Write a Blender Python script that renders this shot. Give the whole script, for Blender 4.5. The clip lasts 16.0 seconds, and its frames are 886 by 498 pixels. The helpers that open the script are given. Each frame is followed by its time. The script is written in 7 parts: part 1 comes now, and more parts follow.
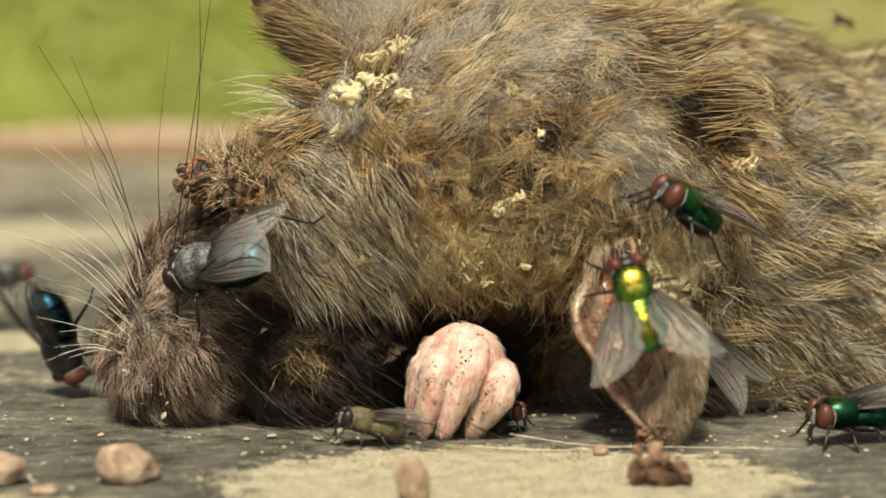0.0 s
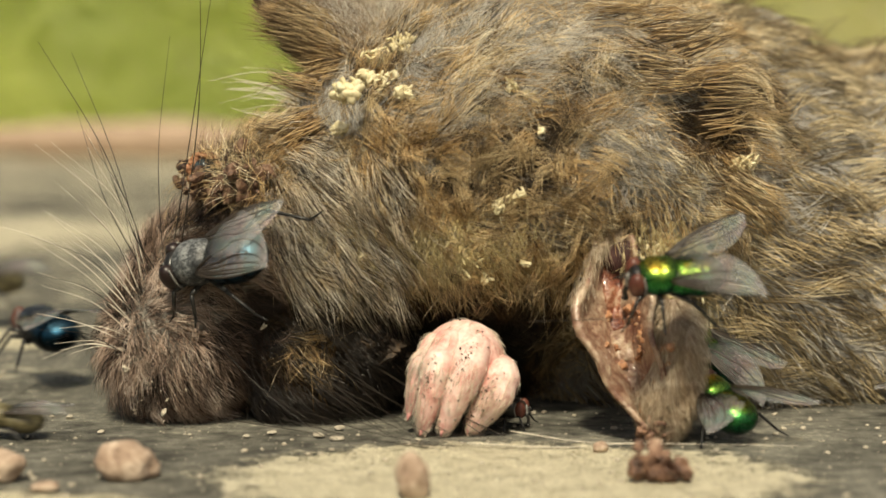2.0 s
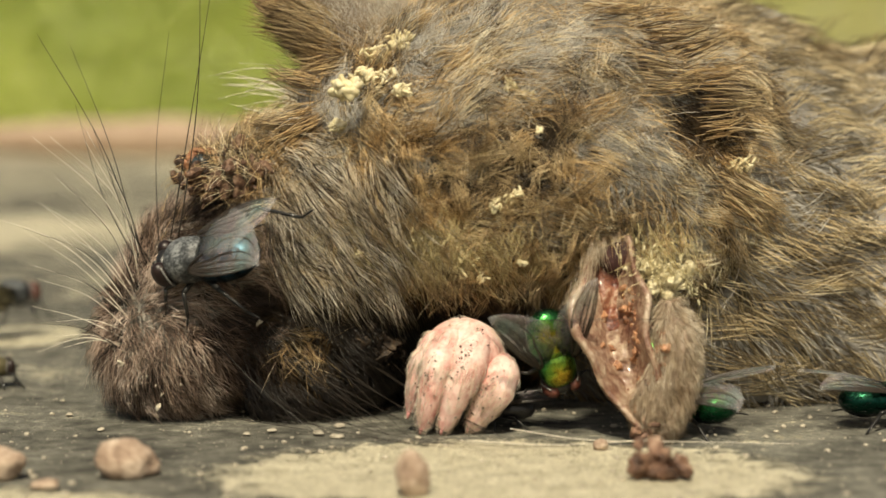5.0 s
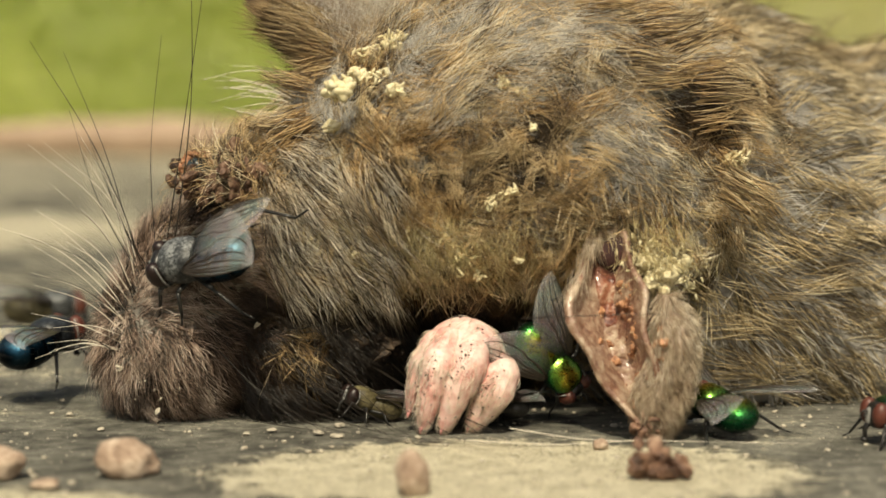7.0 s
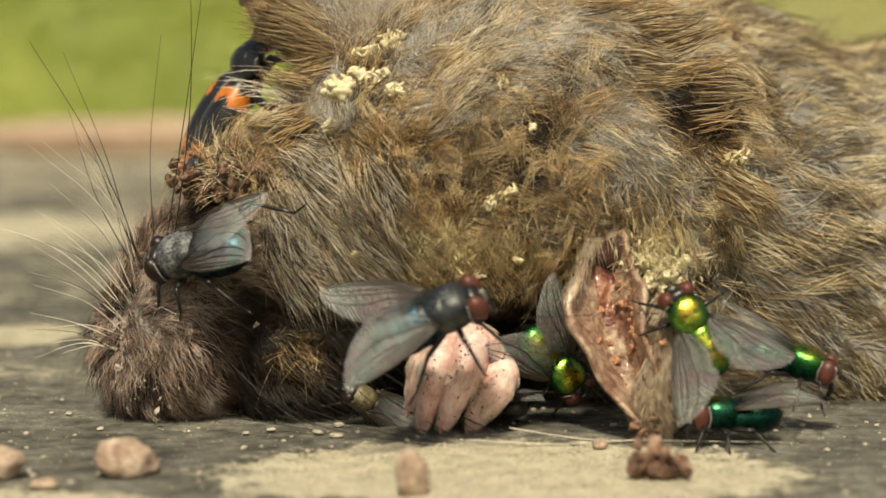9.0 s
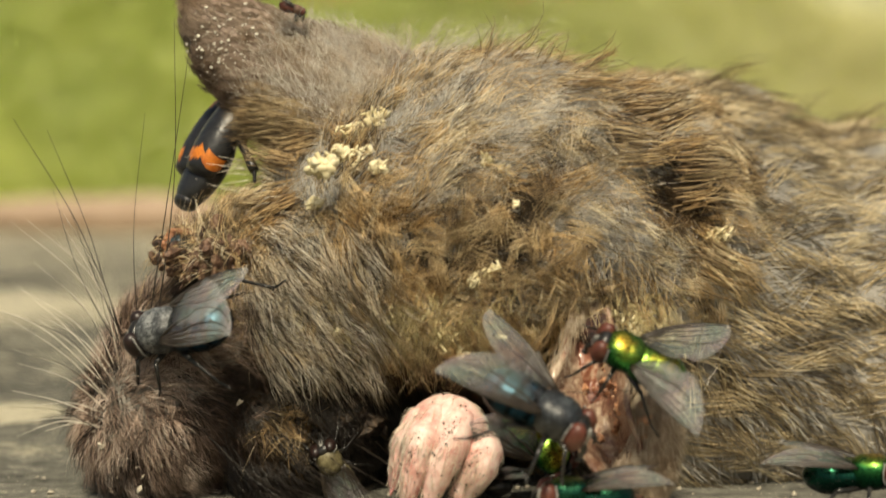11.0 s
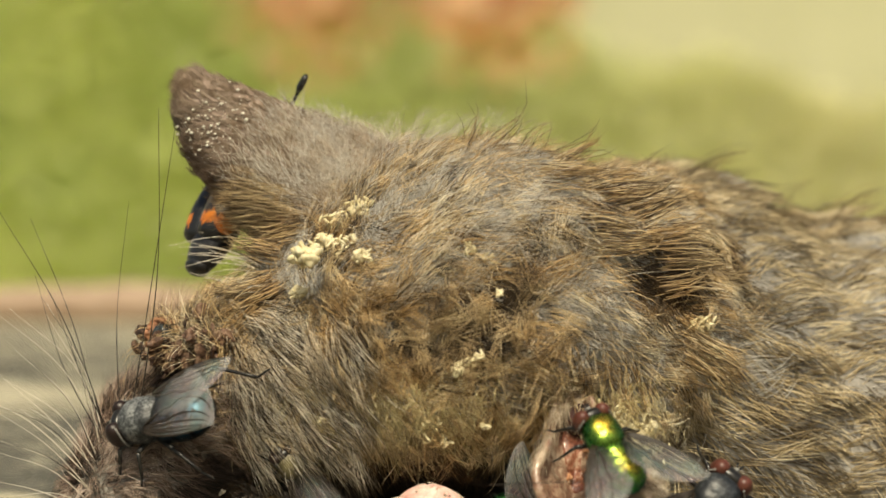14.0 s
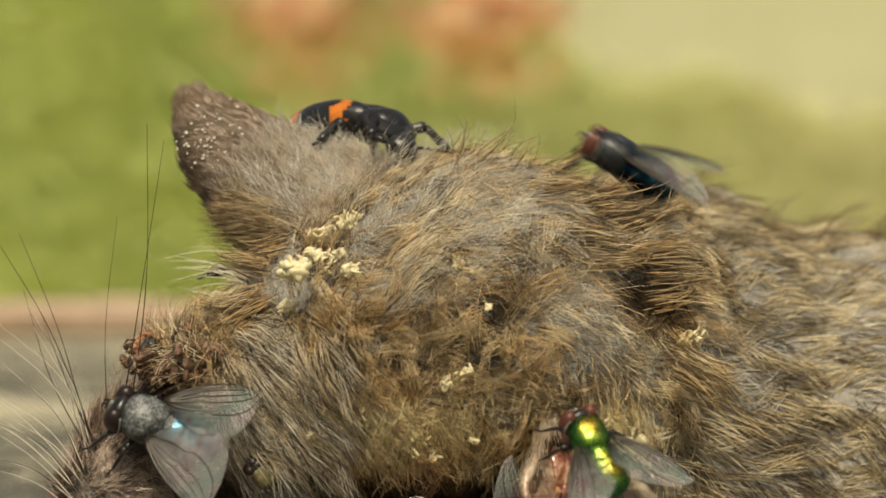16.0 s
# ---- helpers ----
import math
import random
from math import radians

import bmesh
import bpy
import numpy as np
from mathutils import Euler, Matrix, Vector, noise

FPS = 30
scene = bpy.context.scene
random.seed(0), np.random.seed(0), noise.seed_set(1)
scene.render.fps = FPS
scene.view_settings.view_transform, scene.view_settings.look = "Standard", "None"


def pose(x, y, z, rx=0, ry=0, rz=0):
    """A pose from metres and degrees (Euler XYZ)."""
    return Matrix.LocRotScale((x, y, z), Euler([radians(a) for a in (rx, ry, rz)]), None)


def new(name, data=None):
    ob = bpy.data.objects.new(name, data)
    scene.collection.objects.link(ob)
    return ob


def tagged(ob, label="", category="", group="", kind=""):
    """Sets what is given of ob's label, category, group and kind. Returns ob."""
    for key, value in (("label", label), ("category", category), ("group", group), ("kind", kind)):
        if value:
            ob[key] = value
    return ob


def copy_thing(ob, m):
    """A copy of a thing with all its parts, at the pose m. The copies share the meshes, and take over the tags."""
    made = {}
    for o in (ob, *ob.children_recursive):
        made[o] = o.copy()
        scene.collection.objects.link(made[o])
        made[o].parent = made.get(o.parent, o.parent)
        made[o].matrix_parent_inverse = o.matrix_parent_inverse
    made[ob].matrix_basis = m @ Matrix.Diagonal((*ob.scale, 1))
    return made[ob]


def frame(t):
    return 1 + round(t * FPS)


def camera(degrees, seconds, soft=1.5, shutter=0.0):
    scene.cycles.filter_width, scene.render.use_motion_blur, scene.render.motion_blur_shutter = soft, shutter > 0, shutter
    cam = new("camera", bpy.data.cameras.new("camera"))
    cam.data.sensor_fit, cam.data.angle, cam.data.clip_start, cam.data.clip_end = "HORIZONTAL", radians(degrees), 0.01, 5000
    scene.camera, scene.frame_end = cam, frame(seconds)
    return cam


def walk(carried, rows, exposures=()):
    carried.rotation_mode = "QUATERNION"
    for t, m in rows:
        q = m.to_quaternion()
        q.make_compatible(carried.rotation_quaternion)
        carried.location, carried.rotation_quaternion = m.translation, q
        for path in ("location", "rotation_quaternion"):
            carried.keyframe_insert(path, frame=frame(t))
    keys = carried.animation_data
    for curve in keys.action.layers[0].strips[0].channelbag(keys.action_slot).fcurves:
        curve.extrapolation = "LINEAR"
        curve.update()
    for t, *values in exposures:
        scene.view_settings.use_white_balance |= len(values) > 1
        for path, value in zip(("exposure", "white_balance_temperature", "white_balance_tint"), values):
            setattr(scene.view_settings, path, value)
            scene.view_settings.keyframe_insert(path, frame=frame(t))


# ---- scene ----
MM = 0.001
cam = camera(24.0, 16.0, soft=1.6, shutter=0.4)
cam.data.dof.use_dof = True
cam.data.dof.focus_distance = 0.181
cam.data.dof.aperture_fstop = 26.0


def aim(du, dv):
    """The tripod head: the eye stands still, the lens pans and tilts a little."""
    k = 3688.0
    return pose(0, -0.1756, 0.033, 90 - 5.70 + math.degrees(math.atan(dv / k)), 0, math.degrees(math.atan(du / k)))


walk(cam, [
    (0.0, aim(0, 10)), (0.5, aim(0, 8.5)), (1.0, aim(0, 7)), (1.5, aim(0, 5.5)), (2.0, aim(0, 4.5)),
    (2.5, aim(0, 4)), (3.0, aim(0, 3)), (3.5, aim(0, 2.5)), (4.0, aim(0, 1.5)), (6.5, aim(0, 0.3)),
    (7.0, aim(0, 0)), (7.5, aim(0, -0.3)), (8.0, aim(-0.5, -1)), (9.6, aim(-1, 0)), (10.3, aim(-3, 14)),
    (10.5, aim(-7, 28)),
    (11.0, aim(-30, 136)), (11.5, aim(-53, 210)), (12.0, aim(-51, 233)), (12.5, aim(-56, 269)),
    (13.0, aim(-53, 268)), (13.5, aim(-62, 290)), (14.0, aim(-59, 294)), (14.5, aim(-56, 298)),
    (15.0, aim(-59, 304)), (15.5, aim(-75, 349)), (16.0, aim(-79, 319)),
], exposures=[(0.0, -0.02, 7450, 4), (14.0, -0.03, 7450, 4), (15.5, -0.09, 7450, 4), (16.0, -0.18, 7450, 4)])

# ---- light: a bright, hazy sky with a soft sun high over the camera's shoulder ----
SUN_EL, SUN_ROT = 54.0, 172.0
world = bpy.data.worlds.new("world")
scene.world = world
world.use_nodes = True
wn, wl = world.node_tree.nodes, world.node_tree.links
sky = wn.new("ShaderNodeTexSky")
sky.sky_type, sky.sun_disc = "NISHITA", False
sky.sun_elevation, sky.sun_rotation = radians(SUN_EL), radians(SUN_ROT)
sky.air_density, sky.dust_density, sky.ozone_density = 1.0, 4.0, 0.6
wl.new(sky.outputs["Color"], wn["Background"].inputs["Color"])
wn["Background"].inputs["Strength"].default_value = 0.085
sun = new("sun", bpy.data.lights.new("sun", "SUN"))
sun.data.energy, sun.data.angle, sun.data.color = 4.4, radians(6), (1.0, 0.93, 0.80)
sun.matrix_world = pose(0, -1, 2, 90 - SUN_EL, 0, SUN_ROT - 180)


# ---- materials ----
def material(name):
    m = bpy.data.materials.new(name)
    m.use_nodes = True
    return m, m.node_tree.nodes, m.node_tree.links, m.node_tree.nodes["Principled BSDF"]


def ramp(n, stops):
    r = n.new("ShaderNodeValToRGB")
    el = r.color_ramp.elements
    while len(el) < len(stops):
        el.new(0.5)
    for e, (p, c) in zip(el, stops):
        e.position, e.color = p, (*c, 1)
    return r


def mixer(n, l, fac, a, b, mode="MIX"):
    x = n.new("ShaderNodeMix")
    x.data_type, x.blend_type = "RGBA", mode
    for key, value in (("Factor", fac), ("A", a), ("B", b)):
        sock = [s for s in x.inputs if s.name == key and s.type == ("VALUE" if key == "Factor" else "RGBA")][0]
        if hasattr(value, "links"):
            l.new(value, sock)
        else:
            sock.default_value = value if key == "Factor" else (*value, 1)
    return [s for s in x.outputs if s.type == "RGBA"][0]


def noise_tex(n, l, scale, detail=4, rough=0.6, coords=None):
    t = n.new("ShaderNodeTexNoise")
    t.inputs["Scale"].default_value, t.inputs["Detail"].default_value, t.inputs["Roughness"].default_value = scale, detail, rough
    if coords is None:
        c = n.new("ShaderNodeTexCoord")
        coords = c.outputs["Object"]
    l.new(coords, t.inputs["Vector"])
    return t


def bump(n, l, b, height, strength, dist):
    k = n.new("ShaderNodeBump")
    k.inputs["Strength"].default_value, k.inputs["Distance"].default_value = strength, dist
    l.new(height, k.inputs["Height"])
    l.new(k.outputs["Normal"], b.inputs["Normal"])


def plain(name, stops, scale, rough=0.6, metal=0.0, bumps=0.3, dist=0.0001, scale2=None, spec=0.5, coat=0.0):
    """A mottled surface: colours by noise at two scales, with fine relief."""
    m, n, l, b = material(name)
    t1, t2 = noise_tex(n, l, scale), noise_tex(n, l, scale2 or scale * 7, 3, 0.7)
    add = n.new("ShaderNodeMath")
    add.operation = "MULTIPLY_ADD"
    l.new(t2.outputs["Fac"], add.inputs[0])
    add.inputs[1].default_value = 0.45
    mul = n.new("ShaderNodeMath")
    mul.operation = "MULTIPLY"
    l.new(t1.outputs["Fac"], mul.inputs[0])
    mul.inputs[1].default_value = 0.62
    l.new(mul.outputs[0], add.inputs[2])
    r = ramp(n, stops)
    l.new(add.outputs[0], r.inputs["Fac"])
    l.new(r.outputs["Color"], b.inputs["Base Color"])
    b.inputs["Roughness"].default_value, b.inputs["Metallic"].default_value = rough, metal
    b.inputs["Specular IOR Level"].default_value, b.inputs["Coat Weight"].default_value = spec, coat
    b.inputs["Coat Roughness"].default_value = 0.15
    bump(n, l, b, add.outputs[0], bumps, dist)
    return m


def fur_material(name, tones, patch_scale, patch, root=(0.6, 0.58, 0.56), tip=(0.45, 0.36, 0.28), tip_mix=0.5, rough=0.45):
    """Banded hairs: each hair of its own tone, greyer at the root, browner at the tip; patch, root and tip are tints of that tone."""
    m, n, l, b = material(name)
    uv = n.new("ShaderNodeUVMap")
    sep = n.new("ShaderNodeSeparateXYZ")
    l.new(uv.outputs["UV"], sep.inputs[0])
    own = ramp(n, tones)
    l.new(sep.outputs["X"], own.inputs["Fac"])
    big = noise_tex(n, l, patch_scale, 3, 0.6)
    pr = ramp(n, [(0.44, (1, 1, 1)), (0.60, patch)])
    l.new(big.outputs["Fac"], pr.inputs["Fac"])
    tone = mixer(n, l, 1.0, own.outputs["Color"], pr.outputs["Color"], "MULTIPLY")
    band = ramp(n, [(0.0, root), (0.40, (1, 1, 1)), (0.72, (1, 1, 1)), (1.0, tuple(1 + (c - 1) * tip_mix for c in tip))])
    l.new(sep.outputs["Y"], band.inputs["Fac"])
    l.new(mixer(n, l, 1.0, tone, band.outputs["Color"], "MULTIPLY"), b.inputs["Base Color"])
    b.inputs["Roughness"].default_value = rough
    b.inputs["Specular IOR Level"].default_value = 0.35
    return m


M_GUARD = fur_material("guard_hair", [(0.0, (0.022, 0.015, 0.010)), (0.22, (0.13, 0.088, 0.048)), (0.48, (0.50, 0.365, 0.20)), (0.75, (0.82, 0.67, 0.42)), (1.0, (0.95, 0.88, 0.70))],
                       190, (1.0, 0.87, 0.70), root=(0.70, 0.68, 0.68), tip_mix=0.5)
M_UNDER = fur_material("under_fur", [(0.0, (0.36, 0.345, 0.32)), (0.5, (0.53, 0.51, 0.475)), (1.0, (0.74, 0.715, 0.665))],
                       90, (1.0, 0.95, 0.86), root=(0.85, 0.85, 0.85), tip_mix=0.2, rough=0.7)
M_SNOUT = fur_material("snout_hair", [(0.0, (0.016, 0.011, 0.009)), (0.30, (0.26, 0.18, 0.138)), (0.6, (0.56, 0.425, 0.345)), (1.0, (0.84, 0.72, 0.62))],
                       160, (0.80, 0.74, 0.70), root=(0.55, 0.5, 0.48), tip_mix=0.2)
M_BODY = fur_material("body_hair", [(0.0, (0.13, 0.096, 0.055)), (0.3, (0.41, 0.32, 0.18)), (0.65, (0.72, 0.58, 0.36)), (1.0, (0.88, 0.78, 0.56))],
                      60, (0.95, 0.92, 0.88), root=(0.78, 0.78, 0.78), tip_mix=0.45)
M_CHEEK = fur_material("cheek_hair", [(0.0, (0.022, 0.016, 0.013)), (0.3, (0.12, 0.095, 0.075)), (0.6, (0.56, 0.49, 0.395)), (1.0, (0.88, 0.82, 0.71))],
                       190, (1.0, 0.92, 0.80), root=(0.6, 0.6, 0.6), tip_mix=0.2)
# wet skin, darkened further to stand for the shade under the chin
M_SKIN = plain("wet_shaded_skin", [(0.25, (0.016, 0.012, 0.009)), (0.55, (0.04, 0.03, 0.023)), (0.8, (0.09, 0.07, 0.05))], 140, 0.6)
M_FELT = plain("grey_wool_felt", [(0.30, (0.155, 0.14, 0.12)), (0.5, (0.26, 0.24, 0.21)), (0.7, (0.40, 0.375, 0.335))], 260, 0.9, bumps=0.8, dist=0.0004, scale2=2600)


def slab_material():
    """Grey weathered stone with patches of a pale dry crust that thins out raggedly at its edges."""
    m, n, l, b = material("weathered_slab")
    tc = n.new("ShaderNodeTexCoord")
    co = tc.outputs["Object"]
    mid, fine, grain = noise_tex(n, l, 55, 5, 0.65, co), noise_tex(n, l, 420, 5, 0.7, co), noise_tex(n, l, 2600, 3, 0.7, co)

    def math_node(op, a, c):
        k = n.new("ShaderNodeMath")
        k.operation = op
        for i, v in enumerate((a, c)):
            if hasattr(v, "links"):
                l.new(v, k.inputs[i])
            else:
                k.inputs[i].default_value = v
        return k.outputs[0]
    blend = math_node("ADD", math_node("MULTIPLY", mid.outputs["Fac"], 0.5), math_node("MULTIPLY", fine.outputs["Fac"], 0.5))
    stone = ramp(n, [(0.40, (0.048, 0.045, 0.036)), (0.48, (0.13, 0.124, 0.10)), (0.54, (0.205, 0.196, 0.16)), (0.62, (0.36, 0.345, 0.28))])
    l.new(blend, stone.inputs["Fac"])
    dust = math_node("ADD", math_node("MULTIPLY", fine.outputs["Fac"], 0.35), math_node("MULTIPLY", grain.outputs["Fac"], 0.65))
    crust = ramp(n, [(0.37, (0.09, 0.08, 0.055)), (0.43, (0.40, 0.355, 0.24)), (0.51, (0.62, 0.56, 0.40)), (0.62, (0.78, 0.72, 0.56))])
    l.new(dust, crust.inputs["Fac"])
    cover = None
    for cx, cy, rx, ry, thick in ((4.5, -19.0, 24.5, 14.5, 1), (-92, 185, 66, 48, 0.45), (-47, 57, 7, 10, 1), (-74, 72, 12, 12, 1), (-33, -30, 14, 7, 1), (60, 40, 20, 12, 1), (-40, 520, 500, 150, 1),
                                  (-130, 330, 340, 130, 0.13), (-80, 100, 60, 34, 0.05)):
        sub = n.new("ShaderNodeVectorMath")
        sub.operation = "SUBTRACT"
        l.new(co, sub.inputs[0])
        sub.inputs[1].default_value = (cx * MM, cy * MM, 0)
        div = n.new("ShaderNodeVectorMath")
        div.operation = "MULTIPLY"
        l.new(sub.outputs[0], div.inputs[0])
        div.inputs[1].default_value = (1 / (rx * MM), 1 / (ry * MM), 0)
        ln = n.new("ShaderNodeVectorMath")
        ln.operation = "LENGTH"
        l.new(div.outputs[0], ln.inputs[0])
        f = math_node("MULTIPLY", math_node("SUBTRACT", 1.0, ln.outputs["Value"]), thick)
        cover = f if cover is None else math_node("MAXIMUM", cover, f)
    ragged = math_node("ADD", cover, math_node("MULTIPLY", math_node("SUBTRACT", blend, 0.5), 1.7))
    ragged = math_node("ADD", ragged, math_node("MULTIPLY", math_node("SUBTRACT", grain.outputs["Fac"], 0.5), 0.35))
    edge = ramp(n, [(0.02, (0, 0, 0)), (0.16, (1, 1, 1))])
    l.new(ragged, edge.inputs["Fac"])
    l.new(mixer(n, l, edge.outputs["Color"], stone.outputs["Color"], crust.outputs["Color"]), b.inputs["Base Color"])
    b.inputs["Roughness"].default_value = 0.9
    rel = math_node("ADD", math_node("MULTIPLY", edge.outputs["Color"], 0.6), math_node("ADD", dust, blend))
    bump(n, l, b, rel, 0.9, 0.0009)
    return m


M_SLAB = slab_material()
M_LAWN = plain("lawn", [(0.3, (0.24, 0.28, 0.03)), (0.55, (0.36, 0.40, 0.06)), (0.75, (0.46, 0.48, 0.10))], 0.6, 0.9, bumps=0.2, dist=0.01, scale2=30)
M_PINK = plain("pink_skin", [(0.36, (0.44, 0.16, 0.14)), (0.48, (0.70, 0.38, 0.33)), (0.57, (0.82, 0.56, 0.50)), (0.70, (0.90, 0.74, 0.66))], 300, 0.5, bumps=0.7, dist=0.00025, scale2=1300)


# ---- geometry helpers ----
def part(name, data, mat, parent=None, label="", smooth=True):
    """Links a bmesh or a mesh as one mesh object under a thing or a part."""
    if isinstance(data, bmesh.types.BMesh):
        me = bpy.data.meshes.new(name)
        data.to_mesh(me)
        data.free()
    else:
        me = data
    if smooth:
        me.polygons.foreach_set("use_smooth", [True] * len(me.polygons))
    if mat is not None and not me.materials:
        me.materials.append(mat)
    ob = new(name, me)
    ob.parent = parent
    if label:
        tagged(ob, label)
    return ob


def thing(name, label, category, m=None, group="", kind=""):
    ob = new(name)
    ob.empty_display_size = 0.003
    if m is not None:
        ob.matrix_world = m
    return tagged(ob, label, category, group, kind)


def mesh_np(name, verts, faces, uv=None):
    """A mesh from arrays; faces: a list of arrays (n, 3) and (n, 4)."""
    me = bpy.data.meshes.new(name)
    verts = np.asarray(verts, dtype=np.float32)
    me.vertices.add(len(verts))
    me.vertices.foreach_set("co", verts.ravel())
    loops = np.concatenate([np.asarray(f, dtype=np.int32).ravel() for f in faces])
    sizes = np.concatenate([np.full(len(f), f.shape[1], dtype=np.int32) for f in faces])
    me.loops.add(len(loops))
    me.loops.foreach_set("vertex_index", loops)
    me.polygons.add(len(sizes))
    me.polygons.foreach_set("loop_start", np.concatenate([[0], np.cumsum(sizes)[:-1]]).astype(np.int32))
    if uv is not None:
        lay = me.uv_layers.new(name="UVMap")
        lay.data.foreach_set("uv", np.asarray(uv, dtype=np.float32)[loops].ravel())
    me.update(calc_edges=True)
    return me


def vnoise(p, scale, seed=0.0):
    """Smooth value noise in numpy from a few sine waves, -1 to 1."""
    rng = np.random.RandomState(int(abs(seed) * 10) + 7)
    out = np.zeros(len(p))
    for k in range(9):
        d = rng.normal(size=3)
        d /= np.linalg.norm(d)
        out += np.sin(p @ d * scale * (0.6 + 1.1 * rng.rand()) + rng.rand() * 6.28)
    return out / 4.5


def unit(v):
    return v / np.maximum(np.linalg.norm(v, axis=-1, keepdims=True), 1e-12)


def sphere_dirs(nu, nv):
    th = np.linspace(0, np.pi, nv + 1)[1:-1]
    ph = np.linspace(0, 2 * np.pi, nu, endpoint=False)
    T, Ph = np.meshgrid(th, ph, indexing="ij")
    d = np.stack([np.sin(T) * np.cos(Ph), np.sin(T) * np.sin(Ph), np.cos(T)], -1).reshape(-1, 3)
    d = np.concatenate([d, [[0, 0, 1]], [[0, 0, -1]]])
    i = np.arange(nv - 2)[:, None] * nu
    j, k = np.arange(nu)[None, :], (np.arange(nu)[None, :] + 1) % nu
    quads = np.stack([i + j, i + nu + j, i + nu + k, i + k], -1).reshape(-1, 4)
    n = (nv - 1) * nu
    last = (nv - 2) * nu
    jj, kk = np.arange(nu), (np.arange(nu) + 1) % nu
    tris = np.concatenate([np.stack([np.full(nu, n), jj, kk], -1), np.stack([np.full(nu, n + 1), last + kk, last + jj], -1)])
    return d, [quads, tris]


def blob(name, centre, balls, nu=96, nv=64, rough=0.0, rough_scale=400.0, soft=6.0, floor=None):
    """A rounded body: the smooth union of ellipsoids (centre, radii; mm) as seen from a point inside all of it."""
    d, faces = sphere_dirs(nu, nv)
    c0 = np.array(centre, float)
    best = []
    for c, r in balls:
        r = np.array(r, float)
        o, q = (c0 - np.array(c, float)) / r, d / r
        a, b, cc = (q * q).sum(1), q @ o, o @ o - 1
        disc = b * b - a * cc
        best.append(np.where(disc > 0, (-b + np.sqrt(np.maximum(disc, 0))) / a, 0.0))
    best = np.maximum(np.array(best), 0)
    top = best.max(0)
    rad = top + np.log(np.exp((best - top) * soft / 5.0).sum(0)) * 5.0 / soft * 0.35
    p = c0 + d * rad[:, None]
    if rough:
        p += d * (vnoise(p * MM, rough_scale, 1.0) * rough)[:, None]
    if floor is not None:
        p[:, 2] = np.where(p[:, 2] < floor, floor + (p[:, 2] - floor) * 0.05, p[:, 2])
    return mesh_np(name, p * MM, faces)


def scatter(me, n, rng):
    """Random points on a mesh, by area: places and normals."""
    me.calc_loop_triangles()
    t = np.empty(len(me.loop_triangles) * 3, dtype=np.int32)
    me.loop_triangles.foreach_get("vertices", t)
    v = np.empty(len(me.vertices) * 3, dtype=np.float32)
    me.vertices.foreach_get("co", v)
    vn = np.empty(len(me.vertices) * 3, dtype=np.float32)
    me.vertices.foreach_get("normal", vn)
    t, v, vn = t.reshape(-1, 3), v.reshape(-1, 3).astype(float), vn.reshape(-1, 3).astype(float)
    A, B, C = v[t[:, 0]], v[t[:, 1]], v[t[:, 2]]
    area = np.linalg.norm(np.cross(B - A, C - A), axis=1)
    k = rng.choice(len(t), n, p=area / area.sum())
    u, w = rng.rand(n), rng.rand(n)
    flip = u + w > 1
    u[flip], w[flip] = 1 - u[flip], 1 - w[flip]
    u, w = u[:, None], w[:, None]
    p = A[k] * (1 - u - w) + B[k] * u + C[k] * w
    nn = unit(vn[t[k, 0]] * (1 - u - w) + vn[t[k, 1]] * u + vn[t[k, 2]] * w)
    return p, nn


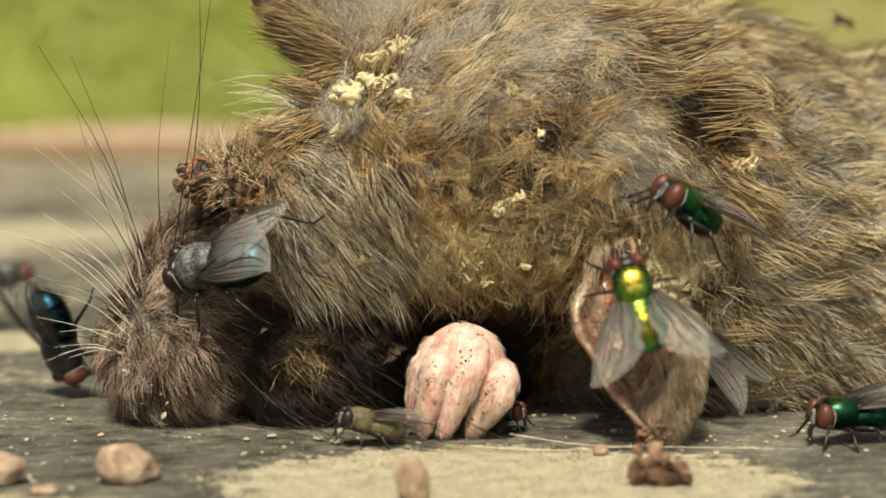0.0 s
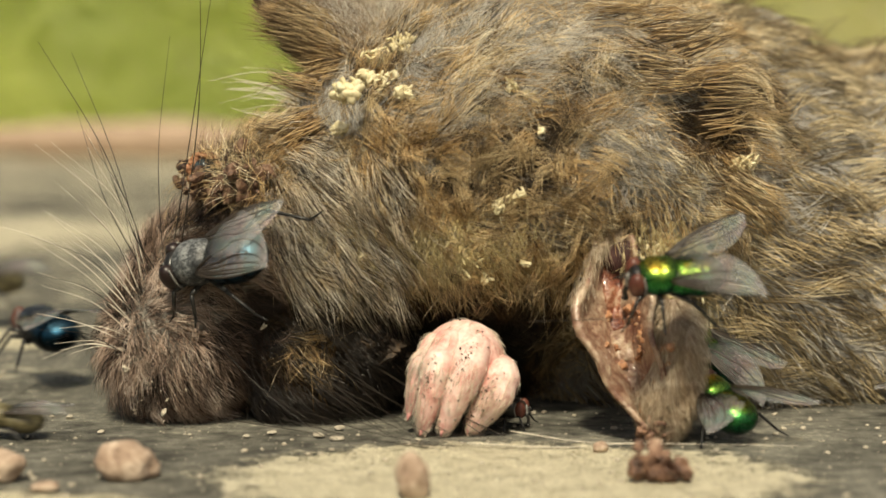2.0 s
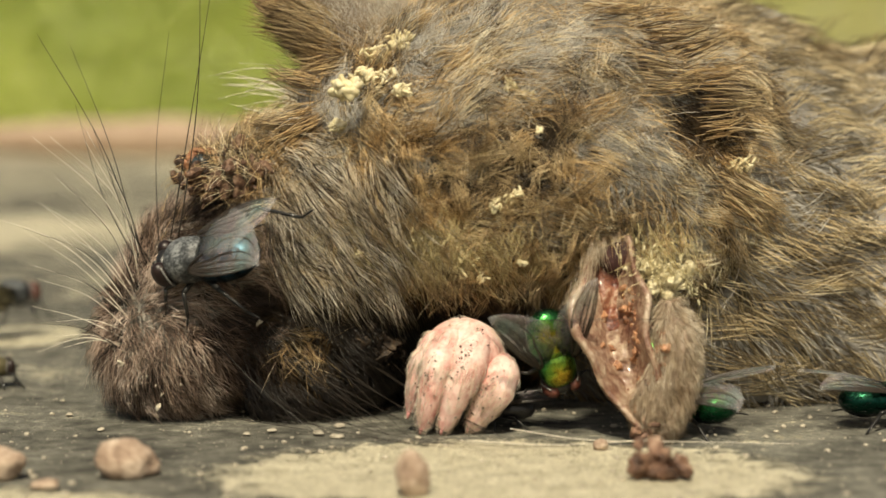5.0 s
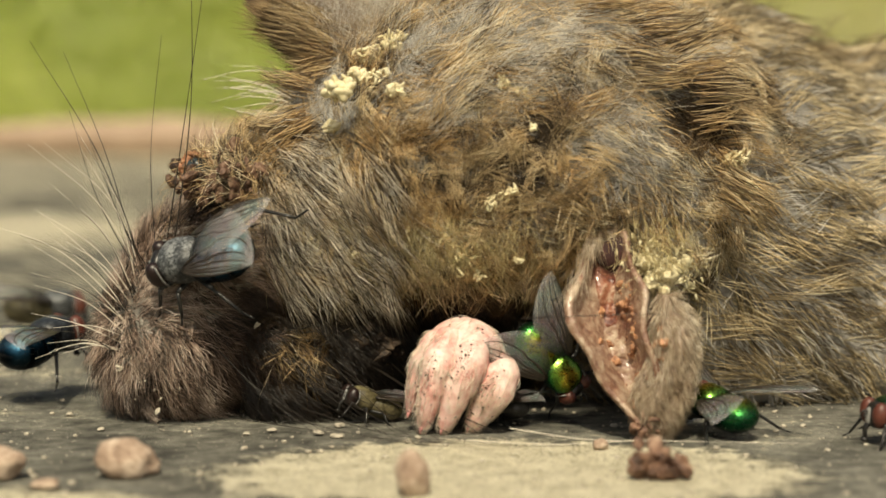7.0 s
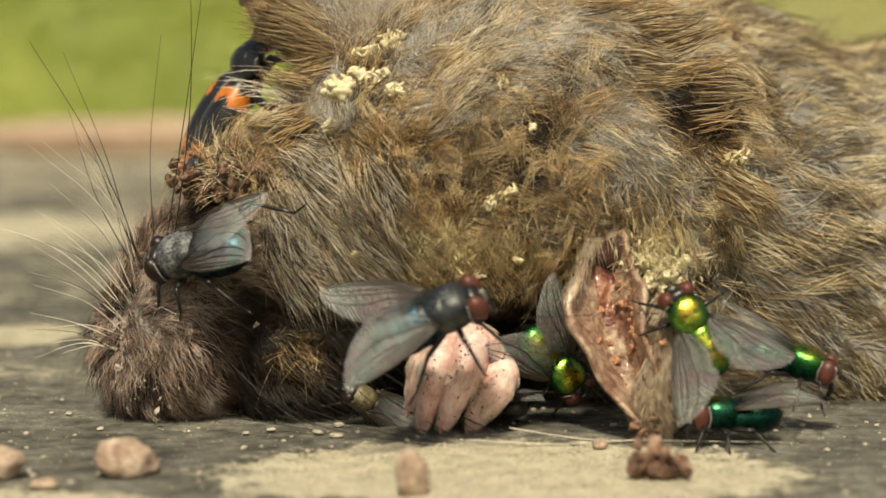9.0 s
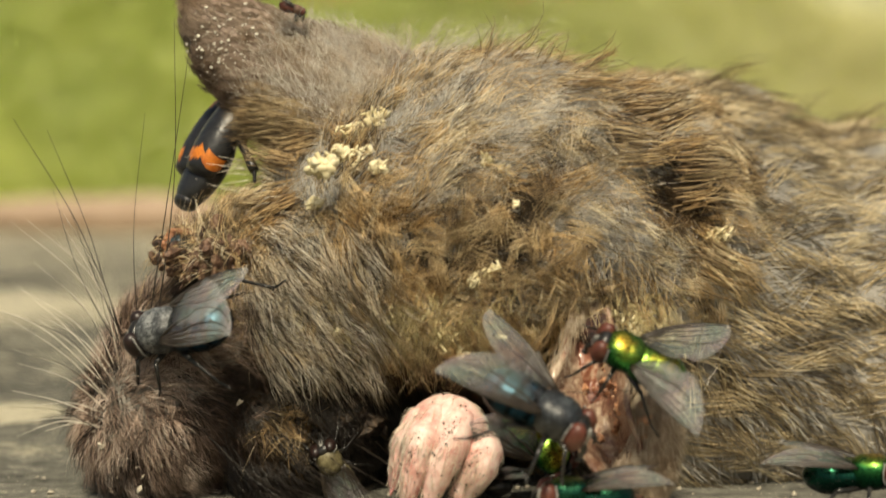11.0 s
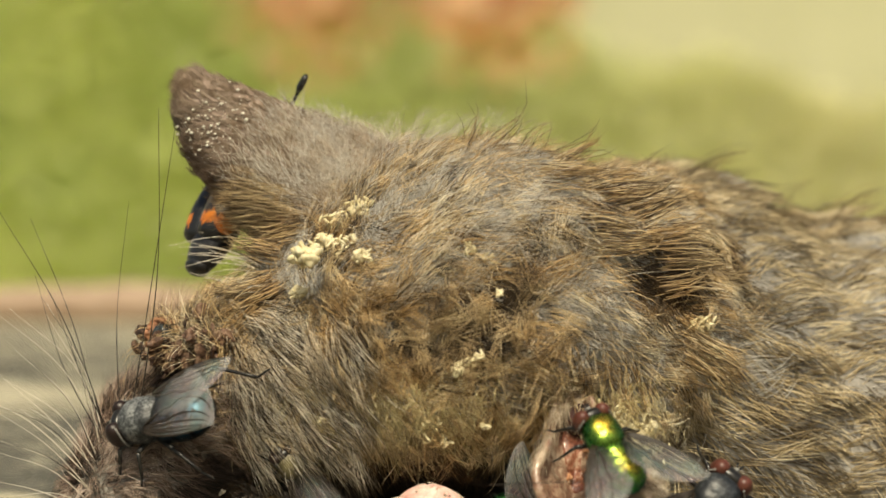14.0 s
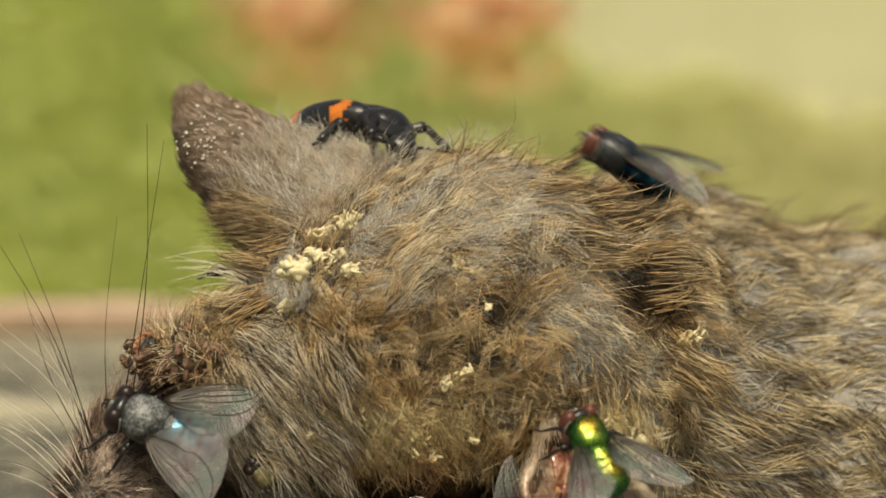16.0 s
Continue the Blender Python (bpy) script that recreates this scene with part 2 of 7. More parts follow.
def strands(name, p, nrm, comb, length, radius, rng, lift=0.5, droop=0.0, stray=0.25, clump=None, clump_pull=0.6, rings=3, wave=0.0, tone=None):
    """Tapered three-sided hairs from the places p. comb: which way they lie; lift: how far they stand off the skin (0 to 1)."""
    n = len(p)
    lift = np.broadcast_to(lift, (n,))[:, None]
    length = np.broadcast_to(length, (n,)) * (0.65 + 0.6 * rng.rand(n))
    comb = comb - nrm * (comb * nrm).sum(1, keepdims=True)
    comb = unit(comb)
    side = np.cross(nrm, comb)
    comb = unit(comb + side * (rng.normal(size=n) * stray)[:, None])
    way0 = unit(comb * (1 - lift) * 0.7 + nrm * (lift + 0.12))
    way1 = unit(comb + nrm * (lift * 0.45 - 0.10) + np.array([0, 0, -1.0]) * droop)
    stop = rings
    s = np.linspace(0, 1, stop + 1)
    pts = []
    for a in s:
        q = p + (way0 * (a - 0.5 * a * a) * 1.0 + way1 * (0.5 * a * a) * 1.2) * length[:, None]
        if wave:
            q = q + unit(rng.normal(size=(n, 3))) * (length * wave * a)[:, None]
        pts.append(q)
    if clump is not None:
        # tips drawn together into tufts
        tips = pts[-1]
        from_tips = np.zeros((clump.max() + 1, 3))
        cnt = np.bincount(clump, minlength=len(from_tips))[:, None]
        for ax in range(3):
            from_tips[:, ax] = np.bincount(clump, weights=tips[:, ax], minlength=len(from_tips))
        from_tips /= np.maximum(cnt, 1)
        goal = from_tips[clump]
        pull = clump_pull * np.minimum(1, 0.4 + rng.rand(n))
        for i, a in enumerate(s):
            pts[i] = pts[i] + (goal - tips) * (pull * a ** 1.5)[:, None]
    radius = np.broadcast_to(radius, (n,))
    verts, uvs = [], []
    tone = rng.rand(n) if tone is None else tone
    for i in range(stop):
        t = unit(pts[i + 1] - pts[i])
        e1 = unit(np.cross(t, nrm + 0.01))
        e2 = np.cross(t, e1)
        r = (radius * (1.0 - 0.75 * s[i] ** 1.5))[:, None]
        for a in (0.0, 2.0944, 4.18879):
            verts.append(pts[i] + (e1 * math.cos(a) + e2 * math.sin(a)) * r)
            uvs.append(np.stack([tone, np.full(n, s[i])], -1))
    verts.append(pts[-1])
    uvs.append(np.stack([tone, np.ones(n)], -1))
    per = 3 * stop + 1
    V = np.stack(verts, 1).reshape(-1, 3)
    U = np.stack(uvs, 1).reshape(-1, 2)
    base = np.arange(n)[:, None] * per
    quads = np.concatenate([base + np.array([[i * 3 + a, i * 3 + (a + 1) % 3, i * 3 + 3 + (a + 1) % 3, i * 3 + 3 + a]]) for i in range(stop - 1) for a in range(3)]) if stop > 1 else None
    tip = (stop - 1) * 3
    tris = np.concatenate([base + np.array([[tip + a, tip + (a + 1) % 3, per - 1]]) for a in range(3)])
    return mesh_np(name, V, [f for f in (quads, tris) if f is not None], U)


def clusters(p, n, rng):
    """The number of the nearest of n tuft centres, for each place."""
    from mathutils import kdtree
    pick = rng.choice(len(p), n, replace=False)
    kd = kdtree.KDTree(n)
    for i, k in enumerate(pick):
        kd.insert(p[k], i)
    kd.balance()
    return np.array([kd.find(q)[1] for q in p])


# ---- ground ----
def box_mesh(name, x0, x1, y0, y1, z0, z1, bevel=0.004, cuts=0):
    bm = bmesh.new()
    bmesh.ops.create_cube(bm, size=1)
    bmesh.ops.scale(bm, vec=(x1 - x0, y1 - y0, z1 - z0), verts=bm.verts)
    bmesh.ops.translate(bm, vec=((x0 + x1) / 2, (y0 + y1) / 2, (z0 + z1) / 2), verts=bm.verts)
    if bevel:
        bmesh.ops.bevel(bm, geom=bm.edges[:], offset=bevel, segments=2, affect="EDGES")
    return bm


slab = tagged(part("slab", box_mesh("slab", -0.75, 0.75, -0.55, 0.66, -0.06, 0.0), M_SLAB, smooth=False),
              "weathered grey slab with pale crust and grit", "slab", kind="structure")


tagged(part("plinth", box_mesh("plinth", -0.62, 0.62, -0.45, 0.56, -0.47, -0.061, 0.01), M_SLAB, smooth=False), "grey stone plinth under the slab", "plinth", kind="structure")


def lawn_mesh():
    n = 60
    g = np.linspace(-1, 1, n + 1)
    g = np.sign(g) * np.abs(g) ** 3 * 400
    X, Y = np.meshgrid(g, g, indexing="ij")
    Z = np.full_like(X, -0.45) + 0.012 * np.sin(X * 1.7) * np.cos(Y * 1.3)
    i = np.arange(n)[:, None] * (n + 1) + np.arange(n)[None, :]
    return mesh_np("ground", np.stack([X, Y, Z], -1).reshape(-1, 3), [np.stack([i, i + n + 1, i + n + 2, i + 1], -1).reshape(-1, 4)])


tagged(part("ground", lawn_mesh(), M_LAWN), "sunlit yellow-green lawn behind the slab", "lawn", kind="structure")

# ---- the dead animal ----
rat = thing("dead_rat", "dead brown rodent with matted fur lying on a slab", "dead animal", pose(0, 0, 0))
HEAD_C = (-2, 15, 17)
head_me = blob("head", HEAD_C, [
    ((5, 17, 21.9), (20, 18, 16.4)),
    ((-10, 14, 16.5), (13, 11.5, 9.8)),
    ((-18.5, 11.5, 12.5), (9.5, 8, 5.5)),
    ((-23.8, 8.5, 6.8), (6.3, 7, 6.8)),
    ((-14, 11, 5.5), (7.5, 7, 5.2)),
    ((0, 22, 9), (19, 11, 8.5)),
    ((19, 22, 21), (13, 17, 15)),
], nu=150, nv=100, rough=0.5, rough_scale=500, floor=0.4)
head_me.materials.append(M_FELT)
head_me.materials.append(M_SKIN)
# under the muzzle and chin: the wet skin whose colour also holds the shade
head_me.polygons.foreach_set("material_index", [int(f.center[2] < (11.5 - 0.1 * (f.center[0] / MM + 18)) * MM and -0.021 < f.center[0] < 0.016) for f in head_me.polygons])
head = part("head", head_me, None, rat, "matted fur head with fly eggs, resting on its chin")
body_me = blob("body", (38, 44, 15), [
    ((24, 38, 10), (24, 29, 26.2)),
    ((42, 44, 8), (24, 30, 23.6)),
    ((55, 46, 6), (40, 35, 23.6)),
    ((74, 52, 8), (30, 35, 22.5)),
    ((98, 62, 9), (32, 34, 20)),
], nu=120, nv=70, rough=0.5, rough_scale=250, floor=0.3)
body = part("body", body_me, M_FELT, rat, "long brown body fur")


def tufted(p, nn, comb, n, rng, turn, lift0, lift1):
    """Groups the hairs into tufts that each lie and stand in their own way."""
    c = clusters(p, n, rng)
    a = rng.normal(size=n)[c] * turn
    side = np.cross(nn, comb)
    comb = comb * np.cos(a)[:, None] + side * np.sin(a)[:, None]
    lift = (lift0 + (lift1 - lift0) * rng.rand(n) ** 1.6)[c]
    tone = np.clip(0.55 * rng.rand(n)[c] + 0.45 * rng.rand(len(p)), 0, 1)
    size = (0.75 + 0.5 * rng.rand(n))[c]
    return c, comb, lift, tone, size


def facing(p, nn, rng, keep):
    """Thins the coat on the side that lies against the body."""
    return rng.rand(len(p)) < np.where((nn[:, 1] > 0.35) & (nn[:, 2] < 0.75), keep, 1.0)


def head_fur():
    rng = np.random.RandomState(3)
    p, nn = scatter(head_me, 172000, rng)
    m = facing(p, nn, rng, 0.12)
    p, nn = p[m], nn[m]
    q = p / MM
    nose = np.array([-30.0, 6, 9])
    away = unit(q - nose)
    swirl = np.stack([np.ones(len(q)), 0 * q[:, 0], -0.38 + 0.45 * vnoise(p, 260, 2)], -1)
    down = np.array([0.12, -0.15, -1.0])
    low = np.clip((19 - q[:, 2]) / 9, 0, 1)[:, None] * np.clip((q[:, 0] + 16) / 8, 0, 1)[:, None]
    right = np.clip((q[:, 0] - 8) / 8, 0, 1)[:, None] * np.clip((26 - q[:, 2]) / 8, 0, 1)[:, None]
    low = np.maximum(low, right * 0.75)
    comb = unit(0.6 * away + swirl * 0.7) * (1 - low) + down * low
    twist = vnoise(p, 480, 4)[:, None] * 0.8 + vnoise(p, 1300, 5)[:, None] * 0.5
    comb = unit(comb + np.cross(nn, comb) * twist)
    x, z = q[:, 0], q[:, 2]
    snout = np.clip((-13.5 - x) / 5, 0, 1) * np.clip((20 - z) / 6, 0, 1)
    # wet, dirty fur along the crease over the muzzle and under the chin, with the shade there put into its tone;
    # straw-coloured mats on the cheek
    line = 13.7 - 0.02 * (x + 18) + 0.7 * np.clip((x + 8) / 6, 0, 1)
    wet_dim = np.clip((line - z) / 2.5, 0, 1) * np.clip((x + 21.5) / 3.5, 0, 1) * np.clip((11 - x) / 4, 0, 1)
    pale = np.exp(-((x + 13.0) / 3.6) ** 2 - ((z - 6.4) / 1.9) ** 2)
    wet_dim = wet_dim * (1 - 0.75 * pale)
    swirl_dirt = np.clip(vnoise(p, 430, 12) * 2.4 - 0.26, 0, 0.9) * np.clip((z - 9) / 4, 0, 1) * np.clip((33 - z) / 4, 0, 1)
    # the crease across the cheek is only a darker tone of hair
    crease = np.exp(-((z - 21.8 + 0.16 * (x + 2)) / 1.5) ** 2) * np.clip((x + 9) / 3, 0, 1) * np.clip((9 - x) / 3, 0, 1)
    wet_dim = np.clip(np.maximum(np.maximum(wet_dim, swirl_dirt), 0.85 * crease), 0, 1)
    straw = np.exp(-((x + 1.5) / 6.5) ** 2 - ((z - 16.0) / 3.6) ** 2) + 0.7 * np.clip((x - 12) / 6, 0, 1) + 0.5 * pale
    # places where the guard hair is gone and grey wool shows
    wool = np.zeros(len(p))
    for cx, cz, rx, rz in ((-10.5, 22.0, 3.8, 3.4), (8.5, 36.5, 7.0, 2.6), (-1.2, 27.3, 2.4, 2.8), (15.0, 22.6, 5.0, 3.0), (6.5, 28.4, 3.0, 1.6), (19.0, 26.5, 3.0, 5.0), (6.8, 17.8, 1.6, 2.2), (-12.0, 28.5, 2.0, 3.0), (9.5, 33.8, 3.5, 1.2)):
        wool = np.maximum(wool, np.exp(-((x - cx) / rx) ** 2 - ((z - cz) / rz) ** 2))
    bare = 0.6 * vnoise(p, 420, 9) + 0.55 * vnoise(p, 1100, 10)
    kind = rng.rand(len(p))
    is_snout = rng.rand(len(p)) < snout
    guard = (~is_snout) & (kind < np.clip(0.44 + 0.55 * bare - 0.75 * wool + 0.5 * wet_dim, 0.05, 0.95))
    under = (~is_snout) & ~guard & (rng.rand(len(p)) > 0.95 * wet_dim)
    length = (3.7 * (1 - snout) + 2.7 * snout) * MM
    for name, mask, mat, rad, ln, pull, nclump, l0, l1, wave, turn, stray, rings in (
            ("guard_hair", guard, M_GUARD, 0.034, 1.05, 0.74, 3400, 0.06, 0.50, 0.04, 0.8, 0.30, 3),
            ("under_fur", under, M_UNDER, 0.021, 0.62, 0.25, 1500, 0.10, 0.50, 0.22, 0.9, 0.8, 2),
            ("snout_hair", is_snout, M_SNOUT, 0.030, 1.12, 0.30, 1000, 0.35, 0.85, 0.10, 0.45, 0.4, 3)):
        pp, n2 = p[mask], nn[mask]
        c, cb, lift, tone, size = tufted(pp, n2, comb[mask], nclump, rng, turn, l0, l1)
        w = wet_dim[mask]
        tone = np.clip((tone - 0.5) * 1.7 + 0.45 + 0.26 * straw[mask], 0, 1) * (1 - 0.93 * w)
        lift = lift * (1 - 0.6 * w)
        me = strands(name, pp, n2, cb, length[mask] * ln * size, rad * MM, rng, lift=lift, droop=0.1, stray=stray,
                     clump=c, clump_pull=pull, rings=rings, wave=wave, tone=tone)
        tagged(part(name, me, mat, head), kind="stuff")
    # long pale and dark streaks that sweep down over the cheek
    k = np.flatnonzero((x > -16) & (x < -5) & (z > 13.0) & (z < 24.5) & (nn[:, 1] < 0))
    k = rng.choice(k, 3000, replace=False)
    cb = np.tile([0.50, -0.1, -0.85], (len(k), 1)) + 0.5 * comb[k]
    c, cb, lift, tone, size = tufted(p[k], nn[k], cb, 260, rng, 0.25, 0.05, 0.35)
    tone = np.where(rng.rand(len(k)) < 0.42, 0.08 + 0.15 * rng.rand(len(k)), 0.70 + 0.3 * rng.rand(len(k)))
    me = strands("cheek_hair", p[k], nn[k], cb, 6.2 * MM * size, 0.034 * MM, rng, lift=lift, stray=0.15, droop=0.1, clump=c, clump_pull=0.6, rings=3, wave=0.03, tone=tone)
    tagged(part("cheek_hair", me, M_CHEEK, head), kind="stuff")
    # loose brown locks curling over the matted middle of the cheek
    k = np.flatnonzero((x > -9.5) & (x < 13) & (z > 12.5) & (z < 26) & (nn[:, 1] < 0))
    k = rng.choice(k, 4200, replace=False)
    cb = comb[k] + np.cross(nn[k], comb[k]) * (1.8 * vnoise(p[k], 330, 21)[:, None])
    c, cb, lift, tone, size = tufted(p[k], nn[k], cb, 330, rng, 1.5, 0.10, 0.62)
    tone = np.clip(0.16 + 0.58 * tone + 0.1 * rng.normal(size=len(k)), 0.05, 0.9)
    me = strands("matted_lock", p[k], nn[k], cb, 3.9 * MM * size, 0.034 * MM, rng, lift=lift, stray=0.2, droop=0.2, clump=c, clump_pull=0.72, rings=4, wave=0.08, tone=tone)
    tagged(part("matted_lock", me, M_GUARD, head), kind="stuff")
    # single stray hairs that cross the coat
    k = rng.choice(len(p), 9500, replace=False)
    k = k[~is_snout[k] & (wet_dim[k] < 0.6)]
    me = strands("stray_hair", p[k], nn[k], comb[k] + rng.normal(size=(len(k), 3)) * 0.8, 4.6 * MM, 0.023 * MM, rng, lift=0.42, stray=0.7, droop=0.15, rings=3, wave=0.06, tone=0.15 + 0.75 * rng.rand(len(k)))
    tagged(part("stray_hair", me, M_GUARD, head), kind="stuff")
    # stiff tufts that stand out of the outline: place, way, length (mm)
    P, N, C, L, G = [], [], [], [], []
    for i, (x, y, z, way, ln, cnt) in enumerate((
            (20, 5, 32.5, (0.9, -0.15, 0.38), 4, 44), (20.5, 5, 30.5, (0.97, -0.15, 0.15), 5, 44), (22, 5, 28.5, (0.98, -0.1, 0.05), 5, 44), (22, 5, 26, (0.95, -0.1, 0.15), 4, 40),
            (17.5, 5, 34, (0.93, -0.15, 0.10), 4, 60), (15, 5, 32, (0.95, -0.2, -0.08), 4, 60), (17, 4, 30, (0.95, -0.15, -0.05), 4, 60), (12, 6, 36, (0.93, -0.2, 0.05), 4, 50),
            (24.5, 3, 21.5, (0.85, -0.1, -0.45), 4, 50), (24, 3, 20, (0.8, -0.1, -0.55), 3, 40), (5, 12, 37.5, (0.35, -0.1, 0.93), 2.5, 12), (6.5, 12, 37.8, (0.75, -0.1, 0.65), 5, 14),
            (13.5, 12, 37, (0.85, 0, 0.45), 3, 30), (10.5, 12, 37.6, (0.45, 0, 0.9), 2, 9), (16, 9, 35, (0.92, -0.1, 0.25), 4, 40),
            (-11.5, 6, 25.8, (-0.80, -0.1, -0.42), 5.0, 120), (-12.5, 7, 26.5, (-0.85, -0.1, -0.2), 4.0, 80), (-12, 8, 29, (-0.92, 0, 0.18), 3.0, 50), (-10, 9, 31, (-0.93, 0, -0.2), 3.0, 50),
            (-13.5, 5, 24.0, (-0.75, -0.1, -0.6), 3.0, 70))):
        c = np.array([x, y, z]) * MM
        for m in range(cnt):
            P.append(c + rng.normal(size=3) * 0.00055), N.append(unit(np.array(way) + rng.normal(size=3) * 0.10)), C.append(np.array(way) + rng.normal(size=3) * 0.08)
            L.append((ln + 4.5) * (0.6 + 0.5 * rng.rand()) * MM), G.append(i)
    P, N, C, L, G = np.array(P), np.array(N), np.array(C), np.array(L), np.array(G)
    me = strands("stiff_tuft", P, N, C + np.array([0.02, 0.013, 0]), L, 0.045 * MM, rng, lift=0.9, stray=0.1, clump=G, clump_pull=0.85, rings=3, tone=0.12 + 0.58 * rng.rand(len(P)))
    tagged(part("stiff_tuft", me, M_GUARD, head), kind="stuff")


def body_fur():
    rng = np.random.RandomState(5)
    p, nn = scatter(body_me, 84000, rng)
    m = facing(p, nn, rng, 0.25)
    p, nn = p[m], nn[m]
    q = p / MM
    comb = np.stack([np.ones(len(q)), 0.1 + 0 * q[:, 0], -0.30 + 0.35 * vnoise(p, 120, 6)], -1)
    comb = unit(comb + np.cross(nn, comb) * (vnoise(p, 220, 8)[:, None] * 0.35))
    long_hair = rng.rand(len(p)) < np.clip(0.62 + 0.35 * vnoise(p, 260, 15), 0.25, 0.9)
    for name, mask, mat, ln, rad, pull, n, turn, l1 in (("body_fur", long_hair, M_BODY, 5.4, 0.055, 0.6, 3000, 0.45, 0.5), ("body_wool", ~long_hair, M_UNDER, 3.4, 0.055, 0.3, 1500, 0.6, 0.6)):
        c, cb, lift, tone, size = tufted(p[mask], nn[mask], comb[mask], n, rng, turn, 0.1, l1)
        me = strands(name, p[mask], nn[mask], cb, ln * MM * size, rad * MM, rng, lift=lift, droop=0.15, stray=0.3,
                     clump=c, clump_pull=pull, rings=2, tone=np.clip((tone - 0.5) * 1.7 + 0.31, 0, 1))
        tagged(part(name, me, mat, body), kind="stuff")
    # dark spikes along the back
    k = np.flatnonzero((nn[:, 2] > 0.55) & (q[:, 1] > 22) & (q[:, 1] < 62))
    k = rng.choice(k, 90, replace=False)
    P, G = np.repeat(p[k], 7, 0), np.repeat(np.arange(90), 7)
    P = P + rng.normal(size=P.shape) * 0.0005
    C = np.repeat(unit(np.array([0.8, 0, 0.35]) + rng.normal(size=(90, 3)) * 0.3), 7, 0)
    me = strands("stiff_tuft", P, np.repeat(nn[k], 7, 0), C, 7.5 * MM, 0.04 * MM, rng, lift=0.62, stray=0.1, clump=G, clump_pull=0.8, rings=3, tone=0.08 + 0.35 * rng.rand(len(P)))
    tagged(part("stiff_tuft", me, M_GUARD, body), kind="stuff")


from mathutils.bvhtree import BVHTree

HEAD_TREE = BVHTree.FromPolygons([v.co[:] for v in head_me.vertices], [p.vertices[:] for p in head_me.polygons])
head_fur()
body_fur()


# ---- more geometry helpers ----
def tube_arrays(path, radii, sides=6):
    """Rings round a path (n, 3), closed at both ends."""
    path, radii = np.asarray(path, float), np.asarray(radii, float)
    n = len(path)
    radii = np.interp(np.linspace(0, 1, n), np.linspace(0, 1, len(radii)), radii)
    t = unit(np.gradient(path, axis=0))
    ref = np.array([0.13, 0.27, 0.95]) if abs(t[0, 2]) < 0.8 else np.array([0.95, 0.2, 0.1])
    e1 = unit(np.cross(t, ref))
    e2 = np.cross(t, e1)
    a = np.linspace(0, 2 * np.pi, sides, endpoint=False)
    V = (path[:, None] + (e1[:, None] * np.cos(a)[None, :, None] + e2[:, None] * np.sin(a)[None, :, None]) * radii[:, None, None]).reshape(-1, 3)
    i = np.arange(n - 1)[:, None] * sides
    j, k = np.arange(sides)[None, :], (np.arange(sides)[None, :] + 1) % sides
    quads = np.stack([i + j, i + k, i + sides + k, i + sides + j], -1).reshape(-1, 4)
    V = np.concatenate([V, path[:1], path[-1:]])
    m = n * sides
    jj, kk = np.arange(sides), (np.arange(sides) + 1) % sides
    tris = np.concatenate([np.stack([np.full(sides, m), kk, jj], -1), np.stack([np.full(sides, m + 1), m - sides + jj, m - sides + kk], -1)])
    return V, quads, tris


def joined(name, pieces):
    """One mesh from several (verts, quads, tris)."""
    V, Q, T, o = [], [], [], 0
    for v, q, t in pieces:
        V.append(v)
        if q is not None and len(q):
            Q.append(q + o)
        if t is not None and len(t):
            T.append(t + o)
        o += len(v)
    faces = [np.concatenate(f) for f in (Q, T) if f]
    return mesh_np(name, np.concatenate(V) * MM, faces)


def bend(points, n=12):
    """A smooth path through a few points (Catmull-Rom)."""
    p = np.asarray(points, float)
    p = np.concatenate([[2 * p[0] - p[1]], p, [2 * p[-1] - p[-2]]])
    out = []
    for i in range(1, len(p) - 2):
        for a in np.linspace(0, 1, n, endpoint=i == len(p) - 3):
            out.append(0.5 * (2 * p[i] + (p[i + 1] - p[i - 1]) * a + (2 * p[i - 1] - 5 * p[i] + 4 * p[i + 1] - p[i + 2]) * a * a
                              + (3 * p[i] - p[i - 1] - 3 * p[i + 1] + p[i + 2]) * a ** 3))
    return np.array(out)


def ellipsoid(c, r, nu=20, nv=14, turn=None, rough=0.0, seed=1.0, scale=1.5):
    d, faces = sphere_dirs(nu, nv)
    p = d * np.array(r, float)
    if rough:
        p = p * (1 + rough * vnoise(d, scale, seed))[:, None]
    if turn is not None:
        p = p @ np.array(turn.to_3x3()).T
    return p + np.array(c, float), faces[0], faces[1]


def euler(rx, ry, rz):
    return Euler([radians(a) for a in (rx, ry, rz)]).to_matrix()


def grid_faces(na, nb, flip=False):
    i = np.arange(na - 1)[:, None] * nb + np.arange(nb - 1)[None, :]
    q = np.stack([i, i + 1, i + nb + 1, i + nb], -1).reshape(-1, 4)
    return q[:, ::-1] if flip else q


def sheet(name, P, thick):
    """A thin shell with closed rims from a grid of points (na, nb, 3), in mm."""
    na, nb = P.shape[:2]
    ga, gb = np.gradient(P, axis=0), np.gradient(P, axis=1)
    nrm = unit(np.cross(ga, gb))
    thick = np.broadcast_to(thick, (na, nb))[..., None]
    A, B = (P + nrm * thick / 2).reshape(-1, 3), (P - nrm * thick / 2).reshape(-1, 3)
    n = na * nb
    q = [grid_faces(na, nb, True), grid_faces(na, nb) + n]
    rim = np.concatenate([np.arange(nb), np.arange(1, na) * nb + nb - 1, (na - 1) * nb + np.arange(nb - 2, -1, -1), np.arange(na - 2, 0, -1) * nb])
    nxt = np.roll(rim, -1)
    q.append(np.stack([rim, nxt, nxt + n, rim + n], -1))
    return mesh_np(name, np.concatenate([A, B]) * MM, [np.concatenate(q)])


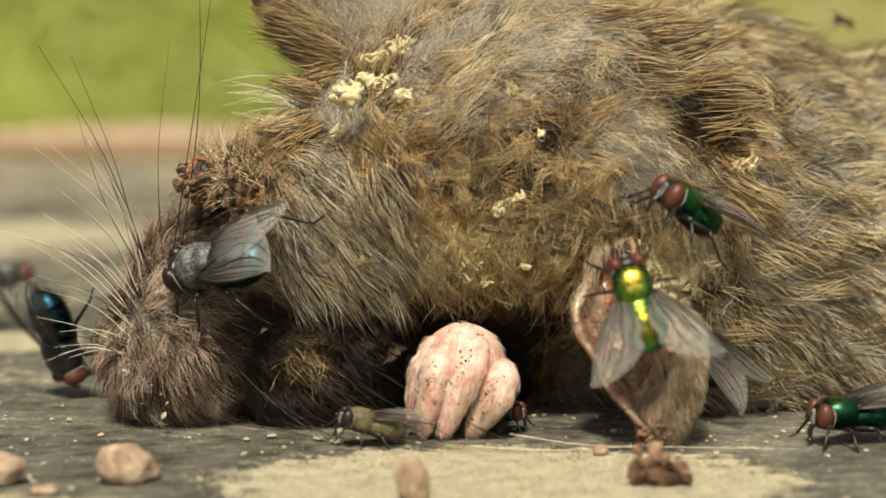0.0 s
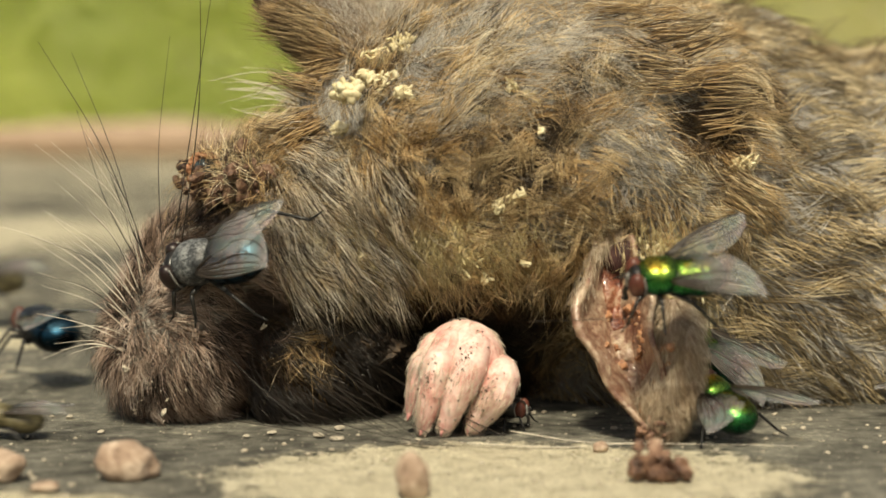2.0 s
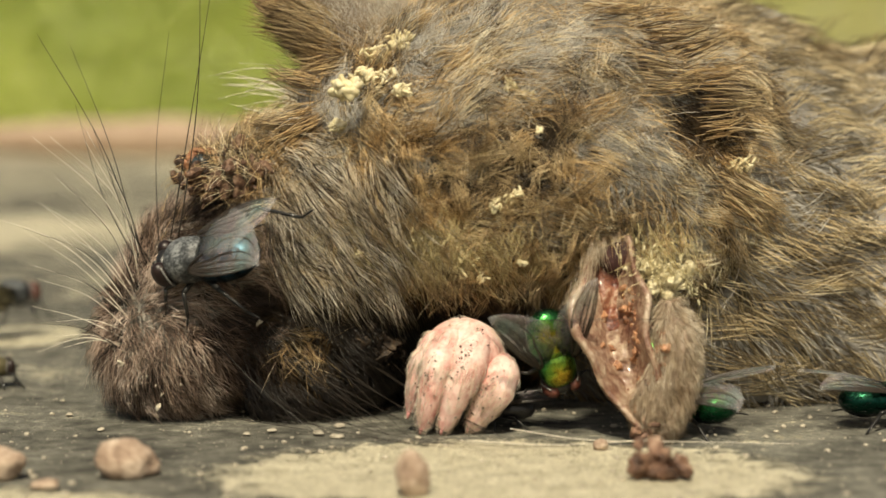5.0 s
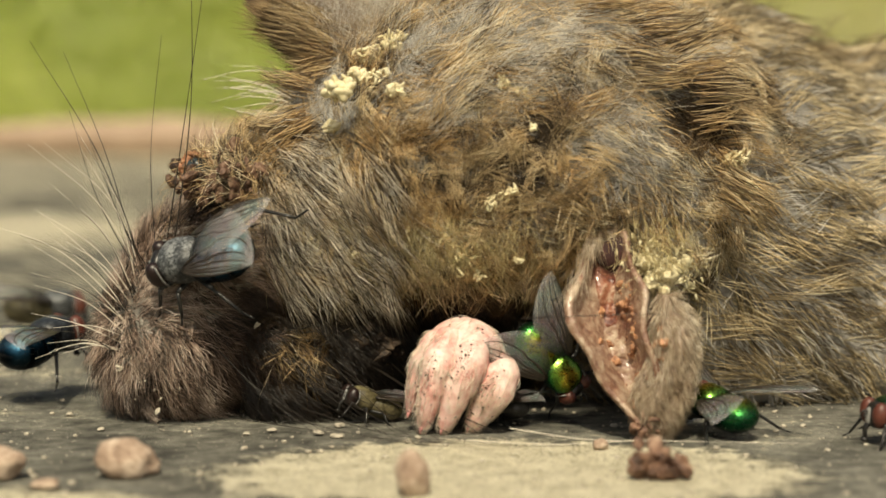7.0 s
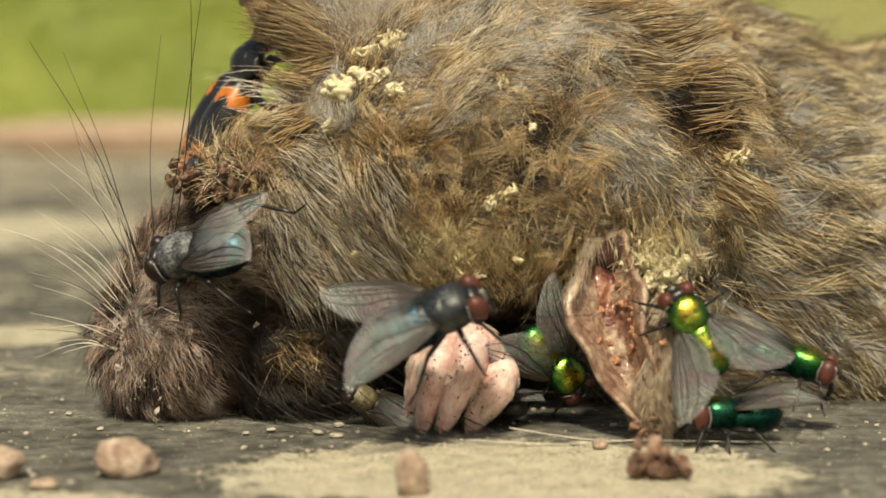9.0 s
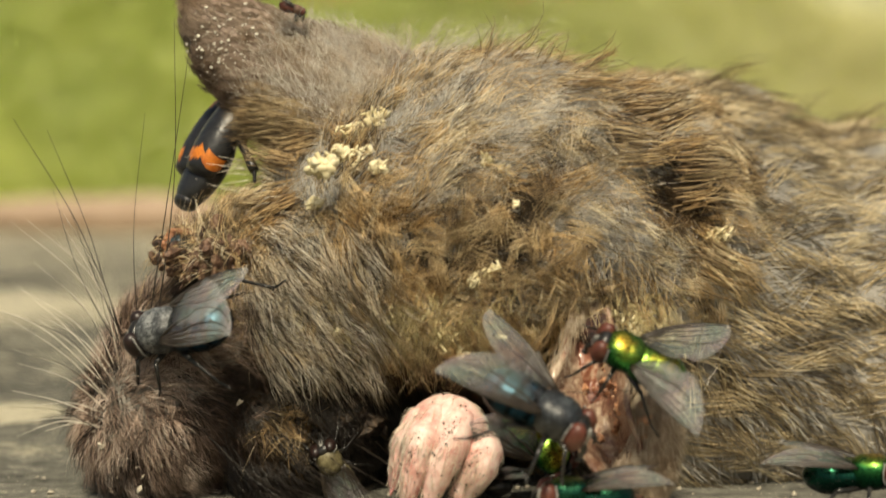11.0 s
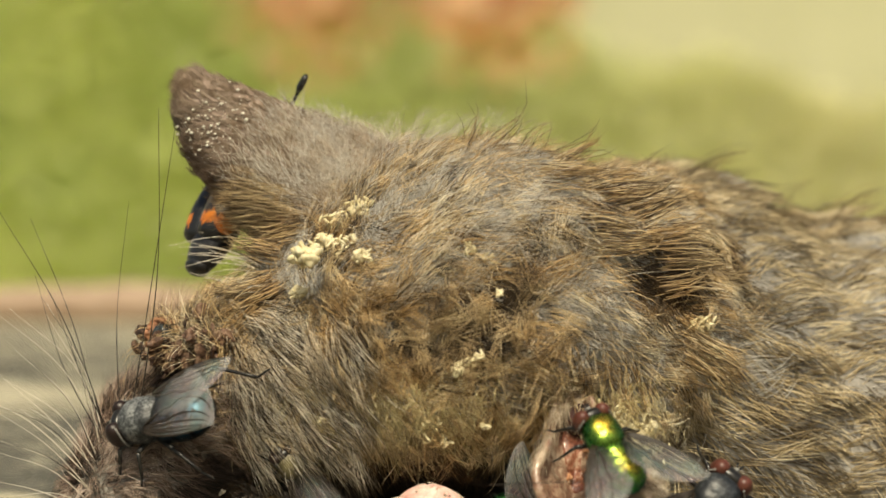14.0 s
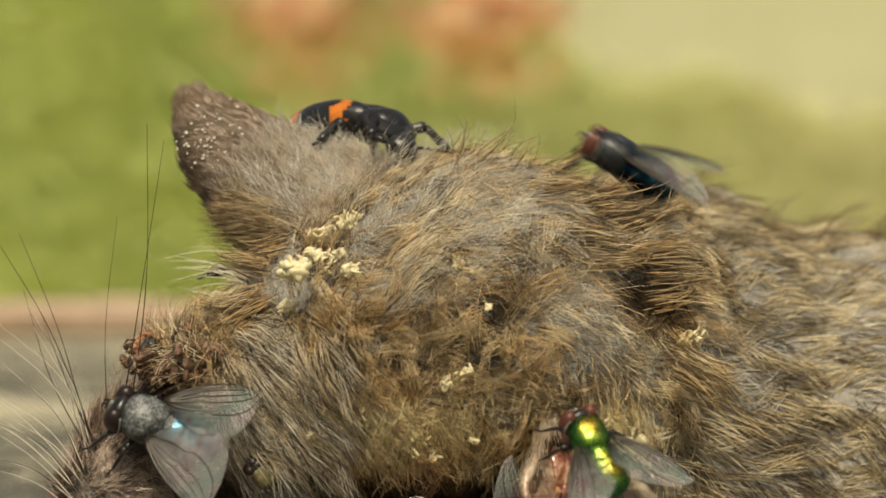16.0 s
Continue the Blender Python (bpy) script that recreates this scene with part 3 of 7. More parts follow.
def on_head(x, z, out=1.0):
    """The place on the near side of the head at x, z (mm), lifted out of the skin, and the normal there."""
    hit, n, _, _ = HEAD_TREE.ray_cast(Vector((x * MM, -0.05, z * MM)), Vector((0, 1, 0)))
    if hit is None:
        hit, n, _, _ = HEAD_TREE.find_nearest(Vector((x * MM, 0.012, z * MM)))
    return np.array(hit) / MM + np.array(n) * out, np.array(n)


# ---- materials of the small things ----
M_WHISK_D = plain("dark_whisker", [(0.3, (0.012, 0.009, 0.007)), (0.7, (0.03, 0.022, 0.016))], 900, 0.35)
M_WHISK_L = plain("pale_whisker", [(0.3, (0.70, 0.62, 0.50)), (0.7, (0.86, 0.80, 0.68))], 900, 0.4)
M_EGG = plain("fly_egg", [(0.3, (0.42, 0.34, 0.17)), (0.48, (0.62, 0.53, 0.31)), (0.66, (0.84, 0.77, 0.54))], 500, 0.5, bumps=0.3, dist=0.0001, scale2=2500)
M_SCAB = plain("dried_scab", [(0.38, (0.016, 0.010, 0.008)), (0.47, (0.06, 0.032, 0.021)), (0.57, (0.17, 0.092, 0.058)), (0.70, (0.34, 0.23, 0.15))], 420, 0.6, bumps=1.0, dist=0.0005, scale2=2200)
M_EYEBALL = plain("clouded_eye", [(0.38, (0.010, 0.014, 0.016)), (0.52, (0.035, 0.05, 0.055)), (0.66, (0.12, 0.14, 0.14))], 500, 0.25, bumps=0.4, dist=0.0001, scale2=2500)
M_LID = plain("dried_lid", [(0.38, (0.05, 0.022, 0.012)), (0.48, (0.22, 0.09, 0.045)), (0.60, (0.50, 0.25, 0.13)), (0.7, (0.62, 0.46, 0.32))], 520, 0.45, bumps=0.9, dist=0.0004, scale2=2300)
M_DIRT = plain("damp_soil", [(0.34, (0.012, 0.009, 0.007)), (0.5, (0.045, 0.03, 0.02)), (0.7, (0.17, 0.115, 0.07))], 700, 0.7, bumps=0.8, dist=0.0003, scale2=2600)
M_EARSKIN = plain("ear_skin", [(0.42, (0.11, 0.042, 0.027)), (0.50, (0.22, 0.115, 0.076)), (0.57, (0.33, 0.215, 0.150)), (0.66, (0.50, 0.39, 0.285))], 300, 0.38, bumps=1.0, dist=0.0005, scale2=1700, coat=0.3)
M_RAW = plain("raw_flesh", [(0.44, (0.09, 0.022, 0.013)), (0.52, (0.22, 0.072, 0.040)), (0.59, (0.33, 0.15, 0.092)), (0.67, (0.52, 0.36, 0.26))], 320, 0.3, bumps=0.9, dist=0.0005, scale2=1900, coat=0.5)
M_CRUMB = plain("dried_crumb", [(0.42, (0.035, 0.018, 0.012)), (0.51, (0.12, 0.06, 0.038)), (0.59, (0.27, 0.15, 0.095)), (0.70, (0.50, 0.37, 0.27))], 420, 0.5, bumps=1.0, dist=0.0005, scale2=2200)
M_CANAL = plain("shaded_red_flesh", [(0.3, (0.012, 0.005, 0.004)), (0.6, (0.045, 0.013, 0.010)), (0.8, (0.15, 0.05, 0.035))], 500, 0.75, bumps=0.7, dist=0.0003)
M_EARBACK = plain("far_ear_skin", [(0.25, (0.12, 0.085, 0.065)), (0.5, (0.28, 0.20, 0.155)), (0.75, (0.44, 0.34, 0.27))], 200, 0.6, bumps=0.4, dist=0.0002, scale2=1500)
M_FOLD = plain("pale_ear_skin", [(0.40, (0.20, 0.135, 0.095)), (0.53, (0.34, 0.25, 0.185)), (0.66, (0.50, 0.40, 0.31))], 240, 0.55, bumps=0.5, dist=0.0002, scale2=1500)
M_CLAW = plain("pink_claw", [(0.3, (0.55, 0.16, 0.17)), (0.7, (0.75, 0.40, 0.36))], 600, 0.3)
M_PEB = plain("reddish_pebble", [(0.36, (0.15, 0.095, 0.065)), (0.5, (0.33, 0.23, 0.165)), (0.64, (0.56, 0.44, 0.34))], 300, 0.8, bumps=0.9, dist=0.0004, scale2=1500)
M_DUST = plain("pale_dust_grain", [(0.3, (0.62, 0.58, 0.48)), (0.7, (0.82, 0.78, 0.68))], 500, 0.8)
M_GRIT = plain("pale_grit", [(0.3, (0.26, 0.22, 0.16)), (0.7, (0.58, 0.52, 0.42))], 500, 0.8)
M_BRANCH = plain("weathered_wood", [(0.3, (0.16, 0.10, 0.065)), (0.55, (0.40, 0.29, 0.21)), (0.8, (0.62, 0.50, 0.40))], 18, 0.85, bumps=0.5, dist=0.003, scale2=120)
M_PALEHAIR = fur_material("pale_hair", [(0.0, (0.34, 0.265, 0.18)), (0.5, (0.55, 0.45, 0.33)), (1.0, (0.78, 0.70, 0.56))], 200, (0.85, 0.8, 0.75), root=(0.6, 0.5, 0.45), tip_mix=0.0)
M_STRAW = fur_material("straw_hair", [(0.0, (0.45, 0.36, 0.17)), (0.5, (0.68, 0.57, 0.31)), (1.0, (0.85, 0.76, 0.50))], 200, (0.9, 0.88, 0.8), root=(0.7, 0.65, 0.6), tip_mix=0.0)
M_PAWHAIR = fur_material("white_paw_hair", [(0.0, (0.60, 0.50, 0.40)), (0.5, (0.80, 0.72, 0.60)), (1.0, (0.90, 0.85, 0.75))], 200, (0.95, 0.88, 0.82), root=(0.95, 0.8, 0.75), tip_mix=0.0)
M_WOOL = fur_material("pale_wool", [(0.0, (0.52, 0.48, 0.42)), (0.5, (0.68, 0.635, 0.56)), (1.0, (0.86, 0.82, 0.74))], 200, (0.94, 0.9, 0.84), root=(0.75, 0.72, 0.7), tip_mix=0.0)
M_EARHAIR = fur_material("ear_hair", [(0.0, (0.12, 0.08, 0.055)), (0.5, (0.34, 0.26, 0.19)), (1.0, (0.62, 0.52, 0.40))], 200, (0.7, 0.6, 0.5), root=(0.7, 0.66, 0.62), tip_mix=0.1)


# ---- parts of the head ----
def far_ear():
    """The upright ear: a cupped leaf, seen from its furry back. Its own origin lies at the root."""
    na, nb = 40, 44
    a, b = np.meshgrid(np.linspace(0, 1, na), np.linspace(-1, 1, nb), indexing="ij")
    axis, across = unit(np.array([-0.78, 0.02, 0.63])), unit(np.array([0.63, 0.0, 0.78]))
    u = a * 19.9 - 1.2
    low = np.interp(u, [-1.2, 4.7, 9.7, 14.2, 17.9, 19.2], [-6.4, -7.0, -6.4, -4.9, -1.9, 1.9])
    top = np.interp(u, [-1.2, 2.5, 19.2], [6.6, 5.8, 2.3])
    cup = (b * b - 0.25) * 3.0 * (1 - 0.35 * a) + 1.0 * a - 2.6 * np.exp(-((b + 0.45) / 0.25) ** 2) * (1 - a) * 0.35
    frill = 0.14 * np.sin(b * 37 + a * 5) * a
    P = axis * (u + frill)[..., None] + across * ((low + top) / 2 + b * (top - low) / 2 + 0.10 * np.sin(a * 60))[..., None] + np.array([0.1, 1, 0.15]) * cup[..., None]
    root = np.array([-6.3, 11.0, 33.5])
    me = sheet("ear", P, 0.38)
    ear = part("ear", me, M_EARBACK, head, "upright furry ear dusted with pale grains")
    ear.matrix_basis = Matrix.Translation(Vector(root) * MM)
    rng = np.random.RandomState(11)
    p, nn = scatter(me, 15000, rng)
    p, nn = p[nn[:, 1] < 0.4], nn[nn[:, 1] < 0.4]
    comb = np.tile(axis, (len(p), 1)) + rng.normal(size=(len(p), 3)) * 0.15
    near = np.clip(1 - (p / MM) @ axis / 12, 0.12, 1)
    c, comb2, lift, tone, size = tufted(p, nn, comb, 420, rng, 0.2, 0.08, 0.3)
    side_b = np.clip(((p / MM) @ across + 3.0) / 5.0, 0, 1)
    tone = np.clip(0.06 + 0.6 * tone * (0.25 + 0.95 * side_b) + 0.60 * near * side_b, 0, 1)
    me2 = strands("ear_hair", p, nn, comb2, (1.1 + 2.2 * near ** 1.5) * MM * size, 0.024 * MM, rng, lift=lift, stray=0.2, rings=2, wave=0.04, clump=c, clump_pull=0.5, tone=tone)
    tagged(part("ear_hair", me2, M_EARHAIR, ear), kind="stuff")
    # long brown hair that brushes up over the low side of the cup
    u, w = 0.06 + 0.34 * rng.rand(1500), -0.85 + 0.75 * rng.rand(1500)
    R = P[(u * (na - 1)).astype(int), ((w + 1) / 2 * (nb - 1)).astype(int)] + rng.normal(size=(1500, 3)) * 0.25 + np.array([0, -0.35, 0])
    cb = np.tile(axis * 0.5 - across * 0.25, (1500, 1)) + rng.normal(size=(1500, 3)) * 0.12
    me4 = strands("ear_brush", R * MM, unit(np.tile([0.0, -1.0, 0.1], (1500, 1))), cb, 4.2 * MM, 0.030 * MM, rng, lift=0.12, stray=0.2, rings=3, wave=0.03, clump=clusters(R * MM, 90, rng), clump_pull=0.6,
                  tone=0.12 + 0.5 * rng.rand(1500))
    tagged(part("ear_brush", me4, M_GUARD, ear), kind="stuff")
    # pale fluff at the root and along the near rim
    m = ((p / MM) @ axis < 10.0) & ((p / MM) @ across > -4) & (rng.rand(len(p)) < 0.70 - 0.05 * (p / MM) @ axis)
    me3 = strands("ear_fluff", p[m], nn[m], comb[m] + np.array([0.6, -0.1, -0.1]), 2.8 * MM, 0.018 * MM, rng, lift=0.32, stray=0.7, rings=3, wave=0.12)
    tagged(part("ear_fluff", me3, M_WOOL, ear), kind="stuff")
    grains = []
    for i in range(190):
        aa = 0.76 + 0.07 * rng.normal()
        bb = np.clip(-0.05 + 0.42 * rng.normal(), -0.9, 0.95)
        k = (int(np.clip(aa, 0, 1) * (na - 1)), int((bb + 1) / 2 * (nb - 1)))
        r = 0.03 + 0.11 * rng.rand() ** 4
        grains.append(ellipsoid(P[k] + np.array([rng.normal() * 0.4, -0.4, rng.normal() * 0.4]), (r * 1.4, r, r), 8, 6, rough=0.3, seed=i))
    tagged(part("pale_grains", joined("pale_grains", grains), M_DUST, ear), kind="stuff")
    return ear


far_ear_ob = far_ear()


def grid_at(P, u, w):
    """Places on a grid of points at u along (0 to 1) and w across (-1 to 1)."""
    na, nb = P.shape[:2]
    fu, fw = np.clip(u, 0, 1) * (na - 1), (np.clip(w, -1, 1) + 1) / 2 * (nb - 1)
    i, j = np.minimum(fu.astype(int), na - 2), np.minimum(fw.astype(int), nb - 2)
    du, dw = (fu - i)[:, None], (fw - j)[:, None]
    return (P[i, j] * (1 - du) + P[i + 1, j] * du) * (1 - dw) + (P[i, j + 1] * (1 - du) + P[i + 1, j + 1] * du) * dw


def near_ear():
    """The drooping ear: an open cup of raw skin with a curled rim, a furry fold beside it, its matted tip on the slab."""
    rng = np.random.RandomState(13)
    na, nb = 60, 44
    a, b = np.meshgrid(np.linspace(0, 1, na), np.linspace(-1, 1, nb), indexing="ij")
    mid = bend([(14.2, 3.0, 16.4), (13.9, -0.4, 13.0), (14.2, -2.4, 9.2), (15.8, -3.0, 5.0), (17.4, -4.0, 0.7)], 9)
    t = np.linspace(0, 1, len(mid))
    ctr = np.stack([np.interp(a, t, mid[:, i]) for i in range(3)], -1)
    half = np.interp(a, [0, 0.12, 0.3, 0.5, 0.62, 0.75, 0.9, 1], [1.3, 2.4, 3.3, 3.5, 2.8, 2.2, 1.5, 0.6])
    wob = 0.30 * np.sin(a * 17 + b * 2) * np.abs(b) ** 2
    P = ctr.copy()
    P[..., 0] += np.where(b > 0, 0.80, 1.0) * b * half + wob
    P[..., 1] += (1 - np.abs(b) ** 2.4) * 4.4 * np.sin(np.pi * np.clip(a * 0.8 + 0.1, 0, 1)) - 2.6
    P[..., 2] += 0.4 * b + 0.2 * np.sin(b * 9 + a * 11)
    flat = P.reshape(-1, 3)
    P[..., 1] += (0.34 * vnoise(flat, 1.5, 3.0) + 0.20 * vnoise(flat, 4.5, 5.0)).reshape(na, nb) * (1 - 0.5 * np.abs(b))
    part("drooping_ear", sheet("drooping_ear", P, 0.45), M_EARSKIN, head, "drooping torn ear with raw reddish inside")
    # raw flesh in the middle of the cup
    u, w = np.meshgrid(np.linspace(0.04, 0.56, 26), np.linspace(-0.42, 0.50, 20), indexing="ij")
    w = w * (0.7 + 0.3 * np.sin(u * 9))
    L = grid_at(P, u.ravel(), w.ravel()).reshape(26, 20, 3)
    edge = np.maximum(np.abs(np.linspace(-1, 1, 26))[:, None], np.abs(np.linspace(-1, 1, 20))[None, :])
    L[..., 1] += -0.28 + 0.55 * edge ** 6 + 0.10 * vnoise(L.reshape(-1, 3), 3.0, 8.0).reshape(26, 20)
    part("ear_lining", sheet("ear_lining", L, 0.3), M_RAW, head, "wet raw reddish brown lining of the ear")
    # curled pale rim
    e = grid_at(P, np.linspace(0.10, 0.70, 30), np.full(30, -0.98)) + np.array([0.12, -0.2, 0])
    k = np.linspace(0, 1, 30)
    v, q, tr = tube_arrays(e, 0.42 * np.sin(np.pi * np.clip(k * 0.86 + 0.12, 0, 1)) ** 0.6 * (1 + 0.2 * np.sin(k * 23)), 12)
    part("ear_rim", joined("ear_rim", [(v, q, tr)]), M_EARSKIN, head, "curled pinkish rim of the ear")
    # a solid lump, coloured as dark as the shaded hole it stands for
    canal = [ellipsoid((14.4, 0.9, 14.9), (1.7, 1.2, 1.5), 30, 20, euler(0, -18, 0), 0.25, 3.0, 2.5)]
    part("ear_canal", joined("ear_canal", canal), M_CANAL, head, "dark red lump with the shade of the ear's opening in its colour")
    # coat falling over the root of the ear and along its outer rim
    n = 760
    k = rng.rand(n)
    R = grid_at(P, np.where(k < 0.75, rng.rand(n) * 0.07, rng.rand(n) * 0.35), np.where(k < 0.75, rng.rand(n) * 1.3 - 1, -0.96 + 0.1 * rng.rand(n)))
    R = R + rng.normal(size=R.shape) * 0.3 + np.array([0, -0.35, 0.6])
    comb_r = np.tile([-0.05, -0.12, -1.0], (n, 1)) + rng.normal(size=(n, 3)) * 0.2
    hair = strands("ear_rim_hair", R * MM, unit(np.tile([-0.25, -1.0, 0.15], (n, 1))), comb_r, 2.0 * MM, 0.028 * MM, rng, lift=0.22, stray=0.3, rings=3, wave=0.05, clump=clusters(R * MM, 70, rng), clump_pull=0.6)
    tagged(part("ear_rim_hair", hair, M_PALEHAIR, head), kind="stuff")
    # furry fold
    na, nb = 30, 22
    a, b = np.meshgrid(np.linspace(0, 1, na), np.linspace(-1, 1, nb), indexing="ij")
    mid = bend([(18.7, -3.0, 11.8), (19.2, -4.8, 9.6), (19.1, -5.8, 6.6), (17.9, -6.2, 3.2), (17.6, -6.0, 0.3)], 8)
    t = np.linspace(0, 1, len(mid))
    P2 = np.stack([np.interp(a, t, mid[:, i]) for i in range(3)], -1)
    half = np.interp(a, [0, 0.2, 0.5, 0.72, 0.88, 1], [0.5, 1.6, 1.8, 2.5, 1.9, 0.8])
    P2[..., 0] += b * half
    P2[..., 1] += b * b * 1.5 + 0.25 * np.sin(a * 13) + 0.2 * np.sin(a * 9 + b * 7)
    fold_me = sheet("ear_fold", P2, 0.5)
    part("ear_fold", fold_me, M_FOLD, head, "outer fold of the ear with short pale fur")
    p, nn = scatter(fold_me, 4600, rng)
    p, nn = p[nn[:, 1] < 0.3], nn[nn[:, 1] < 0.3]
    comb = np.tile([0.30, -0.1, -1.0], (len(p), 1))
    me = strands("fold_hair", p, nn, comb, 1.5 * MM, 0.024 * MM, rng, lift=0.22, stray=0.3, rings=3, wave=0.03, clump=clusters(p, 260, rng), clump_pull=0.5)
    tagged(part("fold_hair", me, M_PALEHAIR, head), kind="stuff")
    n = 900
    R = grid_at(P2, 0.55 + 0.45 * rng.rand(n), rng.rand(n) * 2 - 1) + np.array([0, -0.3, 0])
    low = strands("ear_tip_hair", R * MM, unit(np.tile([-0.2, -1.0, 0.1], (n, 1)) + rng.normal(size=(n, 3)) * 0.3), np.tile([0.10, -0.1, -1.0], (n, 1)) + rng.normal(size=(n, 3)) * 0.4,
                  1.5 * MM, 0.030 * MM, rng, lift=0.3, stray=0.5, rings=2, wave=0.1, clump=clusters(R * MM, 110, rng), clump_pull=0.6)
    tagged(part("ear_tip_hair", low, M_EARHAIR, head), kind="stuff")
    # dried crumbs in the cup, along the seam of the fold and on the tip
    crumbs = []
    for i in range(150):
        f = rng.rand()
        if f < 0.45:
            q = grid_at(P, 0.30 + 0.5 * rng.rand(1), 0.35 + 0.45 * rng.rand(1))[0] + np.array([0, -0.35, 0])
        elif f < 0.75:
            q = grid_at(P2, 0.25 + 0.6 * rng.rand(1), -0.95 + 0.35 * rng.rand(1))[0] + np.array([0, -0.3, 0])
        else:
            q = grid_at(P, rng.rand(1) * 0.9, rng.rand(1) * 1.7 - 0.95)[0] + np.array([0, -0.3, 0])
        q[2] = max(q[2], 0.35)
        r = 0.05 + 0.34 * rng.rand() ** 3
        crumbs.append(ellipsoid(q, (r * 1.4, r, r * 0.8), 14, 10, euler(*(rng.rand(3) * 180)), 0.7, i, 4.0))
    tagged(part("ear_scab", joined("ear_scab", crumbs), M_LID, head, "brown dried scab along the ear"), kind="stuff")
    lumps = []
    for i in range(46):
        q = np.array([17.4 + rng.normal() * 0.7, -6.0 + rng.normal() * 0.5, 0.8 + abs(rng.normal()) * 0.7])
        q[2] = max(q[2], 0.3)
        r = 0.2 + 0.32 * rng.rand()
        lumps.append(ellipsoid(q, (r, r, r * 0.8), 12, 9, None, 0.7, i + 3, 4.0))
    tagged(part("matted_tip", joined("matted_tip", lumps), M_CRUMB, head), kind="stuff")


near_ear()


def egg_cluster(x, z, n, spread, rng, out=2.6, flat=0.6, size=0.82):
    """A pile of long fly eggs stuck into the fur."""
    c, nrm = on_head(x, z, out)
    lead = rng.rand() * 180
    eggs = []
    for i in range(n):
        q = c + np.array([rng.normal() * spread, rng.normal() * spread * flat, rng.normal() * spread * 0.8])
        turn = euler(rng.normal() * 25, lead + rng.normal() * 35, rng.normal() * 30)
        eggs.append(ellipsoid(q, (0.46 * size, 0.15 * size, 0.15 * size), 9, 6, turn))
    for i in range(n // 5 if n > 18 else 0):
        q = c - nrm * 0.25 + np.array([rng.normal() * spread, rng.normal() * spread * flat, rng.normal() * spread * 0.8])
        eggs.append(ellipsoid(q, tuple((0.32 + 0.3 * rng.rand(3)) * size), 12, 9, None, 0.6, i, 3.0))
    tagged(part("egg_cluster", joined("egg_cluster", eggs), M_EGG, head, "pale yellow fly eggs"), kind="stuff")


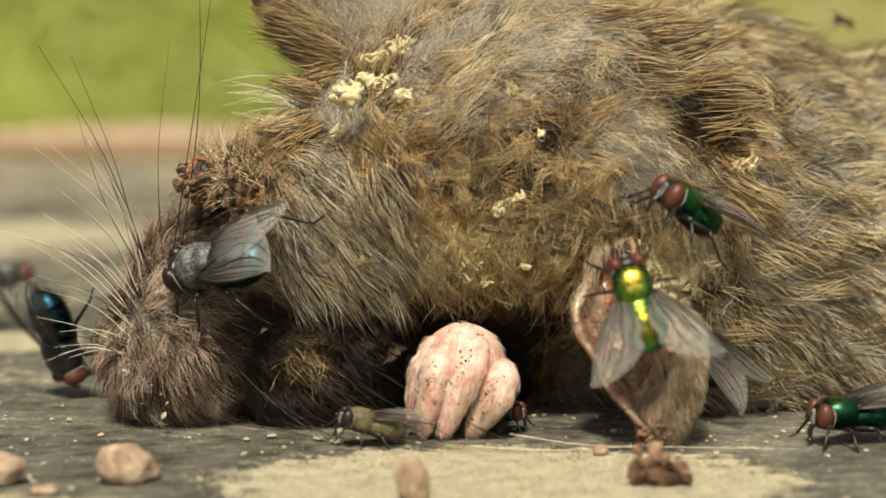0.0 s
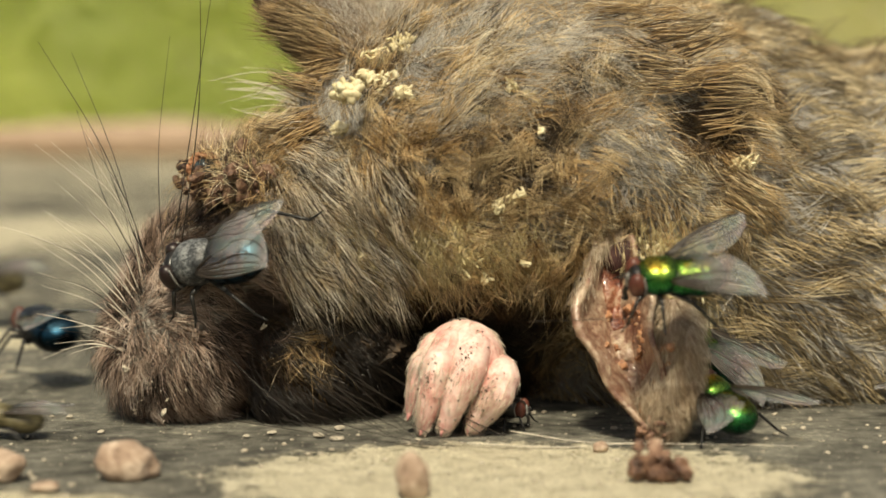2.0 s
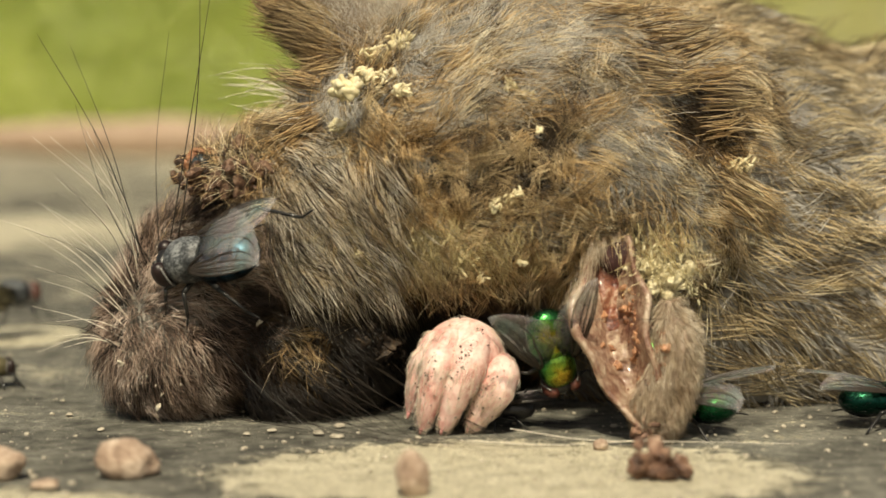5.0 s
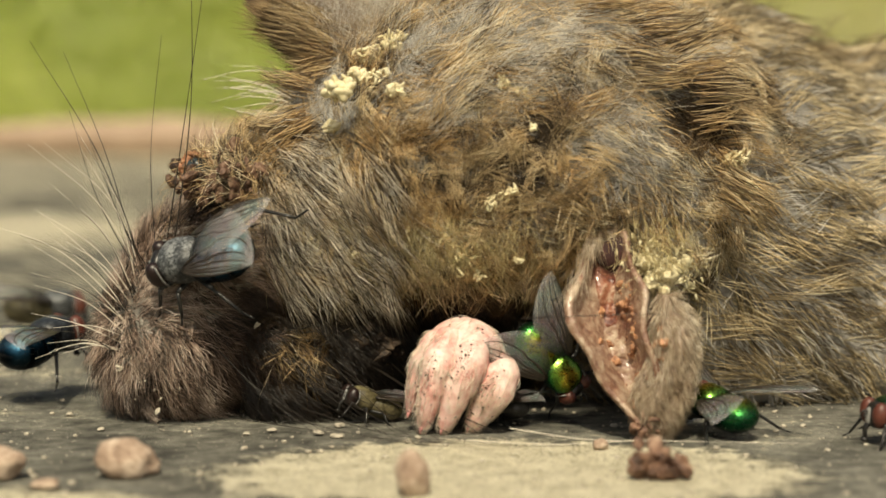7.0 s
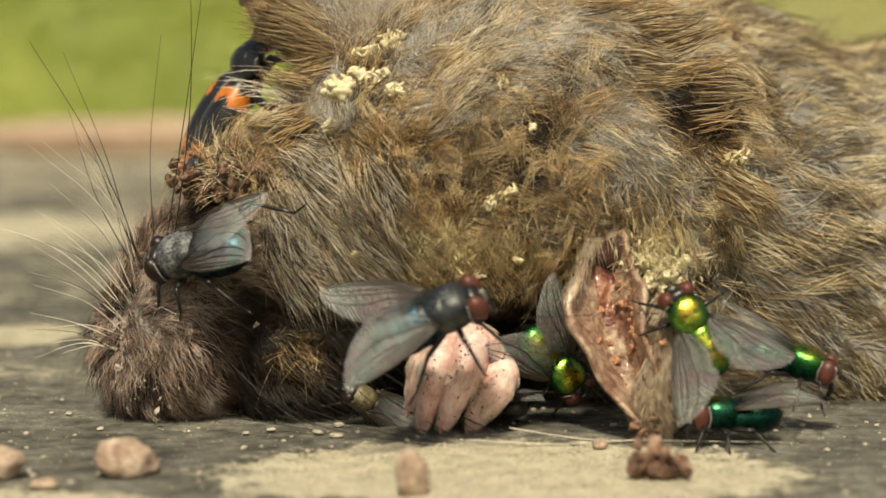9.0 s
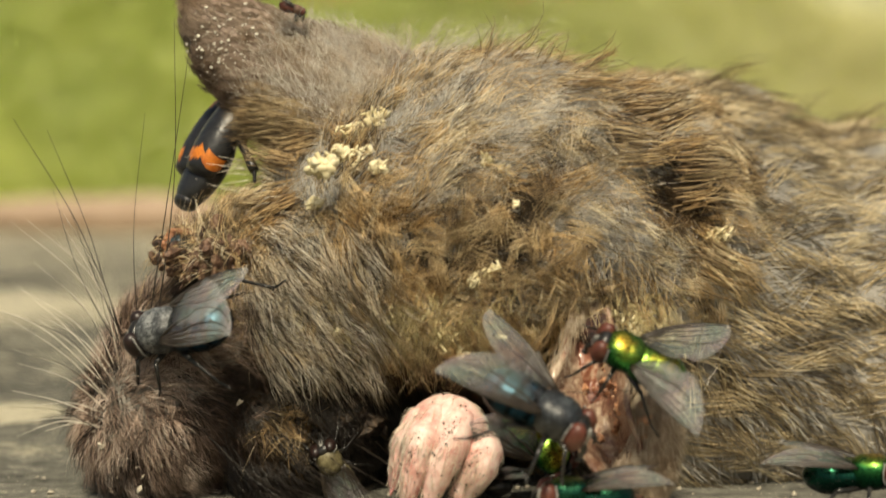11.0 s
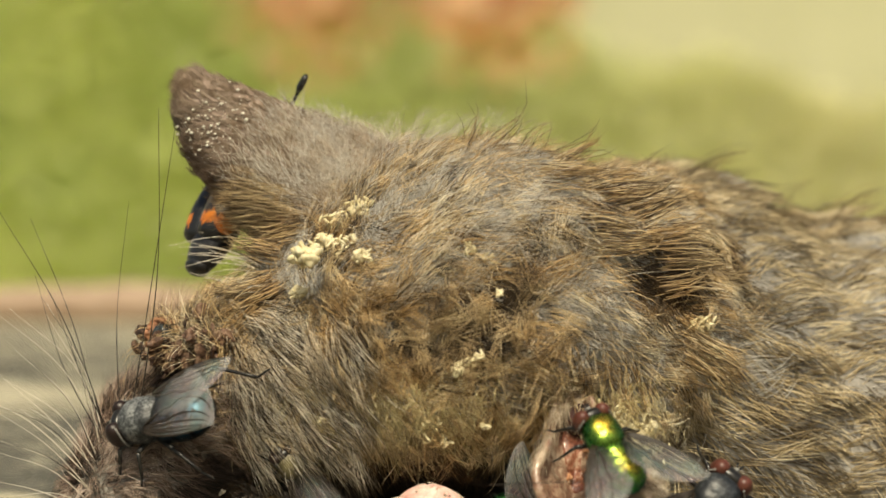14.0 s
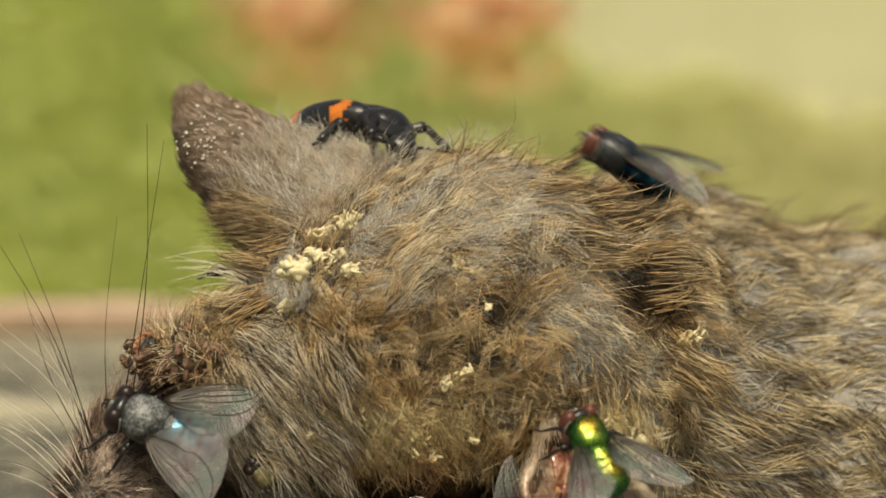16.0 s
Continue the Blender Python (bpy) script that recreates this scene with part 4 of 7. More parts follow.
def eggs():
    rng = np.random.RandomState(17)
    for x, z, n, s, out in ((-6.7, 27.3, 70, 0.60, 4.8), (-6.6, 29.4, 34, 0.55, 3.4), (-5.8, 31.2, 40, 0.7, 3.0), (-3.8, 32.4, 44, 0.8, 2.8), (-8.9, 25.2, 20, 0.4, 3.4),
                            (-3.6, 28.4, 30, 0.5, 3.0), (-5.2, 29.6, 36, 0.9, 2.6), (7.6, 25.4, 8, 0.28, 3.6), (5.0, 29.2, 16, 0.6, 2.6), (6.6, 28.6, 10, 0.5, 2.4),
                            (6.2, 20.6, 9, 0.25, 3.8), (4.2, 19.5, 14, 0.4, 3.4), (5.2, 20.0, 10, 0.5, 2.8), (-7.8, 15.2, 10, 0.28, 3.6), (-7.2, 16.4, 10, 0.5, 2.8), (6.1, 15.4, 8, 0.28, 3.8),
                            (1.8, 14.2, 12, 0.5, 3.4), (3.0, 14.0, 9, 0.4, 3.6), (2.2, 15.6, 12, 0.7, 2.8), (-6.1, 18.4, 12, 0.6, 2.8), (-2.5, 16.5, 16, 1.0, 2.6),
                            (24.8, 22.6, 30, 0.7, 3.5), (25.6, 20.4, 22, 0.8, 3.2)):
        egg_cluster(x, z, n, s * 0.62, rng, out - 0.6 if out > 4 else out - 2.0, size=1.1 if out > 4 else 0.82)
    # yellowish matting on the cheek, with single eggs in it
    for i in range(10):
        egg_cluster(rng.normal() * 4.5 - 0.5, 15.6 + rng.normal() * 1.5, 4, 0.3, rng, 1.2, size=0.85)
    P, N = [], []
    for i in range(1500):
        c, n = on_head(-1.5 + rng.normal() * 4.6, 15.6 + rng.normal() * 1.7, 0.9)
        P.append(c * MM), N.append(n)
    P, N = np.array(P), np.array(N)
    mat = strands("straw_mat", P, N, rng.normal(size=(1500, 3)) * 0.6 + np.array([0.1, -0.1, -0.9]), 2.8 * MM, 0.026 * MM, rng, lift=0.25, stray=0.6, rings=3, wave=0.12, clump=clusters(P, 70, rng), clump_pull=0.6)
    tagged(part("straw_mat", mat, M_STRAW, head), kind="stuff")
    # the mass of eggs at the root of the drooping ear
    pile = []
    for i in range(16):
        q = np.array([18.0 + rng.normal() * 0.9, -1.2 + rng.normal() * 0.2, 14.0 + rng.normal() * 0.9])
        q[0] = max(q[0] + (14.4 - q[2]) * 0.55, 16.9)
        pile.append(ellipsoid(q, tuple(0.42 + 0.3 * rng.rand(3)), 26, 18, None, 0.22, i, 6.0))
    for i in range(150):
        q = np.array([18.0 + rng.normal() * 1.15, -1.9 + rng.normal() * 0.28, 13.9 + rng.normal() * 1.1])
        q[0] += (14.4 - q[2]) * 0.55
        q[1] += 0.28 * (q[0] - 18.0) ** 2 * 0.5 + 0.2 * (q[2] - 14.2) ** 2
        pile.append(ellipsoid(q, (0.30, 0.11, 0.11), 9, 6, euler(rng.normal() * 40, rng.rand() * 180, rng.normal() * 40)))
    c = np.stack([18.2 + rng.normal(size=220) * 1.6, -1.8 + rng.normal(size=220) * 0.5, 15.6 + rng.normal(size=220) * 1.3], -1)
    nn = unit(np.stack([rng.normal(size=220) * 0.5, -np.ones(220), rng.normal(size=220) * 0.5], -1))
    wisps = strands("egg_wisp", c * MM, nn, rng.normal(size=(220, 3)) * 0.5 + np.array([0.3, 0, -0.9]), 2.3 * MM, 0.026 * MM, rng, lift=0.4, stray=0.8, rings=3, wave=0.15)
    tagged(part("egg_wisp", wisps, M_STRAW, head), kind="stuff")
    tagged(part("egg_cluster", joined("egg_cluster", pile), M_EGG, head, "dense heap of pale yellow fly eggs at the ear's root"), kind="stuff")


eggs()


def lumps_on(name, mat, label, spots, rng, size):
    pieces = []
    for x, z, n, s, out in spots:
        c, nrm = on_head(x, z, out)
        for i in range(n):
            q = c + rng.normal(size=3) * np.array([s, s * 0.7, s])
            r = size * (0.25 + 1.5 * rng.rand() ** 3)
            pieces.append(ellipsoid(q, (r * (1.0 + 0.9 * rng.rand()), r, r * (0.35 + 0.5 * rng.rand())), 20, 14, euler(*(rng.rand(3) * 180)), 0.6, i * 0.7, 3.6))
    tagged(part(name, joined(name, pieces), mat, head, label), kind="stuff")


rng_l = np.random.RandomState(19)
lumps_on("eye_scab", M_SCAB, "reddish brown scab round the sunken eye",
         [(-20.5, 19.4, 34, 1.0, 1.8), (-18.3, 20.0, 34, 1.1, 1.6), (-15.8, 21.0, 22, 1.1, 1.6), (-21.8, 20.4, 14, 0.5, 2.6), (-17, 21.8, 12, 0.9, 1.6)], rng_l, 0.40)
lumps_on("grit_lump", M_DIRT, "crumbs of grit and soil caught in the chin fur",
         [(-7.6, 6.9, 60, 0.9, 2.8), (-6.8, 5.4, 40, 1.0, 2.4), (-9.0, 7.6, 26, 0.8, 2.4)], rng_l, 0.30)
lumps_on("grit_crumb", M_GRIT, "pale crumbs in the fur", [(-16.7, 10.4, 2, 0.15, 3.2), (-27, 5.0, 5, 0.6, 2.4), (-25, 3.6, 7, 0.9, 2.2), (-24, 4.2, 5, 1.0, 2.2)], rng_l, 0.17)


def whiskers():
    rng = np.random.RandomState(23)
    rows = []
    # long dark whiskers that stand up from the muzzle
    for x0, z0, x1, z1, y1, r in ((-23.6, 13.6, -21.6, 41.5, 4, 0.075), (-24.4, 13.2, -20.2, 40.0, 4, 0.07), (-24.9, 12.8, -24.6, 33.5, 8, 0.05),
                                  (-26.0, 12.6, -36.8, 33.0, 12, 0.075), (-26.4, 12.2, -34.0, 32.0, 14, 0.07), (-26.0, 12.0, -33.0, 27.0, 10, 0.065),
                                  (-25.6, 12.4, -30.5, 25.0, 2, 0.06), (-25.2, 12.6, -29.0, 22.0, 0, 0.055), (-25.8, 11.8, -28.0, 20.0, 0, 0.035),
                                  (-23.4, 13.4, -24.2, 21.0, 0, 0.03), (-22.6, 13.8, -26.5, 19.0, 2, 0.03)):
        rows.append((x0, z0, x1, z1, y1, r, M_WHISK_D, 0.8 * rng.normal()))
    for i in range(24):
        z0 = 12.8 - 0.32 * i + rng.normal() * 0.3
        x0 = -26.4 - 0.06 * i
        ln = 12.5 - 0.25 * i + rng.normal() * 2.2
        up = radians(68 - 2.7 * i + rng.normal() * 7)
        rows.append((x0, z0, x0 - ln * math.cos(up), z0 + ln * math.sin(up), 2 + 4 * rng.normal(), 0.052, M_WHISK_L if i % 5 else M_WHISK_D, 1.6 + 0.6 * rng.normal()))
    for x0, z0, x1, z1, y1, r, mat, bow in rows:
        c, nrm = on_head(max(x0, -30), z0, 0.0)
        a = np.array([c[0], c[1], c[2]])
        e = np.array([x1, c[1] + (y1 - 4) * 0.7, z1])
        mid = (a + e) / 2 + np.array([-(e - a)[2], 0, (e - a)[0]]) / 14 * -bow * 0.8
        path = bend([a, mid, e], 9)
        rad = np.linspace(r, r * 0.25, len(path))
        part("whisker", joined("whisker", [tube_arrays(path, rad, 5)]), mat, head)
    # lower whiskers that droop onto the slab
    for i in range(15):
        x0 = -19 + 0.9 * i + rng.normal()
        a, _ = on_head(x0, 4.5 + rng.rand() * 3.5, 0.3)
        e = np.array([x0 + 9 + 5 * rng.rand(), -3.5 - 3 * rng.rand(), 0.15 + 0.5 * rng.rand()])
        mid = np.array([(a[0] + e[0]) / 2, min(a[1], 4) - 3.5, a[2] * 0.42 + 0.3])
        path = bend([a, mid, e], 8)
        part("whisker", joined("whisker", [tube_arrays(path, np.linspace(0.045, 0.02, len(path)), 5)]), M_WHISK_D, head)


def eye_hairs():
    """Wiry lashes and wisps over the scab."""
    rng = np.random.RandomState(53)
    P, N, C = [], [], []
    for i in range(260):
        c, n = on_head(-18.2 + rng.normal() * 2.0, 21.0 + rng.normal() * 1.1, 1.2)
        P.append(c * MM), N.append(n), C.append(np.array([-0.7 + rng.normal() * 0.7, -0.4, 0.35 + rng.normal() * 0.7]))
    me = strands("eye_lash", np.array(P), np.array(N), np.array(C), 4.2 * MM, 0.032 * MM, rng, lift=0.6, stray=0.5, rings=3, wave=0.06, tone=rng.rand(260))
    tagged(part("eye_lash", me, M_GUARD, head), kind="stuff")
    for i in range(26):
        a = np.array([-12.5 + rng.normal() * 0.8, 14 + rng.normal() * 1.5, 27.0 + rng.normal() * 2.0])
        e = a + np.array([-5.5 - 2.5 * rng.rand(), 0, 1.2 + rng.normal() * 1.4])
        path = bend([a, (a + e) / 2 + np.array([0, 0, 0.5]), e], 6)
        part("pale_wisp", joined("pale_wisp", [tube_arrays(path, np.linspace(0.05, 0.015, len(path)), 4)]), M_WHISK_L, head)
    path = bend([(6.5, -5.0, 10.2), (11.5, -8.6, 10.9), (17.5, -9.0, 11.1)], 9)
    part("whisker", joined("whisker", [tube_arrays(path, np.linspace(0.05, 0.025, len(path)), 5)]), M_WHISK_D, head)


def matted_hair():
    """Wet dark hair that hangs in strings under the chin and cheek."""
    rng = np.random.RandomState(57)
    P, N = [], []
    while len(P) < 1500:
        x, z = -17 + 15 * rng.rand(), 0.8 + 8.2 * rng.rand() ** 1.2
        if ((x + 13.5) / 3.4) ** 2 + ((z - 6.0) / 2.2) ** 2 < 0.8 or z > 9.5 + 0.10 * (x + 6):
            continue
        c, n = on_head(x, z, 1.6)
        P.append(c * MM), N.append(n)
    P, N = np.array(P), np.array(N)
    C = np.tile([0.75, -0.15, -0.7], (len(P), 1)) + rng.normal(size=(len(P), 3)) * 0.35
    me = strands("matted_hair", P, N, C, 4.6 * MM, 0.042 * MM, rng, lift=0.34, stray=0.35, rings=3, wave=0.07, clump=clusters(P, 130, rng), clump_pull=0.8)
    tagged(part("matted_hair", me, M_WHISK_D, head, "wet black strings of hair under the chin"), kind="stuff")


def crown_fluff():
    """Pale soft wool that stands on the crown between the ears."""
    rng = np.random.RandomState(59)
    p, n = scatter(head_me, 40000, rng)
    q = p / MM
    w = np.exp(-((q[:, 0] - 4.5) / 8.0) ** 2) * np.clip((n[:, 2] - 0.25) * 2, 0, 1) * (0.28 + 0.5 * vnoise(p, 300, 6))
    m = rng.rand(len(p)) < w
    p, n = p[m], n[m]
    C = np.tile([0.7, -0.3, 0.25], (len(p), 1)) + rng.normal(size=(len(p), 3)) * 0.6
    me = strands("crown_fluff", p, n, C, 6.4 * MM, 0.022 * MM, rng, lift=0.62, stray=0.6, rings=3, wave=0.12, clump=clusters(p, 160, rng), clump_pull=0.35)
    tagged(part("crown_fluff", me, M_WOOL, head), kind="stuff")


def sunken_eye():
    c, n = on_head(-20.2, 20.8, 1.9)
    ball = ellipsoid(c, (1.15, 0.9, 1.0), 24, 16, euler(0, 20, 0), 0.06, 4.0, 2.0)
    part("eye", joined("eye", [ball]), M_EYEBALL, head, "clouded dark blue-grey eye between scabs")
    rng = np.random.RandomState(61)
    lids = []
    for i in range(16):
        a = i / 16 * 2 * math.pi
        q = c + np.array([1.35 * math.cos(a), 0.1 + 0.3 * rng.rand(), 1.2 * math.sin(a)]) + rng.normal(size=3) * 0.15
        lids.append(ellipsoid(q, tuple(0.28 + 0.3 * rng.rand(3)), 12, 9, None, 0.7, i + 5, 4.0))
    tagged(part("eyelid_scab", joined("eyelid_scab", lids), M_LID, head, "orange-brown dried eyelid"), kind="stuff")


whiskers()
eye_hairs()
sunken_eye()
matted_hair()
crown_fluff()


# ---- the pink paw ----
def paw():
    rng = np.random.RandomState(29)
    palm_me = joined("paw", [ellipsoid((1.7, 0.4, 6.2), (3.5, 3.3, 3.35), 48, 32, euler(0, 20, 0), 0.05, 2, 2.5)])
    p_ob = part("paw", palm_me, M_PINK, rat, "curled pink forepaw, clenched, with fine white hair and dirt")
    hairs = [(palm_me, 1200, None)]
    # the clenched toes: start, middle and end, thickness
    for x0, z0, x1, z1, x2, z2, r, y, y0 in ((-0.4, 8.0, -2.05, 5.2, -2.75, 1.9, 1.15, -1.5, -0.2), (0.7, 8.3, -0.75, 4.7, -1.65, 0.8, 1.45, -2.9, -0.8),
                                             (2.9, 7.9, 1.45, 4.5, 0.15, 0.8, 1.62, -3.1, -0.8), (5.0, 5.6, 4.2, 3.3, 2.5, 0.8, 1.70, -2.3, 0.0)):
        path = bend([(x0, y0, z0), (x0 * 0.55 + x1 * 0.45, y * 0.75, z0 * 0.5 + z1 * 0.5 + 0.2), (x1, y, z1), (x2, y + 0.5, z2)], 10)
        k = np.linspace(0, 1, len(path))
        rad = r * (0.70 + 0.32 * np.sin(np.pi * np.clip(k * 0.85 + 0.12, 0, 1))) * (1 - 0.42 * k ** 4) * (1 + 0.04 * np.sin(k * 15 + x0))
        tip = unit((path[-1] - path[-2])[None])[0]
        ext = np.array([path[-1] + tip * rad[-1] * 0.4, path[-1] + tip * rad[-1] * 0.7])
        path2, rad2 = np.concatenate([path, ext]), np.concatenate([rad, [rad[-1] * 0.72, rad[-1] * 0.25]])
        path2[:, 2] = np.maximum(path2[:, 2], 0.5)
        v, q, t = tube_arrays(path2, rad2, 22)
        v = v + (0.10 * vnoise(v, 2.2, x0) + 0.05 * vnoise(v, 6.0, x0 + 1))[:, None] * unit(v - v.mean(0))
        v[:, 2] = np.maximum(v[:, 2], 0.08)
        me = joined("toe", [(v, q, t)])
        part("toe", me, M_PINK, p_ob)
        hairs.append((me, 1100, path2[-1] - path2[0]))
        c0 = path2[-1]
        claw = bend([c0 + np.array([0, -0.25, 0.35]), c0 + np.array([-0.12, -0.5, 0.0]), c0 + np.array([-0.2, -0.45, -0.35])], 5)
        claw[:, 2] = np.maximum(claw[:, 2], 0.12)
        part("claw", joined("claw", [tube_arrays(claw, np.linspace(0.26, 0.06, len(claw)), 8)]), M_CLAW, p_ob)
    vs, fs = [], []
    for me, _, _ in hairs:
        o = len(vs)
        vs += [v.co[:] for v in me.vertices]
        fs += [[i + o for i in pl.vertices] for pl in me.polygons]
    PAW_TREE = BVHTree.FromPolygons(vs, fs)
    P, N = zip(*(scatter(me, n, rng) for me, n, _ in hairs))
    comb = np.concatenate([np.tile(unit((np.array([-0.35, -0.3, -1.0]) if w is None else w)[None])[0], (n, 1)) for _, n, w in hairs])
    P, N = np.concatenate(P), np.concatenate(N)
    m = rng.rand(len(P)) < np.clip(0.45 + 0.8 * vnoise(P, 900, 3), 0.12, 1)
    me = strands("paw_hair", P[m], N[m], comb[m], 1.15 * MM, 0.022 * MM, rng, lift=0.07, stray=0.22, rings=2, wave=0.05, clump=clusters(P[m], 320, rng), clump_pull=0.45)
    tagged(part("paw_hair", me, M_PAWHAIR, p_ob), kind="stuff")
    specks = []
    for i in range(260):
        k = rng.randint(len(P))
        if N[k][1] > 0.2:
            continue
        q = P[k] / MM + N[k] * 0.08
        if rng.rand() < 0.5:
            q[0] = 1.5 + rng.normal() * 0.5 - (6 - q[2]) * 0.25
            q = q if q[2] > 4 else P[k] / MM
        r = 0.03 + 0.09 * rng.rand() ** 3
        specks.append(ellipsoid(q, (r, r, r), 7, 5, None, 0.4, i))
    for x0, z0, x1, z1 in ((1.9, 7.6, 0.1, 3.0), (2.6, 7.9, 1.2, 6.0), (4.4, 5.2, 1.6, 1.2), (-0.7, 7.0, -1.6, 3.6)):
        for i in range(60):
            a = rng.rand()
            r = 0.02 + 0.085 * rng.rand() ** 3
            x, z = x0 + (x1 - x0) * a + rng.normal() * 0.24, z0 + (z1 - z0) * a + rng.normal() * 0.2
            hit = PAW_TREE.ray_cast(Vector((x * MM, -0.03, z * MM)), Vector((0, 1, 0)))[0]
            if hit is not None:
                specks.append(ellipsoid(np.array(hit) / MM, (r, r, r), 7, 5, None, 0.4, i))
    tagged(part("dirt_specks", joined("dirt_specks", specks), M_DIRT, p_ob), kind="stuff")


paw()


# ---- on the slab ----
def pebble(x, y, rx, ry, rz, seed, mat=None, label="rough reddish brown pebble on the slab", turn=0, rough=0.30):
    v, q, t = ellipsoid((0, 0, 0), (rx, ry, rz), 36, 26, euler(0, 0, turn), rough, seed, 2.4)
    v = v * (1 + 0.07 * vnoise(v / rx, 7.0, seed + 1) + 0.035 * vnoise(v / rx, 19.0, seed + 2))[:, None]
    v[:, 2] = np.maximum(v[:, 2], -rz * 0.8)
    v[:, 2] -= v[:, 2].min()
    ob = part("pebble", joined("pebble", [(v, q, t)]), mat or M_PEB)
    ob.matrix_basis = pose(x * MM, y * MM, 0.0001)
    return tagged(ob, label, "pebble", "pebbles")


pebble(-24.0, -19.5, 2.55, 1.7, 1.45, 1.1)
pebble(-34.0, -20.5, 2.3, 1.6, 1.35, 2.3)
pebble(-2.25, -26.0, 1.25, 1.1, 1.85, 3.7, label="small upright tan pebble on pale crust")


def crumb(x, y, seed):
    """A ragged crumb of dried matter, of many small lumps grown together."""
    rng = np.random.RandomState(seed)
    pcs = []
    for i in range(34):
        a = rng.rand()
        q = np.array([x + rng.normal() * 0.75 - 0.9 * (a > 0.75), y + rng.normal() * 0.5, 0.45 + abs(rng.normal()) * 0.55 + (1.1 * rng.rand() if a > 0.75 else 0)])
        r = 0.28 + 0.34 * rng.rand()
        pcs.append(ellipsoid(q, (r * 1.2, r, r * 0.8), 14, 10, euler(*(rng.rand(3) * 180)), 0.7, i * 0.6, 4.0))
    for v, _, _ in pcs:
        v[:, 2] = np.maximum(v[:, 2], 0.02)
    return tagged(part("crumb", joined("crumb", pcs), M_CRUMB), "reddish brown crumb of dried matter on the slab", "crumb", kind="stuff")


crumb(16.6, -20.5, 61)
pebble(12.8, -9.0, 0.6, 0.5, 0.45, 8.1)
pebble(-29.5, -24.0, 0.9, 0.7, 0.4, 6.1)


def grit():
    """Loose grains over the slab; the coarse ones near the animal."""
    rng = np.random.RandomState(31)
    d, f = sphere_dirs(6, 4)
    V, Q, T, o = [], [], [], 0
    for i in range(2600):
        x, y = rng.uniform(-62, 62), -34 + 90 * rng.rand() ** 1.5
        r = 0.05 + 0.20 * rng.rand() ** 6
        v = d * np.array([r * 1.3, r, r * 0.8]) * (0.75 + 0.5 * rng.rand(len(d), 1)) + np.array([x, y, r * 0.5])
        V.append(v), Q.append(f[0] + o), T.append(f[1] + o)
        o += len(v)
    me = mesh_np("grit", np.concatenate(V) * MM, [np.concatenate(Q), np.concatenate(T)])
    tagged(part("grit", me, M_GRIT), "pale grains of grit scattered over the slab", "grit", kind="stuff")


grit()
for x, y, r in ((-25.0, 8.0, 0.5), (-23.6, 6.0, 0.32), (-21.2, 5.0, 0.35), (-14.5, -1.5, 0.4), (-10.5, -3.0, 0.45), (-9.0, -4.2, 0.5), (-8.8, 0.5, 0.4), (-16.5, -3.0, 0.3),
                (31.0, -10.0, 0.3), (27, -4.0, 0.25), (-29, -1.0, 0.35), (-33, 6, 0.4)):
    pebble(x, y, r * 0.95, r * 0.7, r * 0.42, x * 0.37 + 9, M_GRIT, "pale chip of grit on the slab", 0, 0.5)


def loose_hairs():
    for pts in ([(5.5, -6.5, 1.3), (12, -7.5, 0.55), (20, -8, 0.5), (29, -8.5, 0.45)], [(2, -7, 0.4), (10, -8.2, 0.3), (18, -8.0, 0.8)],
                [(-14, -2.0, 1.6), (-6, -5.5, 0.4), (4, -8.5, 0.3), (11, -9, 0.3)], [(-12, -2.0, 2.2), (-4, -5.8, 0.6), (6, -8.0, 0.25)],
                [(-18, 0.5, 0.9), (-9, -3.5, 0.3), (0, -8.8, 0.2)]):
        path = bend(pts, 10)
        ob = part("loose_hair", joined("loose_hair", [tube_arrays(path, np.linspace(0.04, 0.022, len(path)), 5)]), M_WHISK_L if pts[0][0] > 0 else M_WHISK_D)
        tagged(ob, "long fallen hair lying across the slab", "hair", "fallen hairs")


loose_hairs()


def branch(pts, r, label):
    path = bend(pts, 14)
    k = np.linspace(0, 1, len(path))
    v, q, t = tube_arrays(path, r * (1 + 0.14 * np.sin(k * 23) + 0.07 * np.sin(k * 61)), 14)
    v = v + unit(v - np.repeat(np.append(path, path[[0, -1]], 0), [14] * len(path) + [1, 1], 0) + 1e-6) * (vnoise(v, 0.12, 3.0) * r * 0.12)[:, None]
    return tagged(part("branch", joined("branch", [(v, q, t)]), M_BRANCH), label, "branch")


branch([(-420, 450, 5.3), (-230, 428, 5.5), (-120, 420, 5.2), (-40, 432, 5.0), (70, 455, 5.0)], 5.2, "weathered pale brown branch lying on the slab's far edge")


# ---- the garden behind ----
def leaf_mass(name, n, box, top, size, mat, seed, label, category):
    """Many small folded leaves filling a bank of plants."""
    rng = np.random.RandomState(seed)
    x = rng.uniform(box[0], box[1], n)
    y = rng.uniform(box[2], box[3], n)
    lim = top(x)
    z = -0.45 + (lim + 0.45) * rng.rand(n) ** 0.8 + 0.03 * rng.normal(size=n)
    f, s = unit(rng.normal(size=(n, 3))), unit(rng.normal(size=(n, 3)))
    s = unit(np.cross(f, s))
    u = np.cross(f, s)
    L = (size * (0.6 + 0.8 * rng.rand(n)))[:, None]
    c = np.stack([x, y, z], -1)
    V = np.stack([c - f * L, c + s * L * 0.42 + u * L * 0.1, c + f * L, c - s * L * 0.42 + u * L * 0.1], 1).reshape(-1, 3)
    b = np.arange(n)[:, None] * 4
    return tagged(part(name, mesh_np(name, V, [np.concatenate([b + np.array([[0, 1, 2]]), b + np.array([[0, 2, 3]])])]), mat, smooth=False), label, category, kind="stuff")


